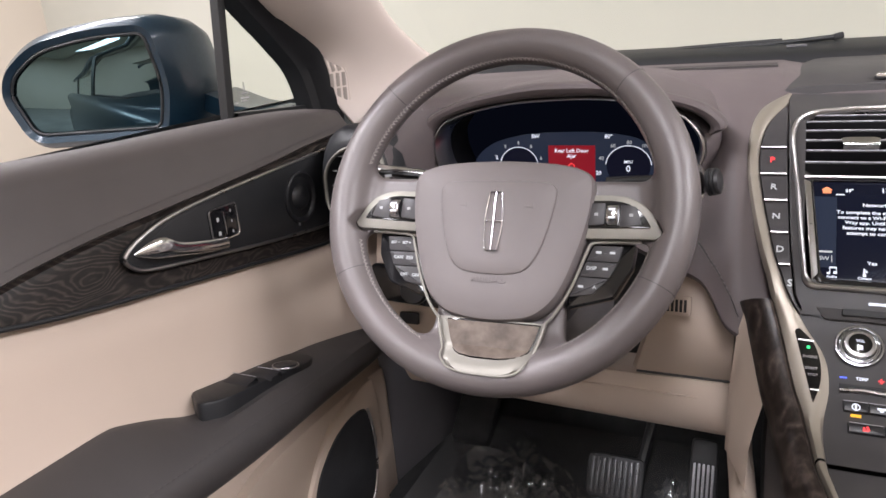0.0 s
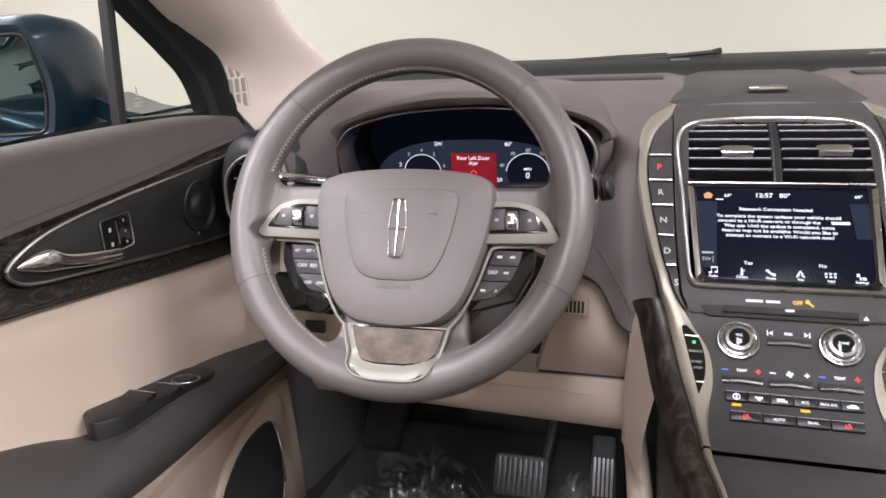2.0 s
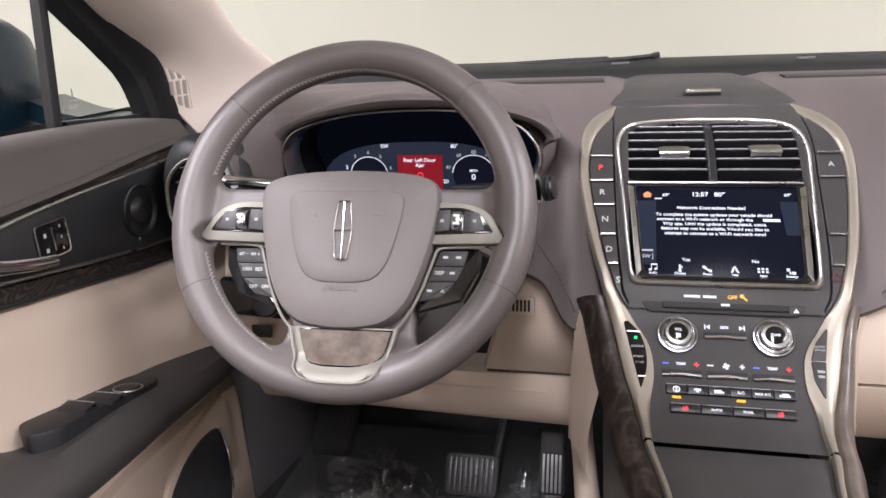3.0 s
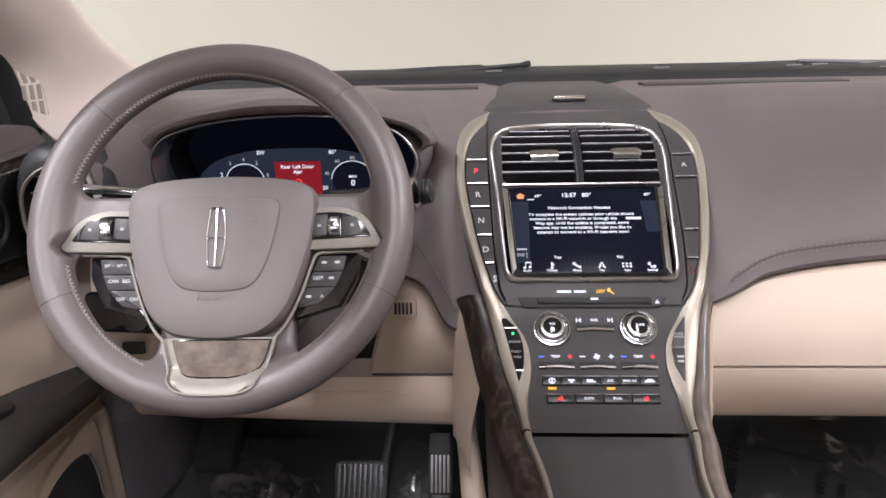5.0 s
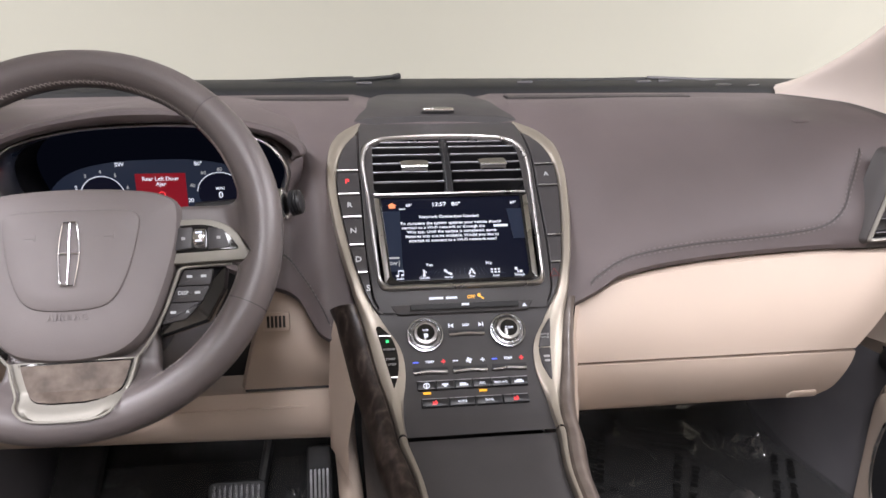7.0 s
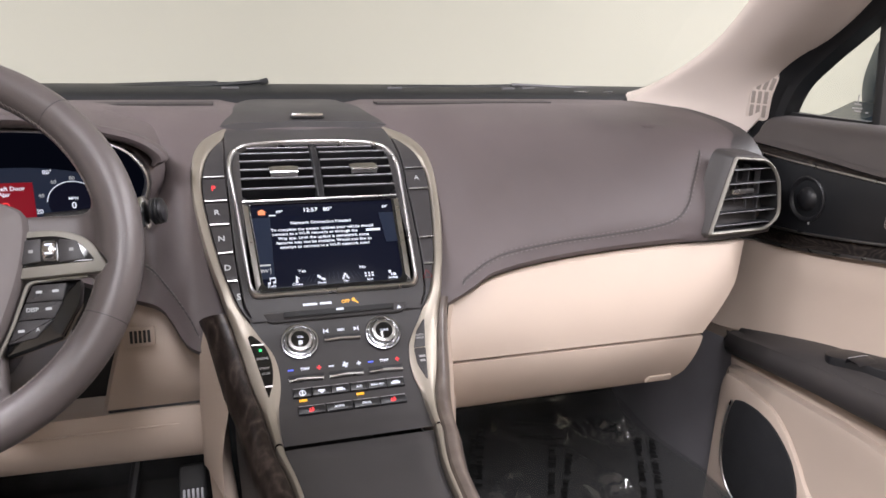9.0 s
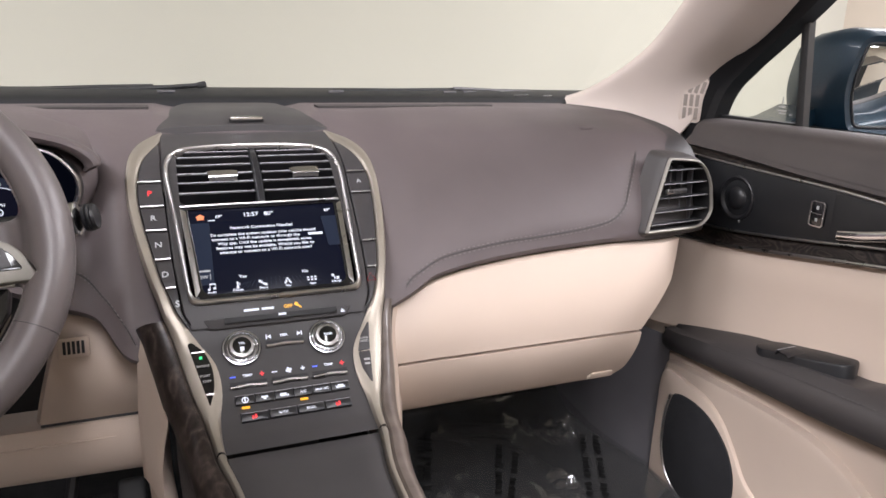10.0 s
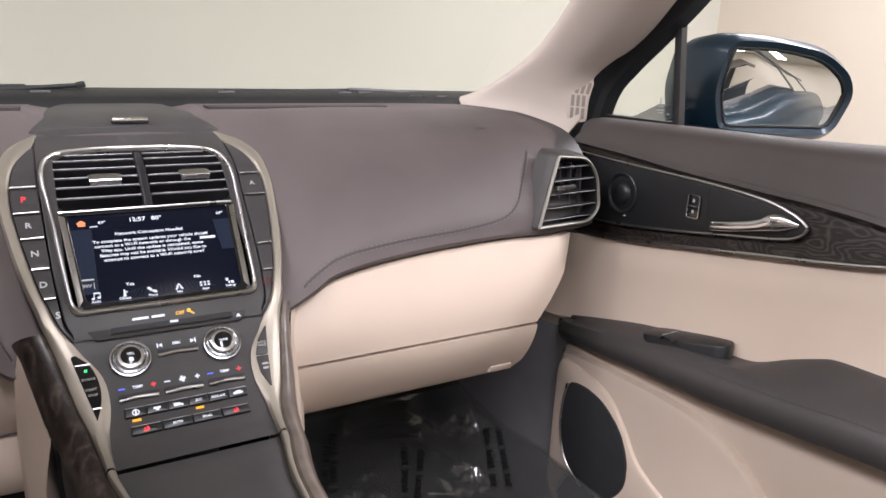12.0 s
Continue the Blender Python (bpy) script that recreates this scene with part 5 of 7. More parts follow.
# column, stalks
column = thing("steering_column", "black plastic steering column shroud", "steering column")
rows = []
for u in np.linspace(0, 1, 8):
    c = on_wheel(0.004, -0.048, -0.050 - 0.15 * u)
    rows.append([c + Vector((0.080 * (1 + 0.12 * u) * math.copysign(abs(math.cos(a)) ** 0.6, math.cos(a)), 0.03 * math.sin(a), 0.066 * math.copysign(abs(math.sin(a)) ** 0.7, math.sin(a)))) for a in (2 * math.pi * k / 24 for k in range(24))])
part("shroud", grid(rows, close_v=True, caps=True), KICK, column)
rows = []
for u in np.linspace(0, 1, 4):
    c = on_wheel(0, -0.03, -0.026 - 0.02 * u)
    rows.append([c + WHEEL_POSE.to_3x3() @ Vector((0.085 * math.cos(a), 0.06 * math.sin(a), 0)) for a in (2 * math.pi * k / 28 for k in range(28))])
part("wheel_boss", grid(rows, close_v=True, caps=True), BLACK, column)
st = thing("turn_signal_stalk", "black turn signal stalk with chrome edge", "stalk", group="column stalks")
pts = spline([(-0.45, -0.10, 1.008), (-0.50, -0.112, 1.020), (-0.545, -0.120, 1.0265), (-0.574, -0.122, 1.0285)], 5)
part("lever", tube(pts, [0.008, 0.0085, 0.009, 0.0095, 0.010, 0.010, 0.0105, 0.011, 0.011, 0.011, 0.011, 0.011, 0.0105, 0.010, 0.009, 0.006], 12, flat=0.6), BLACK, st)
part("chrome_edge", tube([p + np.array((0, -0.006, 0.004)) for p in pts[3:]], [0.0036, 0.0042, 0.0046, 0.005, 0.0054, 0.0058, 0.0062, 0.0066, 0.007, 0.007, 0.0068, 0.006, 0.003], 10, flat=0.6), CHROME, st, "chrome edge")
part("mark", block(facing((-0.548, -0.1315, 1.0235), (1, -0.15, 0.1), (0, 0, 1)), 0.010, 0.003, 0.0006, 0), PRINT, st)
st = thing("wiper_stalk", "black wiper stalk with ribbed end and chrome ring", "stalk", group="column stalks")
part("lever", tube([(-0.30, -0.075, 1.005), (-0.25, -0.083, 1.010), (-0.203, -0.09, 1.014)], 0.009, 12), BLACK, st)
part("chrome_ring", lathe([(0.0125, -0.004), (0.0180, -0.002), (0.0186, 0.001), (0.0180, 0.004), (0.0125, 0.006)], pose(-0.2030, -0.0905, 1.0130, 0, 80, -8), 24), CHROME, st, "chrome ring")
part("end_cap", lathe([(0.012, 0.0), (0.0145, 0.002), (0.0145, 0.004), (0.013, 0.005), (0.0145, 0.006), (0.0145, 0.008), (0.013, 0.009), (0.014, 0.010), (0.013, 0.013), (0.008, 0.015)], pose(-0.1945, -0.0912, 1.0138, 0, 80, -8), 20), BLACK, st, "ribbed end cap")

# ---- instrument cluster ----
COWL = material("matt_black_cowl", (0.003, 0.003, 0.0045), 0.7, spots=0.2, spots_scale=40, shine=0.2)
cluster = thing("instrument_cluster", "digital instrument cluster under a taupe leather hood", "instrument cluster")
brow = spline([(-0.570, 1.040), (-0.568, 1.053), (-0.552, 1.071), (-0.515, 1.087), (-0.468, 1.0985), (-0.410, 1.107), (-0.355, 1.108), (-0.311, 1.1045), (-0.247, 1.091), (-0.211, 1.080), (-0.190, 1.066), (-0.184, 1.054), (-0.192, 1.046)], 6)
rows = []
for i, (x, z) in enumerate(brow):
    c = np.array((-0.383, 1.0))
    d = np.array((x, z)) - c
    d = d / np.linalg.norm(d)
    f = min(1.0, i / 6, (len(brow) - 1 - i) / 6)
    row = []
    for off, y in ((-0.016, 0.050), (-0.0165, 0.026), (-0.0150, 0.014), (-0.010, 0.007), (-0.004, 0.005), (0.001, 0.008), (0.0035, 0.016), (0.0030, 0.027), (-0.003, 0.042), (-0.010, 0.062), (-0.014, 0.090), (-0.016, 0.14)):
        off = -0.006 + (off + 0.006) * (0.25 + 0.75 * ease(f * 2))
        row.append((x + d[0] * off, y + 0.012 * (1 - f), z + d[1] * off))
    rows.append(row)
part("hood", grid(rows), PAD, cluster, "taupe leather hood")
half = [(-0.525, 0.972), (-0.543, 1.001), (-0.550, 1.028), (-0.546, 1.048), (-0.525, 1.067), (-0.468, 1.082), (-0.415, 1.088), (-0.351, 1.090), (-0.300, 1.087), (-0.258, 1.078), (-0.230, 1.067), (-0.212, 1.048), (-0.206, 1.029), (-0.211, 1.008), (-0.228, 0.975), (-0.29, 0.948), (-0.38, 0.942), (-0.47, 0.950)]
ring = spline(half, 5, closed=True)


def cluster_at(k, y):
    return [(-0.384 + (x + 0.384) * k, y, 1.012 + (z - 1.012) * k) for x, z in ring]


part("bezel", grid([cluster_at(1.022, 0.034), cluster_at(1.022, 0.018), cluster_at(1.012, 0.011), cluster_at(0.998, 0.010), cluster_at(0.982, 0.016), cluster_at(0.966, 0.040), cluster_at(0.962, 0.055)], close_v=True), SATIN, cluster, "satin chrome bezel")
part("throat", grid([cluster_at(0.961, 0.052), cluster_at(0.965, 0.09), cluster_at(0.972, 0.122)], close_v=True), COWL, cluster, "black cowl")
part("collar", grid([cluster_at(1.021, 0.022), cluster_at(1.045, 0.034), cluster_at(1.09, 0.045), cluster_at(1.13, 0.08), cluster_at(1.20, 0.13), cluster_at(1.22, 0.24)], close_v=True), PAD, cluster)
bm = bmesh.new()
bm.faces.new([bm.verts.new(q) for q in cluster_at(0.99, 0.121)])
bmesh.ops.solidify(bm, geom=bm.faces[:], thickness=0.003)
part("display", bm, SCREEN_DEEP, cluster, "dark lit display")
CL = facing((-0.387, 0.1195, 0.99), (1, 0, 0), (0, 0, 1))


def on_cluster(x, z, h=0.0):
    return CL @ Matrix.Translation((x + 0.387, z - 0.99, h))


dome = spline([(-0.537, 0.955), (-0.537, 0.985), (-0.508, 1.014), (-0.455, 1.0285), (-0.389, 1.032), (-0.334, 1.030), (-0.289, 1.019), (-0.265, 0.99), (-0.265, 0.955)], 5)
part("lit_field", plate([(x + 0.387, z - 0.99) for x, z in dome], on_cluster(-0.387, 0.99, 0.0004), 0.0005, 0.0001), SCREEN_BAR, cluster, "dim blue field")
for xc, r0 in ((-0.466, 0.033), (-0.309, 0.036)):
    pts = [on_cluster(xc, 0.984, 0.0015) @ Vector((r0 * 0.86 * math.cos(a), r0 * 0.80 * math.sin(a), 0)) for a in np.linspace(0.1, math.pi - 0.1, 24)]
    part("gauge_arc", tube(pts, 0.0006, 5), GLOW_WHITE, cluster, "thin white gauge arc")
    bm = bmesh.new()
    bm.faces.new([bm.verts.new(on_cluster(xc, 0.984, 0.0011) @ Vector((r0 * 0.83 * math.cos(a), r0 * 0.77 * math.sin(a), 0))) for a in np.linspace(0, 2 * math.pi, 32)[:-1]])
    part("gauge_face", bm, SCREEN, cluster)
for text, x, z, size in (("SW", -0.440, 1.026, 0.0080), ("80°", -0.336, 1.0255, 0.0080), ("2", -0.500, 0.995, 0.0080), ("3", -0.486, 1.011, 0.0070), ("4", -0.466, 1.0165, 0.0070), ("5", -0.447, 1.011, 0.0070), ("6", -0.4325, 0.994, 0.0070),
                         ("20", -0.350, 0.974, 0.0080), ("40", -0.346, 0.995, 0.0070), ("60", -0.330, 1.0125, 0.0070), ("80", -0.308, 1.017, 0.0070), ("100", -0.287, 1.0125, 0.0065), ("120", -0.270, 0.996, 0.0065), ("MPH", -0.309, 0.990, 0.0058), ("0", -0.309, 0.9805, 0.0125)):
    words(text, size, on_cluster(x, z, 0.0014), GLOW_WHITE if size > 0.0075 or text == "MPH" else GLOW_DIM, cluster, lift=0.0002)
part("needle", block(on_cluster(-0.325, 0.966, 0.0018) @ Matrix.Rotation(0.7, 4, "Z"), 0.010, 0.0018, 0.0004, 0), GLOW_WHITE, cluster)
RED_FIELD = lamp_material("red_warning_field", (0.30, 0.004, 0.016), 0.6)
part("warning_field", block(on_cluster(-0.388, 0.982, 0.0012), 0.067, 0.062, 0.0004, 0), RED_FIELD, cluster, "red warning field")
words("Rear Left Door", 0.0078, on_cluster(-0.388, 1.0055, 0.0018), GLOW_WHITE, cluster, lift=0.0002)
words("Ajar", 0.0078, on_cluster(-0.388, 0.998, 0.0018), GLOW_WHITE, cluster, lift=0.0002)
part("warning_icon", lathe([(0.0048, 0), (0.0048, 0.0004), (0.0034, 0.0004), (0.0034, 0)], on_cluster(-0.388, 0.983, 0.0015), 18, False), GLOW_RED, cluster)

# lamp switch panel and small grille on the knee panel
switches = thing("lamp_switch_panel", "gloss black headlamp switch panel with a round dial", "switch panel")
m = facing((-0.575, -0.058, 0.853), (1, 0, 0), (0, 0.25, 1))
part("panel_plate", plate(fillet([(-0.062, -0.022), (0.060, -0.028), (0.066, 0.012), (0.05, 0.028), (-0.056, 0.028)], 0.010), m, 0.004, 0.0015), GLOSS, switches)
part("dial", lathe([(0.0, 0.010), (0.018, 0.010), (0.0195, 0.008), (0.021, 0.003), (0.021, 0.0)], m @ Matrix.Translation((0.013, -0.004, 0.003)), 36, False), BLACK, switches)
part("dial_ring", tube([m @ Vector((0.013 + 0.0205 * math.cos(a), -0.004 + 0.0205 * math.sin(a), 0.006)) for a in (2 * math.pi * k / 40 for k in range(40))], 0.0009, 6, closed=True), SATIN, switches, "thin bright ring")
part("release_button", block(facing((-0.577, -0.058, 0.804), (1, 0, 0), (0, 0.1, 1)), 0.028, 0.016, 0.006, 0.001), BLACK, switches)
vg = thing("sensor_grille", "small beige grille with dark upright slots", "grille")
m = facing((-0.2235, -0.0545, 0.857), (1, 0, 0), (0, 0.25, 1))
part("grille_frame", plate(fillet([(-0.0165, -0.0115), (0.0165, -0.0115), (0.0165, 0.0115), (-0.0165, 0.0115)], 0.003), m, 0.004, 0.0015), BEIGE, vg)
for k in range(5):
    part("slot", block(m @ Matrix.Translation((-0.0095 + 0.0048 * k, 0, 0.004)), 0.0031, 0.0145, 0.0008, 0), RUBBER, vg)

# ---- doors ----
def door_skin(s, table, y0, y1, n=40, ends=None, cap=False):
    """A skin along the door: every row of the table is a pair of tables over y, for x and z."""
    rows = []
    for i in range(n + 1):
        ys = [y0 + ((ends[j] if ends else y1) - y0) * i / n for j in range(len(table))]
        rows.append([(s * curve1(xt, y), y, curve1(zt, y)) for y, (xt, zt) in zip(ys, table)])
    if cap:  # a rounded front end
        for f, d in ((0.95, 0.004), (0.8, 0.007), (0.4, 0.008), (0.05, 0.008)):
            c = np.mean(rows[n], axis=0)
            rows.append([tuple(c + (np.array(q) - c) * f + np.array((0, d, 0))) for q in rows[n]])
    return grid(rows)


def flat(x):
    return [(-1.2, x), (0.2, x)]


def shift(t, d):
    return [(a, b + d) for a, b in t]


TRIM_TOP = [(-1.2, 0.93), (-0.9, 0.95), (-0.7, 0.978), (-0.51, 1.012), (-0.42, 1.022), (-0.317, 1.027), (-0.176, 1.034), (-0.06, 1.043), (0.08, 1.050)]
WOOD_LOW = [(-1.2, 0.99), (-0.6, 0.992), (-0.54, 0.985), (-0.51, 0.978), (-0.449, 0.966), (-0.348, 0.950), (-0.213, 0.929), (-0.085, 0.909), (0.02, 0.898), (0.08, 0.896)]
BELT = [(-1.2, 1.112), (-0.48, 1.105), (-0.36, 1.101), (-0.188, 1.099), (-0.06, 1.097), (0.02, 1.096), (0.065, 1.094)]
ARM_TOP = [(-1.2, 0.885), (-0.6, 0.860), (-0.51, 0.857), (-0.465, 0.855), (-0.45, 0.850), (-0.41, 0.833), (-0.37, 0.813), (-0.34, 0.807), (-0.25, 0.804), (-0.18, 0.796), (-0.07, 0.772), (0.0, 0.756), (0.04, 0.750)]
ARM_IN = [(-1.2, 0.872), (-0.57, 0.828), (-0.46, 0.813), (-0.34, 0.800), (-0.19, 0.781), (-0.09, 0.764), (-0.05, 0.755), (-0.02, 0.749), (0.02, 0.742)]
ARM_LOW = [(-1.2, 0.84), (-0.57, 0.787), (-0.47, 0.774), (-0.35, 0.759), (-0.19, 0.744), (-0.05, 0.722), (0.02, 0.706)]
ARM_ROLL = [(-1.2, 0.885), (-0.57, 0.840), (-0.46, 0.825), (-0.34, 0.813), (-0.25, 0.803), (-0.19, 0.793), (-0.10, 0.770), (-0.05, 0.760), (-0.02, 0.754), (0.02, 0.747)]
FORE = [(-1.2, 0.700), (-0.16, 0.700), (-0.06, 0.692), (0.02, 0.680), (0.06, 0.676), (0.12, 0.676)]
ARM_X = [(-1.2, 0.600), (-0.4, 0.612), (-0.2, 0.622), (-0.05, 0.640), (0.02, 0.66)]


def door(s, side):
    d = thing("front_door", "%s front door with beige panel and dark wood trim" % side, "door", group="front doors")

    def at(y, z, h):
        return Vector((s * (0.6965 - h), y, z))

    belt = BELT if s > 0 else [(-1.2, 1.112), (-0.48, 1.105), (-0.36, 1.101), (-0.188, 1.098), (-0.06, 1.0925), (0.0, 1.087), (0.065, 1.079)]

    def edge(d0, d1):  # the shoulder grows squarer towards the front
        return [(y, curve1(belt, y) + d0 + (d1 - d0) * (ease((y + 0.22) / 0.24) if s < 0 else 0)) for y in np.linspace(-1.2, 0.065, 30)]

    part("upper_pad", door_skin(s, [(flat(0.80), shift(belt, -0.012)), (flat(0.778), shift(belt, -0.003)), (flat(0.757), belt), (flat(0.742), edge(-0.003, -0.0005)), (flat(0.731), edge(-0.009, -0.002)), (flat(0.724), edge(-0.018, -0.005)), (flat(0.7195), edge(-0.030, -0.012)),
         (flat(0.714), shift(TRIM_TOP, 0.012)), (flat(0.707), shift(TRIM_TOP, 0.004)), (flat(0.712), TRIM_TOP)], -1.1, 0.060 if s > 0 else 0.050, cap=True), PAD_DOOR, d, "dark taupe leather upper pad")
    stitches([[at(y, curve1(TRIM_TOP, y) + 0.012, -0.0128) for y in np.linspace(-0.9, 0.03, 60)]], d, THREAD_ARM, 0.005, 0.003, 0.0005)
    part("window_seal", door_skin(s, [(flat(0.800), shift(belt, -0.020)), (flat(0.800), shift(belt, -0.008)), (flat(0.790), shift(belt, -0.006)), (flat(0.786), shift(belt, -0.020))], -1.1, 0.06), RUBBER, d, "black window seal")
    part("wood_trim", door_skin(s, [(flat(0.715), shift(TRIM_TOP, 0.002)), (flat(0.705), shift(TRIM_TOP, -0.002)), (flat(0.702), shift(TRIM_TOP, -0.008)), (flat(0.699), shift(WOOD_LOW, 0.012)), (flat(0.695), shift(WOOD_LOW, 0.005)), (flat(0.70), WOOD_LOW), (flat(0.715), WOOD_LOW)], -0.575, 0.055), WOOD, d, "dark figured wood trim")
    part("trim_edge", tube([at(y, curve1(WOOD_LOW, y) + 0.0025, 0.001) for y in np.linspace(-0.57, 0.05, 40)], 0.0026, 8), SATIN if s > 0 else FRAME, d, "thin bright lower edge")
    part("beige_panel", door_skin(s, [(shift(FORE, 0.012), shift(WOOD_LOW, 0.0)), (shift(FORE, 0.002), shift(WOOD_LOW, -0.012)), (FORE, shift(WOOD_LOW, -0.05)), (shift(FORE, -0.008), shift(ARM_TOP, 0.03)), (shift(FORE, -0.014), shift(ARM_TOP, -0.003)), (shift(FORE, -0.008), shift(ARM_TOP, -0.012)), (shift(FORE, -0.004), shift(ARM_TOP, -0.060))], -1.1, 0.12, 60), BEIGE, d, "beige leather door panel")
    # black inner panel with its bright outline
    line = spline([(0.045, 1.041), (-0.019, 1.038), (-0.134, 1.0345), (-0.242, 1.0315), (-0.333, 1.025), (-0.378, 1.0145), (-0.400, 1.002), (-0.392, 0.988), (-0.366, 0.979), (-0.300, 0.968), (-0.203, 0.9525), (-0.087, 0.937), (-0.02, 0.932), (0.045, 0.928)], 5)
    inner = part("inner_panel", plate(line, lambda a, b, h: at(a, b, h - 0.004), 0.0075, 0.002), FRAME, d, "black inner panel")
    part("panel_outline", tube([at(a, b, 0.0035) for a, b in line[2:-2]], 0.0021, 8), SATIN, d, "bright outline")
    part("handle_recess", plate(fillet([(-0.250, 1.027), (-0.335, 1.021), (-0.385, 1.003), (-0.372, 0.984), (-0.250, 0.964)], 0.006), lambda a, b, h: at(a, b, h + 0.002), 0.0022, 0.0008), RUBBER, inner, "dark handle recess")
    path = spline([(-0.266, 0.975, 0.009), (-0.300, 0.982, 0.013), (-0.338, 0.992, 0.015), (-0.357, 0.9995, 0.014), (-0.375, 1.002, 0.011), (-0.391, 1.002, 0.006)], 5)
    rad = [curve1([(0, 0.0066), (5, 0.0070), (10, 0.0074), (13, 0.0095), (15, 0.0108), (18, 0.0102), (21, 0.0070), (25, 0.0015)], i) for i in range(len(path))]
    rows = []
    for (y, z, h), r in zip(path, rad):
        rows.append([at(y, z + r * math.cos(a), h + 0.45 * r * math.sin(a)) for a in (2 * math.pi * k / 14 for k in range(14))])
    part("door_handle", grid(rows, close_v=True, caps=True), CHROME, d, "bright chrome inside handle")
    # round dial
    dy = 0.028 if s < 0 else 0.0
    m = facing(at(-0.084 - dy, 0.988, 0.003), (0, s * -1.0, 0), (0, 0, 1))
    dial = part("tweeter_dial", lathe([(0.0335, 0.0), (0.0335, 0.003), (0.0315, 0.0042), (0.029, 0.0035), (0.026, -0.0005), (0.019, -0.001)], m, 44, False), BLACK, d, "black round dished dial")
    part("dial_cap", lathe([(0.0, 0.0085), (0.008, 0.008), (0.013, 0.006), (0.0165, 0.003), (0.018, -0.001)], m, 32, False), BLACK, dial)
    part("mark", block(facing(at(-0.094 - dy, 0.9545, 0.0042), (0, -s, 0), (0, 0, 1)), 0.0035, 0.005, 0.0005, 0), PRINT, dial)
    # lock switches
    y0, y1 = (-0.285, -0.239) if s < 0 else (-0.240, -0.217)
    sq = fillet([(y0, 0.977), (y1, 0.977), (y1, 1.0165 if s < 0 else 1.0125), (y0, 1.0165 if s < 0 else 1.0125)], 0.006)
    sqi = inset(sq, 0.0022)
    lock = part("lock_switch", plate(sq, lambda a, b, h: at(a, b, h + 0.003), 0.0030, 0.0008), GLOSS, d, "lock switch with chrome frame")
    part("chrome_frame", band(sq, sqi, lambda a, b, h: at(a, b, h + 0.0045), 0.0026, 0.0006), CHROME, lock)
    mid = (y0 + y1) / 2
    for b in (0.987, 1.003):
        a = mid - s * 0 if s > 0 else y0 + 0.013
        part("lock_mark", block(facing(at(a, b, 0.0063), (0, -s, 0), (0, 0, 1)), 0.0035, 0.0045, 0.0005, 0), PRINT, lock)
    if s < 0:
        part("divider", block(facing(at(mid, 0.997, 0.0065), (0, 1, 0), (0, 0, 1)), 0.002, 0.026, 0.001, 0.0002), CHROME, lock)
        for b in (0.984, 0.996, 1.008):
            part("memory_mark", block(facing(at(y1 - 0.011, b, 0.0063), (0, 1, 0), (0, 0, 1)), 0.0016, 0.0030, 0.0005, 0), PRINT, lock)
    else:
        part("divider", block(facing(at(mid, 0.995, 0.0063), (0, 1, 0), (0, 0, 1)), 0.016, 0.0012, 0.0006, 0), CHROME, lock)
    # armrest
    arm = part("armrest", door_skin(s, [(flat(0.70), ARM_TOP), (flat(0.672), shift(ARM_TOP, 0.001)), (shift(ARM_X, 0.022), ARM_ROLL), (shift(ARM_X, 0.008), shift(ARM_IN, 0.002)), (ARM_X, shift(ARM_IN, -0.010)), (shift(ARM_X, 0.001), shift(ARM_LOW, 0.010)), (shift(ARM_X, 0.007), shift(ARM_LOW, 0.002)), (shift(ARM_X, 0.016), ARM_LOW), (flat(0.69), shift(ARM_LOW, 0.002))], -1.1, 0.015, 60, (0.03, 0.018, 0.000, -0.006, -0.008, -0.008, -0.006, -0.002, 0.006), True), PAD_DARK, d, "dark soft armrest")
    stitches([[(s * (curve1(ARM_X, y) + 0.0065), y, curve1(ARM_IN, y) + 0.0022) for y in np.linspace(-0.75, -0.05, 60)]], d, THREAD_ARM, 0.005, 0.002, 0.0005)

    def on_arm(a, b, h):
        return Vector((s * a, b, 0.762 - 0.20 * b + h))

    if s < 0:
        pod_line = fillet([(0.698, -0.353), (0.697, -0.25), (0.688, -0.185), (0.660, -0.180), (0.642, -0.205), (0.646, -0.29), (0.646, -0.355), (0.660, -0.382)], 0.012, 4)
    else:
        pod_line = fillet([(0.690, -0.330), (0.696, -0.25), (0.686, -0.196), (0.656, -0.194), (0.636, -0.215), (0.640, -0.29), (0.650, -0.333), (0.664, -0.341)], 0.012, 4)
    pod_ = part("switch_pod", plate(pod_line, lambda a, b, h: on_arm(a, b, h - 0.034), 0.034, 0.004), FRAME, d, "black window switch pod")
    if s < 0:
        part("mirror_dial", lathe([(0.016, 0.0), (0.016, 0.003), (0.0145, 0.0036), (0.013, 0.003), (0.011, 0.005), (0.0, 0.006)], facing(on_arm(0.655, -0.240, -0.001), (1, 0, 0), (0, 1, -0.2)), 30, False), BLACK, pod_, "round mirror dial")
        part("dial_ring", tube([on_arm(0.655 + 0.0155 * math.cos(k), -0.240 + 0.0155 * math.sin(k), 0.0025) for k in np.linspace(0, 2 * math.pi, 33)[:-1]], 0.0007, 6, closed=True), SATIN, pod_, "thin bright ring")
        switches = ((0.658, -0.276), (0.668, -0.306))
    else:
        switches = ((0.646, -0.262),)
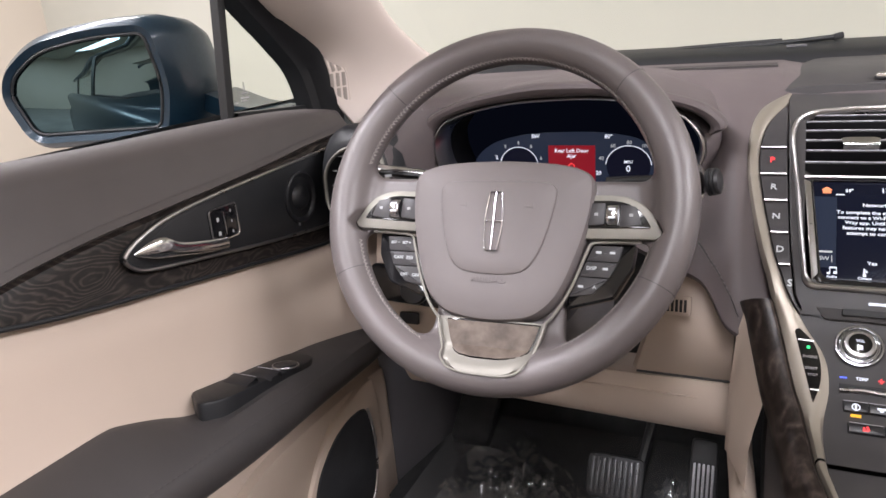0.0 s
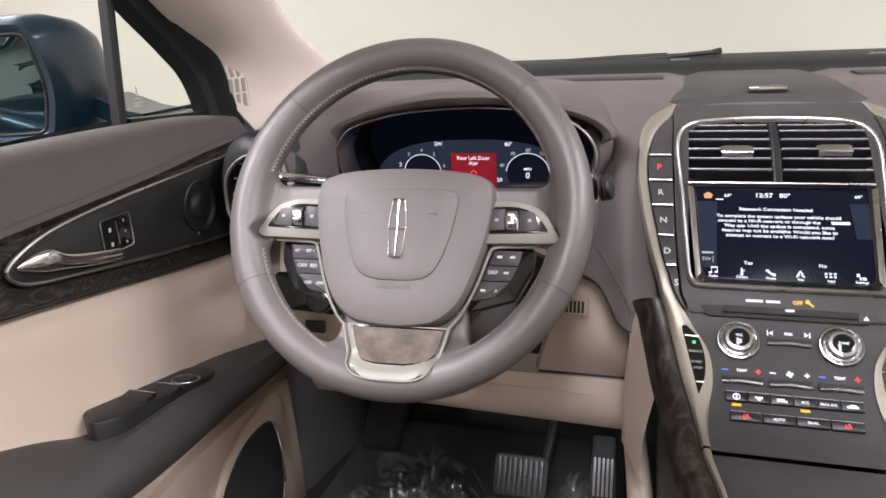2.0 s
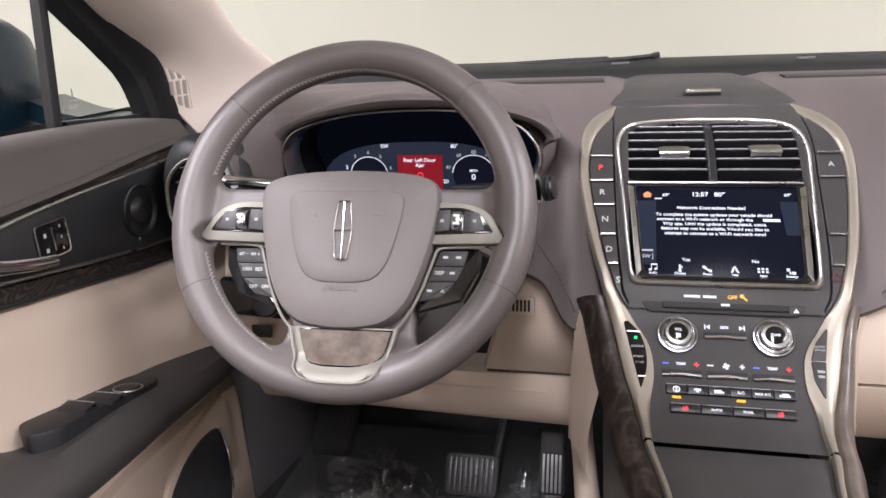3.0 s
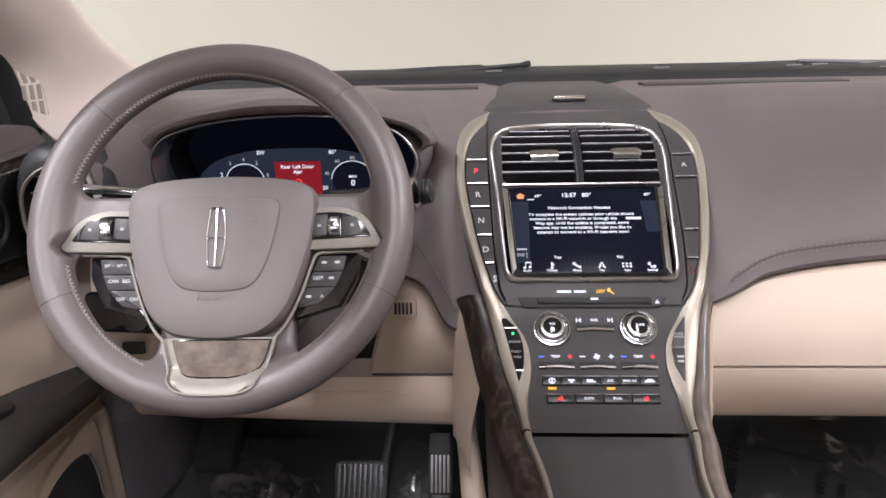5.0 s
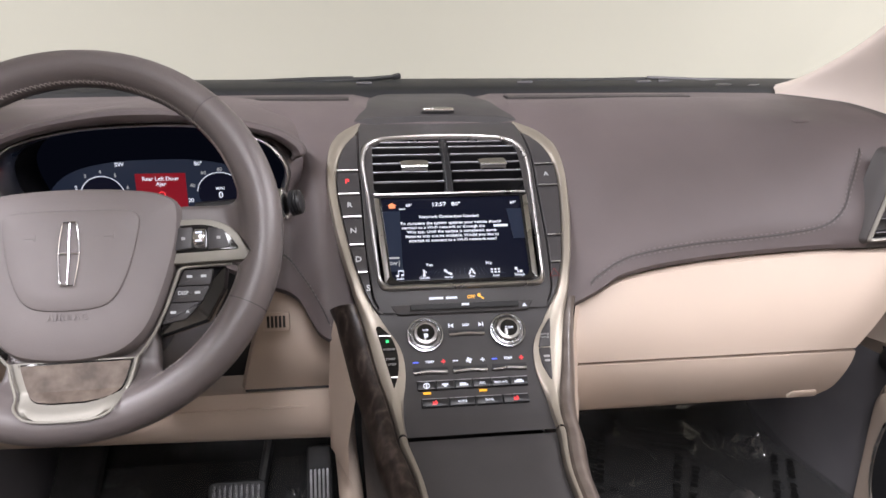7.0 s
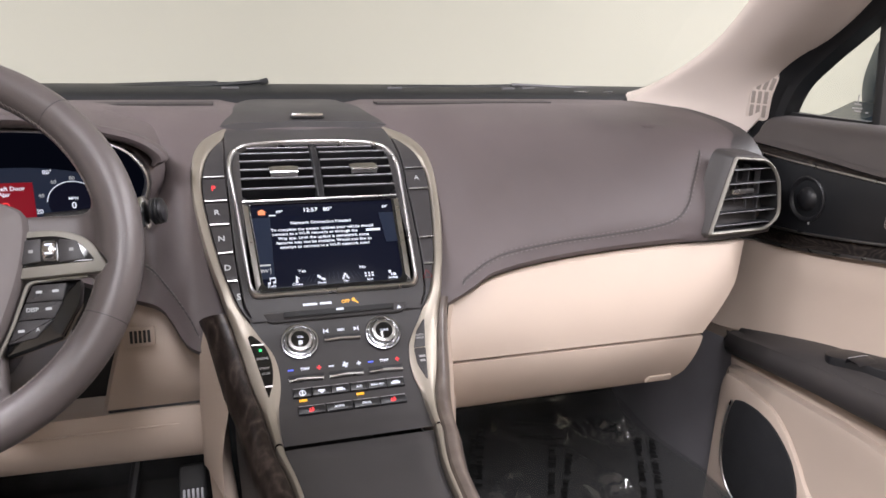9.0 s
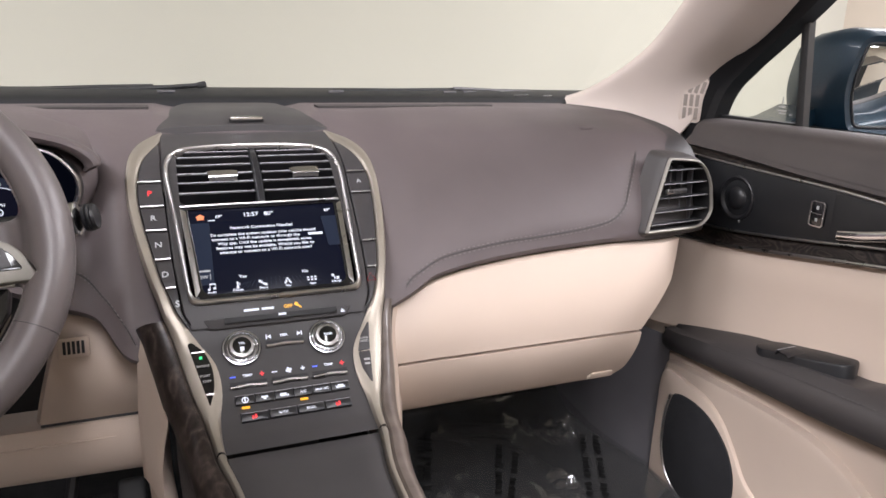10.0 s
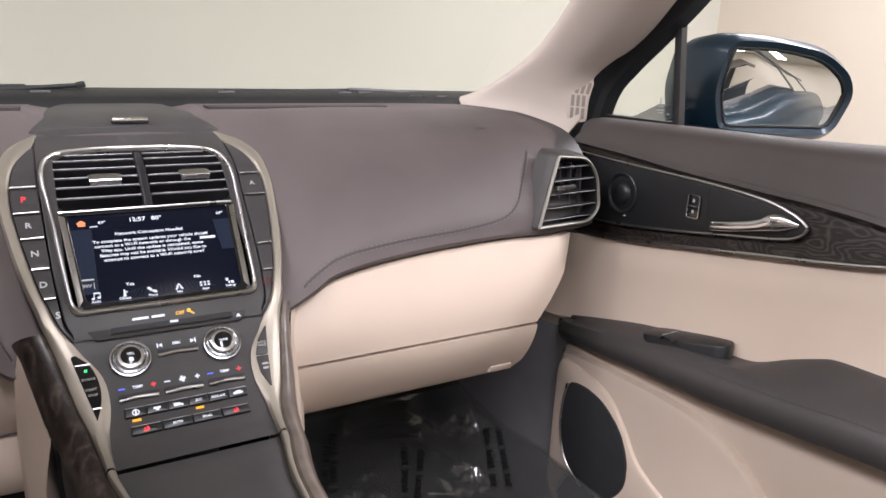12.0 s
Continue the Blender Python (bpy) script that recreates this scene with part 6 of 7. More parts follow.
    for a, b in switches:
        rows = [[on_arm(a - 0.017 + 0.034 * k / 6, b + dy, h - (0.001 if k in (0, 6) else 0)) for k in range(7)] for dy, h in ((-0.011, -0.001), (-0.007, 0.0025), (0.002, 0.0045), (0.008, 0.006), (0.0095, 0.003), (0.010, -0.001))]
        key = part("window_switch", grid(rows), BLACK, pod_)
        part("switch_edge", tube([on_arm(a - 0.016 + 0.032 * k / 4, b + 0.0082, 0.0060) for k in range(5)], 0.0006, 5), LOUVER, pod_)
    # lower panel, bulge and loudspeaker
    part("lower_panel", door_skin(s, [(flat(0.69), shift(ARM_LOW, 0.002)), (flat(0.672), shift(ARM_LOW, -0.012)), (flat(0.668), flat(0.69)), (flat(0.672), flat(0.55)), (flat(0.678), flat(0.40))], -1.1, 0.0), BEIGE, d, "beige lower door panel")
    bulge = spline([(0.000, 0.40), (-0.004, 0.60), (-0.010, 0.685), (-0.030, 0.698), (-0.10, 0.704), (-0.18, 0.708), (-0.25, 0.710), (-0.31, 0.706), (-0.36, 0.690), (-0.40, 0.668), (-0.44, 0.632), (-0.475, 0.58), (-0.50, 0.50), (-0.51, 0.40)], 5)
    part("pocket_bulge", plate(bulge, lambda a, b, h: Vector((s * (0.672 - h), a, b)), 0.018, 0.010), BEIGE, d, "rounded beige pocket front")
    around = spline([(-0.006, 0.40), (-0.010, 0.60), (-0.016, 0.676), (-0.043, 0.688), (-0.080, 0.683), (-0.123, 0.676), (-0.158, 0.655), (-0.188, 0.622), (-0.214, 0.588), (-0.25, 0.566), (-0.29, 0.55), (-0.33, 0.52), (-0.35, 0.46), (-0.355, 0.40)], 5)
    spk = spline([(-0.050, 0.648), (-0.0415, 0.615), (-0.0385, 0.573), (-0.046, 0.530), (-0.068, 0.498), (-0.115, 0.478), (-0.165, 0.490), (-0.197, 0.530), (-0.200, 0.575), (-0.186, 0.611), (-0.1663, 0.633), (-0.1363, 0.652), (-0.105, 0.660), (-0.0772, 0.660), (-0.060, 0.656)], 5, closed=True)
    if s < 0:
        spk, around = [[(a - 0.040, b + 0.015) for a, b in o] for o in (spk, around)]
    part("speaker_surround", plate(around, lambda a, b, h: Vector((s * (0.6545 - h), a, b)), 0.0075, 0.006), BEIGE, d, "raised beige loudspeaker surround")
    grille = part("speaker_grille", plate(spk, lambda a, b, h: Vector((s * (0.650 - h), a, b)), 0.006, 0.003), FABRIC_BLACK, d, "black cloth loudspeaker grille")
    rim_line = [(s * 0.6455, a, b) for a, b in inset(spk, -0.003)]
    part("grille_edge", tube(rim_line[:30], 0.0022, 8), SATIN, grille, "bright edge strip")
    return d


door_left = door(-1, "driver's")
door_right = door(1, "passenger's")


# ---- windshield pillars and frames ----
# darker tone that paints the shade of the recessed demister slots
SLOT_SHADE = material("slot_shade_tone", (0.33, 0.285, 0.255), 0.8)
# driver's mirror: its dark teal reflection is put into the silver's colour
MIRROR_DARK_VIEW = material("mirror_silver_dark_reflection", (0.12, 0.19, 0.21), 0.01, 1.0)
def pillar(s):
    """The cloth-covered windshield pillar trim."""
    p_in = spline([(0.648, 0.395, 1.092), (0.660, 0.28, 1.123), (0.655, 0.12, 1.190), (0.635, 0.0, 1.268), (0.60, -0.12, 1.36), (0.56, -0.26, 1.45)], 6)
    p_out = spline([(0.70, 0.10, 1.05), (0.725, 0.075, 1.10), (0.732, 0.045, 1.165), (0.728, -0.05, 1.225), (0.71, -0.13, 1.282), (0.67, -0.30, 1.42)], 6)
    t = thing("pillar_trim", "light cloth windshield pillar trim with air slots", "pillar trim", group="windshield pillars")
    rows = []
    for a, b in zip(p_in, p_out):
        if s < 0:
            b = b + np.array((0, -0.018, 0))
        mid = (a + b) / 2 + np.array((-0.008, -0.017, 0.0))
        rows.append([mir(s, q) for q in spline([a + np.array((0.012, 0.03, 0.008)), a, mid, b, b + np.array((0.02, 0.01, 0.0))], 5)])
    part("cover", grid(rows), CREAM, t)
    # slotted demister outlet
    at = np.array((s * 0.719, 0.074 if s > 0 else 0.058, 1.122))
    i, j = min(((i, j) for i in range(1, len(rows) - 1) for j in range(1, len(rows[0]) - 1)), key=lambda q: np.linalg.norm(np.array(rows[q[0]][q[1]]) - at))
    out = np.cross(np.array(rows[i + 1][j]) - rows[i - 1][j], np.array(rows[i][j + 1]) - rows[i][j - 1])
    out = out / np.linalg.norm(out) * (1 if out[1] < 0 else -1)
    right, up = np.array((0.78, -0.62 * s, 0.0)), np.array((0.10 * s, -0.10, 1))
    m = facing(tuple(rows[i][j] + out * 0.0008), tuple(right - out * right.dot(out)), tuple(up - out * up.dot(out)))
    line = fillet([(s * -0.017, -0.036), (s * 0.016, -0.037), (s * 0.017, 0.004), (s * 0.025, 0.040), (s * -0.003, 0.038), (s * -0.015, 0.006)], 0.008)
    grill = part("demister_plate", plate(line, m @ Matrix.Translation((0, 0, -0.0030)), 0.004, 0.0015), CREAM, t, "light slotted demister outlet")
    part("surround", tube([m @ Vector((a, b, 0.0003)) for a, b in inset(line, -0.0005)], 0.0011, 6, closed=True), CREAM, grill, "embossed surround")
    for r in range(3):
        for c in range(3):
            u = -0.0225 + 0.0225 * r
            x = -0.0095 + 0.0095 * c + 0.0105 * (max(0, u) / 0.03) ** 1.3
            part("slot", plate(fillet([(-0.0030, -0.0100), (0.0030, -0.0100), (0.0030, 0.0100), (-0.0030, 0.0100)], 0.0012, 3), m @ Matrix.Translation((s * x, u, 0.0007)) @ Matrix.Rotation(-0.30 * s * max(0, u) / 0.03, 4, "Z"), 0.0006, 0.0002), SLOT_SHADE, grill)
    return t


pillar(-1)
pillar(1)


def window_frame(s):
    fr = thing("window_frame", "black front side window frame with an upright bar", "window frame", group="side window frames")
    back = 0.024 if s < 0 else 0.0
    path = spline([(0.745, 0.090, 1.06), (0.747, 0.062, 1.150), (0.747, 0.02, 1.195), (0.742, -0.045, 1.243), (0.73, -0.125, 1.300), (0.69, -0.30, 1.43)], 8)
    rows = []
    for p in path:
        rows.append([mir(s, (p[0] + dx, p[1] + dy - back, p[2] + dz)) for dx, dy, dz in ((-0.018, 0.010, 0.012), (-0.020, 0.0, 0.0), (-0.012, -0.010, -0.008), (0.0, -0.014, -0.012), (0.006, -0.024, -0.018), (0.030, -0.028, -0.022), (0.03, 0.02, 0.02))])
    part("frame_bar", grid(rows, close_v=True), FRAME, fr)
    rows = [[mir(s, (x + dx, y + dy - back, z)) for dx, dy in ((-0.006, -0.0065), (-0.008, 0.0), (-0.006, 0.0065), (0.006, 0.0065), (0.006, -0.0065))] for x, y, z in ((0.770, -0.1135, 1.08), (0.768, -0.088, 1.33))]
    part("upright_bar", grid(rows, close_v=True), FRAME, fr, "black upright divider")
    rows = [[mir(s, (0.772 + dx, y, (1.094 if s > 0 else 1.082 + 0.07 * (0.05 - y)) + dz)) for dx, dz in ((-0.010, -0.02), (-0.010, 0.006), (0.010, 0.006), (0.010, -0.02))] for y in (0.05, -0.10 - back)]
    part("sill_bar", grid(rows, close_v=True), FRAME, fr)
    pane = part("quarter_pane", plate([(0.06, 1.08), (0.05, 1.17), (-0.03, 1.24), (-0.095, 1.30), (-0.10, 1.08)], lambda a, b, h: Vector((s * (0.776 + h - 0.06 * max(0, b - 1.2)), a - back, b)), 0.004, 0.001), WINDOW, fr, "clear quarter glass")
    pane.visible_shadow = False
    # maker's mark: a few small bars
    for k, (dy, dz, w) in enumerate(((0.0, 0.018, 0.002), (0.0, 0.010, 0.012), (0.0, 0.004, 0.018), (0.002, 0.0, 0.012), (0.018, -0.001, 0.005))):
        part("glass_mark", block(facing((s * 0.7745, -0.066 - dy - back, 1.112 + dz), (0, 1, 0), (0, 0, 1)), w, 0.0022 if k else 0.012, 0.0004, 0), PRINT, pane)
    return fr


window_frame(-1)
window_frame(1)


# ---- side mirrors ----
def side_mirror(s, origin, along, tall, silver):
    mi = thing("side_mirror", "dark blue painted side mirror outside the front window", "side mirror", group="side mirrors")
    u = Vector((along[0], along[1], 0)).normalized()
    m = facing(origin, u if s > 0 else -u, (0, 0, 1))
    if m.to_3x3() @ Vector((0, 0, 1)) @ Vector((0, -1, 0)) < 0:
        m = m @ Matrix.Rotation(math.pi, 4, "Y")
    sx = 1 if (m.to_3x3() @ Vector((1, 0, 0))).dot(u) > 0 else -1
    shape = fillet([(0.010, 0.070), (0.085, 0.069), (0.160, 0.054), (0.198, 0.022), (0.206, -0.004), (0.184, -0.061), (0.008, -0.064), (-0.005, -0.005)], [0.012, 0.05, 0.03, 0.015, 0.015, 0.016, 0.012, 0.05], 6)
    glass = [(sx * a, b * tall) for a, b in shape]
    e = Vector((s * 0.0, 0.165, 0))

    def ring(d, push, k=1.0, lift=0.0):
        c = Vector((sx * 0.10, 0.0, 0))
        return [m @ (c + (Vector((a, b, 0)) - c) * k + Vector((0, 0, lift))) + e * push for a, b in inset(glass, d)]

    part("housing", grid([ring(0.0, 0, 1, -0.004), ring(-0.003, 0, 1, 0.004), ring(-0.012, 0, 1, 0.008), ring(-0.022, 0.05, 1, 0), ring(-0.026, 0.25, 1, 0), ring(-0.022, 0.55, 0.97), ring(-0.015, 0.8, 0.88), ring(0, 0.95, 0.7), ring(0, 1.0, 0.4), ring(0, 1.0, 0.05)], close_v=True), PAINT, mi, "dark blue metallic housing")
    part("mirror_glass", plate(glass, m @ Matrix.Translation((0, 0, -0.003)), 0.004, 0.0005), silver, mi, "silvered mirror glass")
    part("glass_edge", tube([m @ Vector((a, b, 0.003)) for a, b in glass], 0.0022, 6, closed=True), FRAME, mi)
    rows = [[(s * (x + dx), y + dy, z + dz) for dx, dy, dz in ((0, -0.035, -0.012), (0, -0.03, 0.014), (0, 0.05, 0.014), (0, 0.05, -0.012))] for x, y, z in ((0.79, 0.0, 1.075), (0.86, 0.02, 1.082), (0.94, 0.045, 1.10))]
    part("foot", grid(rows, close_v=True, caps=True), PAINT, mi)
    return mi


side_mirror(1, (0.952, -0.040, 1.150), (0.82, -0.57), 1.0, MIRROR)
side_mirror(-1, (-0.955, -0.055, 1.138), (-0.86, -0.50), 1.0, MIRROR_DARK_VIEW)

# ---- footwells and shell ----
rows = []
for i in range(31):
    x = -0.72 + 1.44 * i / 30
    rows.append([(x, y, z) for y, z in spline([(-2.6, 0.48), (-0.9, 0.48), (0.1, 0.48), (0.26, 0.50), (0.42, 0.62), (0.55, 0.85), (0.5, 1.02)], 5)])
tagged(part("floor_carpet", grid(rows), CARPET), "black carpet on the floor and toe board", "carpet", kind="structure")
rows = [[(x, y, z) for y, z in ((0.215, 1.085), (0.225, 1.04), (0.24, 0.97), (0.24, 0.88))] for x in np.linspace(-0.72, 0.72, 9)]
tagged(part("bulkhead", grid(rows), RUBBER), "black sound-deadened bulkhead behind the dashboard", "bulkhead", kind="structure")
for s in (-1, 1):
    rows = []
    for i in range(14):
        y = -0.035 + 0.46 * i / 13
        rows.append([(s * (0.662 - 0.035 * min(1, i / 5)), y + 0.03 * (1 - zz), z) for z, zz in ((0.735, 0), (0.72, 0.2), (0.66, 0.5), (0.58, 0.8), (0.47, 1))])
    tagged(part("kick_panel", grid(rows), KICK), "dark grey plastic kick panel beside the footwell", "kick panel", group="kick panels", kind="structure")
# unseen roof: short header and rails, left open so the ceiling lamps reach inside
roof = []
for y in (-0.30, -0.35, -0.40):
    roof.append([(x, y, 1.50 - 0.05 * ((x / 0.6) ** 2) + 0.05 * ease((-0.30 - y) / 0.4)) for x in (-0.58, -0.45, -0.3, 0, 0.3, 0.45, 0.58)])
roof += [[(x, y, z + 0.02) for x, y, z in r] for r in roof[::-1]]
tagged(part("roof_header", grid(roof, close_u=True), HEADLINER), "light cloth headliner behind the windshield", "headliner", kind="structure")
for s in (-1, 1):
    rail = [[(s * x, y, z) for x, z in ((0.50, 1.50), (0.62, 1.455), (0.68, 1.41), (0.70, 1.43), (0.62, 1.52))] for y in (-0.30, -0.9, -1.6, -2.6)]
    tagged(part("roof_rail", grid(rail, close_v=True, caps=True), HEADLINER), "light cloth side rail of the unseen roof, left open for light", "headliner", kind="structure")
    # outer skin and rear side windows, as the mirrors show them
    body = thing("painted_flank", "dark blue painted outer flank with bright window strip", "body panel", group="flanks")
    rows = []
    for i in range(30):
        y = 0.55 - 3.35 * i / 29
        rows.append([(s * x, y, z) for x, z in spline([(0.815, 1.095), (0.90, 1.06), (0.945, 0.98), (0.955, 0.80), (0.94, 0.55), (0.90, 0.36)], 4)])
    part("flank", grid(rows), PAINT, body)
    for y0, y1 in ((-1.05, -1.15), (-1.95, -2.08)):
        rows = [[(s * (x + dx), y, z) for dx, y in ((0, y0), (0.012, y0), (0.012, y1), (0, y1))] for x, z in ((0.80, 1.09), (0.71, 1.44))]
        part("window_post", grid(rows, close_v=True), FRAME, body)
    part("roof_edge", tube([(s * 0.70, y, 1.455 - 0.03 * max(0, -1.2 - y)) for y in np.linspace(-0.28, -2.7, 14)], 0.03, 10), PAINT, body)
    part("bright_strip", tube([(s * 0.815, y, 1.080) for y in np.linspace(-0.12, -2.5, 8)], 0.006, 8), SATIN, body)
    for y0, y1 in ((-1.17, -1.93),):
        bm = grid([[(s * 0.806, y0, 1.095), (s * 0.806, y1, 1.095)], [(s * 0.712, y0, 1.43), (s * 0.712, y1, 1.43)]])
        g = part("rear_window", bm, WINDOW, body)
        g.visible_shadow = False

# ---- end vents of the dash ----
def end_vent(s, slim=0.0):
    v = thing("air_vent", "black dash end vent with a satin chrome frame", "air vent", group="dash air vents")
    m = facing((s * 0.516, -0.098, 1.0), (1, 0.12 * s, 0), (0, 0.04, 1))
    wide = 0.80 * slim  # the driver's vent sits further out
    line = fillet([(s * (0.033 + slim), 0.055), (s * (0.098 + wide), 0.049), (s * (0.122 + 1.3 * wide), 0.020), (s * (0.130 + wide), -0.034), (s * (0.106 + wide), -0.053), (s * (slim - 0.002), -0.052)], [0.006, 0.02, 0.025, 0.02, 0.015, 0.004], 5)
    inn = inset(line, 0.0040)
    part("frame", band(line, inn, m, 0.005, 0.0015, 0.001), WHEEL_TRIM, v, "satin metal frame")
    def flare(d):
        if not slim:
            return inset(line, -d * 0.4)
        return [(a + s * d * ease((s * a - 0.07) / 0.05) + (0 if s * a > 0.07 else -s * 0.12 * d), b + d * 1.1 * ease((b + 0.02) / 0.07)) for a, b in line]

    part("housing", grid([[m @ Vector((a, b, z)) for a, b in o] for o, z in ((inset(line, 0.002), 0.001), (inset(line, -0.001), 0.001), (flare(0.0075), -0.002), (flare(0.015), -0.012), (flare(0.020), -0.02 if slim else -0.03), (flare(0.022), -0.032))], close_v=True), FRAME if slim else PAD_DARK, v)
    if slim:  # leather running back from the vent to the cluster
        rows = []
        for b in np.linspace(0.085, -0.052, 12):
            a = slim - 0.002 + 0.035 * (b + 0.052) / 0.107
            far = 0.055 * ease((b - 0.045) / 0.04)
            rows.append([m @ Vector((s * (a - 0.0035 + (0.052 - a) * f), b, z - far)) for f, z in ((0.0, -0.001), (0.12, -0.0015), (0.25, -0.008), (0.5, -0.03), (0.8, -0.06), (1.0, -0.10), (1.0, -0.14))])
        part("cheek", grid(rows), PAD, v, "taupe leather beside the vent")
    part("cavity", grid([[m @ Vector((a, b, z)) for a, b in o] for o, z in ((inn, 0.002), (inset(line, 0.008), -0.03), (inset(line, 0.03), -0.032))], close_v=True), RUBBER, v)
    bm = bmesh.new()
    bm.faces.new([bm.verts.new(m @ Vector((a, b, -0.031))) for a, b in inset(line, 0.02)])
    part("cavity_back", bm, RUBBER, v)
    for b, a0, a1 in ((0.036, 0.034, 0.105), (0.0165, 0.029, 0.115), (-0.0035, 0.022, 0.120), (-0.0235, 0.016, 0.121), (-0.041, 0.010, 0.112)):
        a0 += slim
        a1 += wide
        rows = [[m @ Vector((s * a, b + db, h)) for db, h in ((0.0012, -0.002), (0.0, 0.0012), (-0.0016, -0.001), (-0.003, -0.014), (0.0, -0.014))] for a in (a0, (a0 + a1) / 2, a1)]
        part("louver", grid(rows, close_v=True, caps=True), BLACK, v)
        part("louver_edge", tube([m @ Vector((s * a, b, 0.0012)) for a in (a0 + 0.001, (a0 + a1) / 2, a1 - 0.001)], 0.0008, 5), KICK, v)
    for i in range(4 if not slim else 2):
        part("vane", block(m @ Matrix.Translation((s * (0.036 + slim + 0.022 * i), -0.003, -0.020)), 0.002, 0.085, 0.010, 0), KICK, v)
    part("vent_tab", block(m @ Matrix.Translation((s * (0.050 + slim), 0.0065, 0.004)), 0.040, 0.0065, 0.006, 0.002), SATIN, v, "bright slider")
    return v


end_vent(1)
end_vent(-1, 0.034)

# ---- windshield, cowl, wipers ----
wind = thing("windshield", "clear windshield with a black lower band", "windshield")
rows = []
for u in np.linspace(0, 1, 12):
    y, z, w = 0.43 - 0.70 * u, 1.090 + 0.385 * u, 0.74 - 0.12 * u
    rows.append([(w * t, y - 0.10 * abs(t) ** 3, z) for t in np.linspace(-1, 1, 15)])
pane = part("pane", grid(rows), WINDOW, wind, "clear glass")
pane.visible_shadow = False
cowl = thing("cowl", "black plastic cowl behind the windshield base", "cowl")
rows = [[(x, y - 0.06 * (abs(x) / 0.75) ** 3, z) for y, z in ((0.392, 1.088), (0.402, 1.101), (0.42, 1.109), (0.50, 1.1175), (0.60, 1.112), (0.75, 1.05))] for x in np.linspace(-0.78, 0.78, 25)]
part("cowl_panel", grid(rows), FRAME, cowl)
for x, y in ((0.43, 0.44), (0.475, 0.445), (0.56, 0.45), (-0.10, 0.44), (0.20, 0.445)):
    part("cowl_clip", block(pose(x, y, 1.1135, 0, 0, 12), 0.03, 0.006, 0.004, 0.001), KICK, cowl)
wiper = thing("wiper", "black windshield wiper resting above the cowl", "wiper", group="wipers")
pts = spline([(-0.46, 0.47, 1.102), (-0.30, 0.475, 1.108), (-0.15, 0.48, 1.1145), (-0.045, 0.485, 1.1215)], 6)
part("blade", tube(pts, [0.004 + 0.003 * math.sin(math.pi * min(1, k / 18 * 1.2)) for k in range(19)], 8), RUBBER, wiper)
part("tip", block(pose(-0.038, 0.486, 1.1225, 0, -12, 0), 0.016, 0.008, 0.011, 0.003), RUBBER, wiper)
part("arm", tube([(-0.46, 0.49, 1.108), (-0.20, 0.50, 1.117), (-0.12, 0.495, 1.119)], 0.004, 8), RUBBER, wiper)
wiper = thing("wiper", "black windshield wiper lying on the cowl", "wiper", group="wipers")
part("blade", tube([(0.20, 0.47, 1.112), (0.45, 0.475, 1.1155), (0.68, 0.47, 1.112)], 0.0045, 8), RUBBER, wiper)
part("arm", tube([(0.45, 0.47, 1.119), (0.52, 0.465, 1.1165), (0.62, 0.45, 1.113)], 0.0035, 8), KICK, wiper)
for x, w in ((0.55, 0.03), (0.60, 0.02), (0.665, 0.012)):
    part("glass_mark", block(facing((x, 0.405 - 0.10 * (x / 0.72) ** 3, 1.112), (1, 0, 0), (0, -0.88, 0.48)), w, 0.006, 0.0004, 0), PRINT, wind)

# ---- pedals ----
PEDAL = material("polished_pedal_rubber", (0.035, 0.035, 0.037), 0.28, spots=0.2, spots_scale=80)
brake = thing("brake_pedal", "black ribbed rubber brake pedal on its arm", "pedal")
m = facing((-0.313, 0.060, 0.520), (1, 0, 0), (0, 0.55, 0.83))
part("pad", plate(fillet([(-0.042, -0.034), (0.040, -0.034), (0.042, 0.030), (-0.044, 0.030)], 0.012), m, 0.010, 0.004), RUBBER, brake)
for k in range(9):
    part("rib", block(m @ Matrix.Translation((-0.034 + 0.0082 * k, -0.002, 0.0105)), 0.0044, 0.052, 0.006, 0.0018), PEDAL, brake)
part("arm", tube([m @ Vector((0.034, 0.02, -0.006)), (-0.262, 0.12, 0.62), (-0.255, 0.20, 0.74)], 0.008, 8), RUBBER, brake)
RIB = material("worn_pedal_metal", (0.30, 0.30, 0.31), 0.42, 0.8, spots=0.3, spots_scale=60)
gas = thing("accelerator_pedal", "black accelerator pedal with bright ribs", "pedal")
m = facing((-0.190, 0.060, 0.552), (1, 0, 0), (0, 0.45, 0.89))
part("pad", plate(fillet([(-0.020, -0.046), (0.020, -0.046), (0.018, 0.048), (-0.018, 0.048)], 0.008), m, 0.010, 0.004), RUBBER, gas)
for k in range(5):
    part("rib", block(m @ Matrix.Translation((-0.0124 + 0.0062 * k, -0.014, 0.0105)), 0.0036, 0.056, 0.003, 0.0014), RIB, gas)
part("hinge", block(m @ Matrix.Translation((0, -0.052, -0.01)), 0.03, 0.02, 0.03, 0.004), BLACK, gas)
rest = thing("foot_rest", "black carpeted dead pedal beside the kick panel", "foot rest")
part("pad", plate(fillet([(-0.035, -0.10), (0.035, -0.10), (0.035, 0.10), (-0.035, 0.10)], 0.01), facing((-0.575, 0.20, 0.545), (1, 0, 0), (0, 0.8, 0.6)), 0.02, 0.006), CARPET, rest)

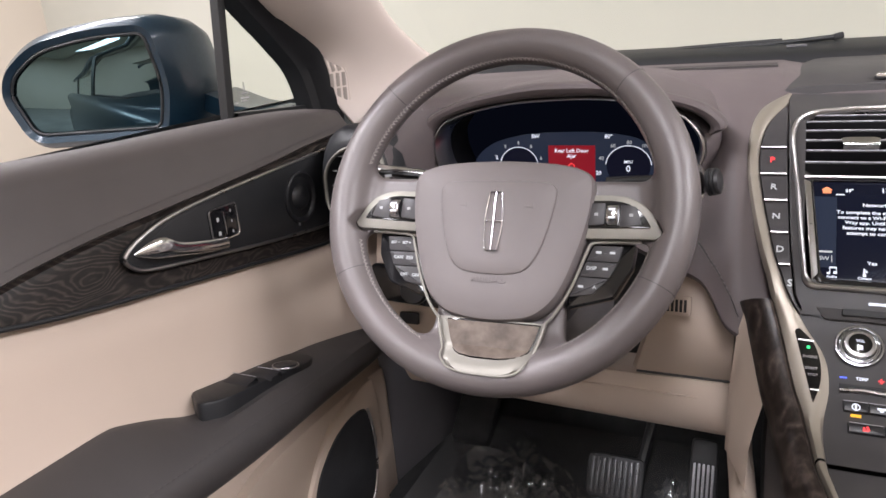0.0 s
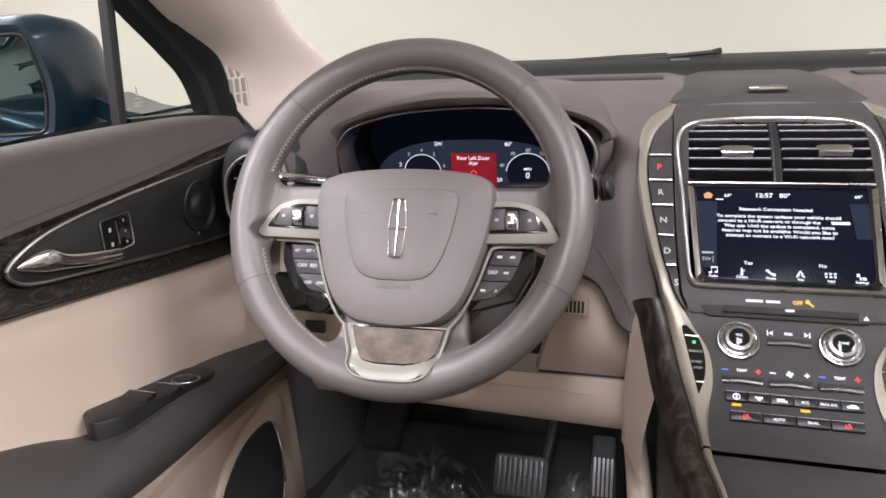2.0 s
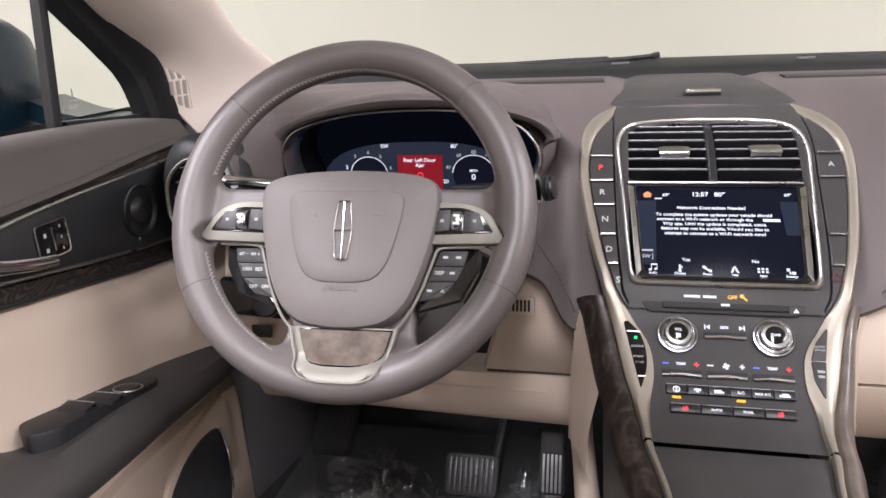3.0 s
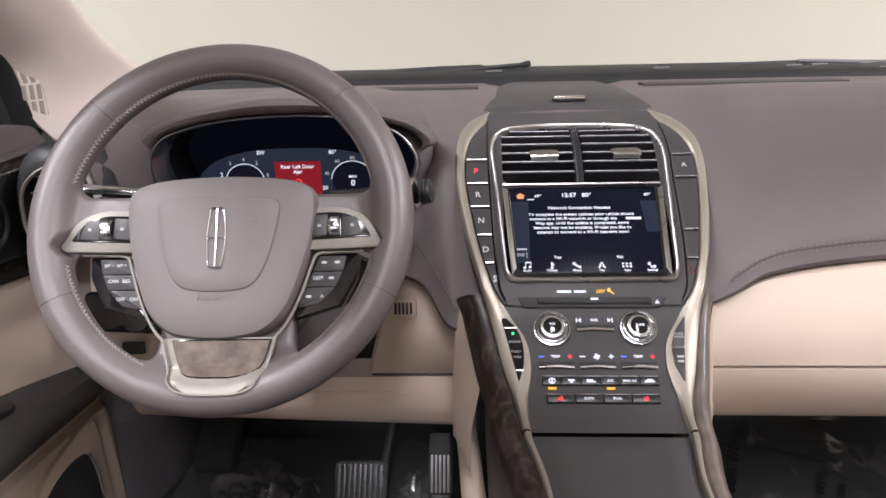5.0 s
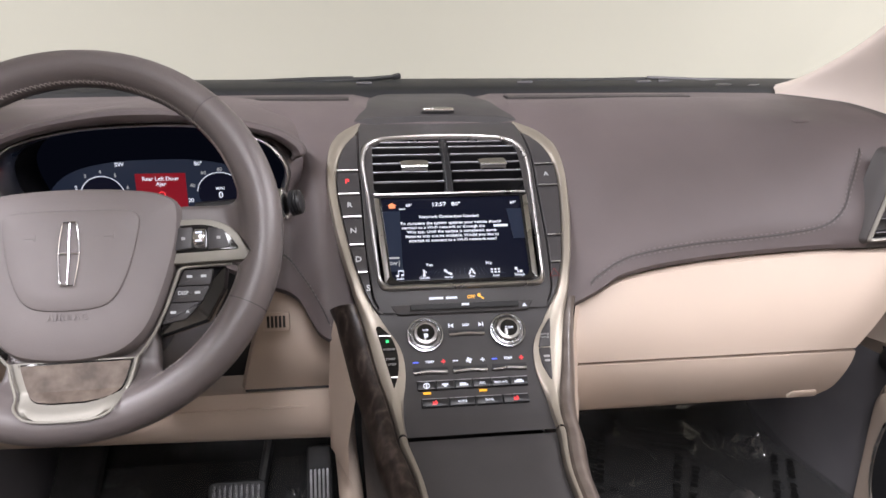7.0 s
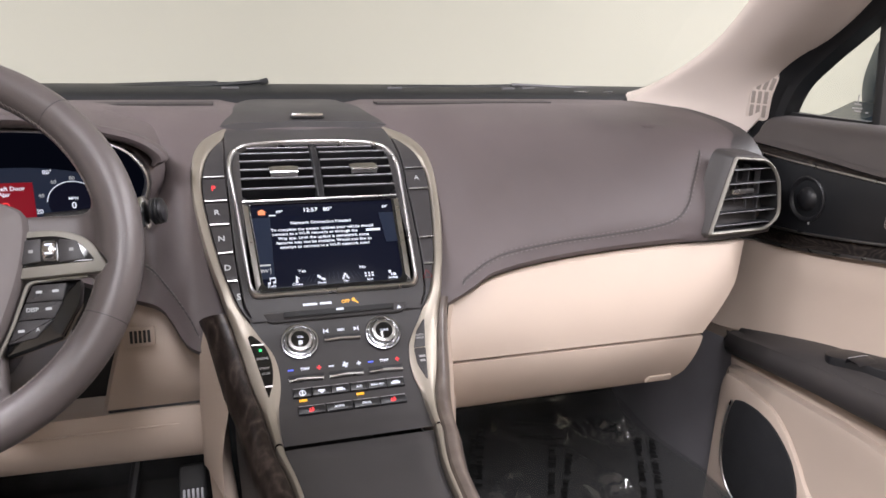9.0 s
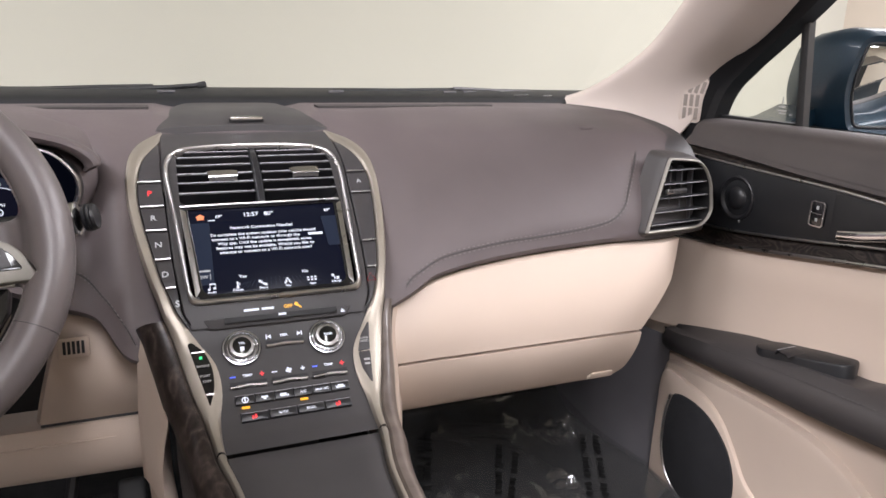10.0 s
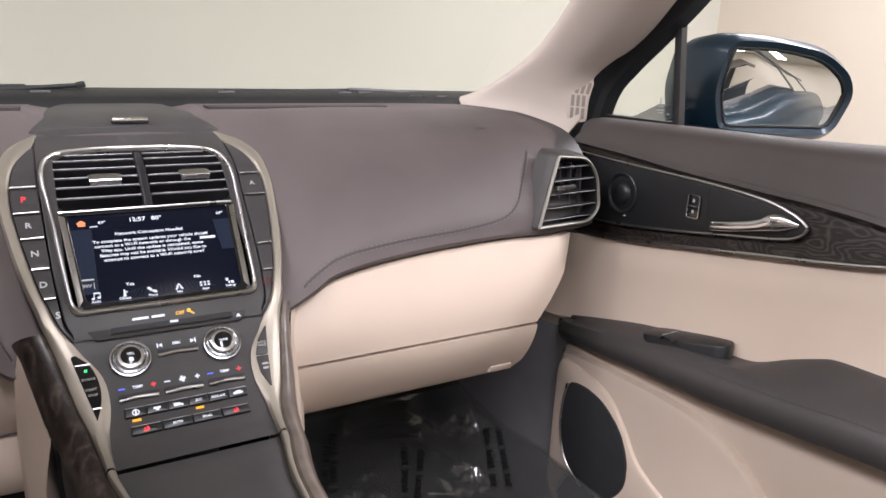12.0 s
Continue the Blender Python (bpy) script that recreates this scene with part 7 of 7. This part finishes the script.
# ---- protective film on the carpets ----
FILM = bpy.data.materials.new("clear_film")
FILM.use_nodes = True
nt = FILM.node_tree
nt.nodes.remove(nt.nodes["Principled BSDF"])
tr, gl = nt.nodes.new("ShaderNodeBsdfTransparent"), nt.nodes.new("ShaderNodeBsdfGlossy")
gl.inputs["Roughness"].default_value = 0.07
tr.inputs["Color"].default_value = (0.93, 0.93, 0.93, 1)
mx = nt.nodes.new("ShaderNodeMixShader")
fres = nt.nodes.new("ShaderNodeFresnel")
fres.inputs["IOR"].default_value = 2.3
nt.links.new(fres.outputs["Fac"], mx.inputs["Fac"])
nt.links.new(tr.outputs["BSDF"], mx.inputs[1])
nt.links.new(gl.outputs["BSDF"], mx.inputs[2])
haze = nt.nodes.new("ShaderNodeBsdfDiffuse")
haze.inputs["Color"].default_value = (0.7, 0.7, 0.7, 1)
mh = nt.nodes.new("ShaderNodeMixShader")
mh.inputs["Fac"].default_value = 0.065
nt.links.new(mx.outputs["Shader"], mh.inputs[1])
nt.links.new(haze.outputs["BSDF"], mh.inputs[2])
nt.links.new(mh.outputs["Shader"], nt.nodes["Material Output"].inputs["Surface"])


def film_base(y):
    """The height of the covered carpet."""
    return 0.488 + max(0, y - 0.10) * 0.12 + 1.2 * max(0, y - 0.26) ** 1.3


def film_sheet(x0, x1, y0, y1, seed, folds, crumples):
    t = thing("floor_film", "clear wrinkled plastic film over the carpet", "plastic film", group="floor films")
    n = 150
    rows = []
    for i in range(n + 1):
        row = []
        for j in range(n + 1):
            x, y = x0 + (x1 - x0) * i / n, y0 + (y1 - y0) * j / n
            h = 0.005 * abs(noise.noise((x * 6 + seed, y * 6, 0))) + 0.0008 * abs(noise.noise((x * 30, y * 30 + seed, 3)))
            for fx, fy, dx, dy, a, long in folds:
                d = (x - fx) * -dy + (y - fy) * dx
                l = (x - fx) * dx + (y - fy) * dy
                if abs(l) < 2.2 * long:
                    bend = 0.006 * math.sin(l * 60 + fx * 90)
                    h += a * math.exp(-abs(d - bend) / 0.008) * math.exp(-(l / long) ** 2)
            for fx, fy, reach, a in crumples:
                k = math.exp(-((x - fx) ** 2 + (y - fy) ** 2) / reach ** 2)
                if k > 0.02:
                    h += a * k * (0.022 * abs(noise.noise((x * 60 + seed, y * 45, 1))) + 0.012 * abs(noise.noise((x * 140, y * 110, seed))))
            row.append((x, y, film_base(y) + h))
        rows.append(row)
    part("sheet", grid(rows), FILM, t, angle=50)
    return t


film_sheet(-0.62, -0.20, -0.25, 0.20, 3.1,
           [(-0.560, 0.02, 0.10, 0.99, 0.022, 0.05), (-0.540, 0.085, 0.85, 0.52, 0.018, 0.04), (-0.50, 0.02, 0.6, 0.8, 0.014, 0.03), (-0.446, 0.045, 0.25, 0.97, 0.034, 0.035), (-0.400, 0.045, -0.1, 0.99, 0.030, 0.04),
            (-0.43, 0.10, 0.8, -0.6, 0.012, 0.05), (-0.235, 0.09, 0.7, -0.7, 0.014, 0.02)],
           [(-0.555, -0.01, 0.022, 1.1), (-0.50, 0.05, 0.035, 0.9), (-0.482, 0.01, 0.028, 1.5), (-0.445, 0.02, 0.024, 1.3), (-0.400, 0.03, 0.024, 1.2), (-0.47, 0.115, 0.024, 1.2), (-0.228, 0.095, 0.024, 1.3)])
film = film_sheet(0.20, 0.66, -0.25, 0.27, 8.7,
                  [(0.474, 0.02, 0.31, -0.95, 0.020, 0.05), (0.452, 0.085, 0.5, -0.86, 0.010, 0.03), (0.350, 0.185, 0.45, -0.89, 0.008, 0.05), (0.330, 0.215, 0.3, 0.95, 0.014, 0.02), (0.275, 0.04, 0.3, 0.95, 0.012, 0.02), (0.306, 0.012, 0.2, 0.98, 0.016, 0.015), (0.57, 0.06, 0.5, 0.86, 0.006, 0.05)],
                  [(0.568, 0.140, 0.028, 1.5), (0.528, 0.165, 0.022, 0.9), (0.338, 0.226, 0.016, 0.8), (0.319, 0.078, 0.014, 0.7), (0.272, 0.039, 0.014, 0.7), (0.480, -0.01, 0.022, 0.6)])
INK = material("black_print", (0.004, 0.004, 0.004), 0.6)
words("DEALER MUST", 0.0165, pose(0.405, 0.161, film_base(0.161) + 0.006, 7, 0, 158), INK, film, "print")
words("PROTECTIVE", 0.0165, pose(0.420, 0.195, film_base(0.195) + 0.006, 7, 0, 158), INK, film, "print")
# further lines of print, too fine to read
for xa, ya, xb, yb in ((0.420, 0.128, 0.345, -0.025), (0.440, 0.100, 0.364, -0.030), (0.310, 0.206, 0.247, 0.040), (0.290, 0.190, 0.232, 0.040), (0.590, 0.116, 0.493, -0.062), (0.612, 0.105, 0.515, -0.075)):
    run, turn = math.hypot(xb - xa, yb - ya), math.degrees(math.atan2(yb - ya, xb - xa))
    for k in range(int(run / 0.013)):
        if k % 6 == 5:
            continue
        u = (k + 0.5) * 0.013 / run
        y = ya + (yb - ya) * u
        part("print_bar", block(pose(xa + (xb - xa) * u, y, film_base(y) + 0.006, 0, 0, turn), 0.0095, 0.011 - 0.003 * (k % 2), 0.0005, 0), INK, film)
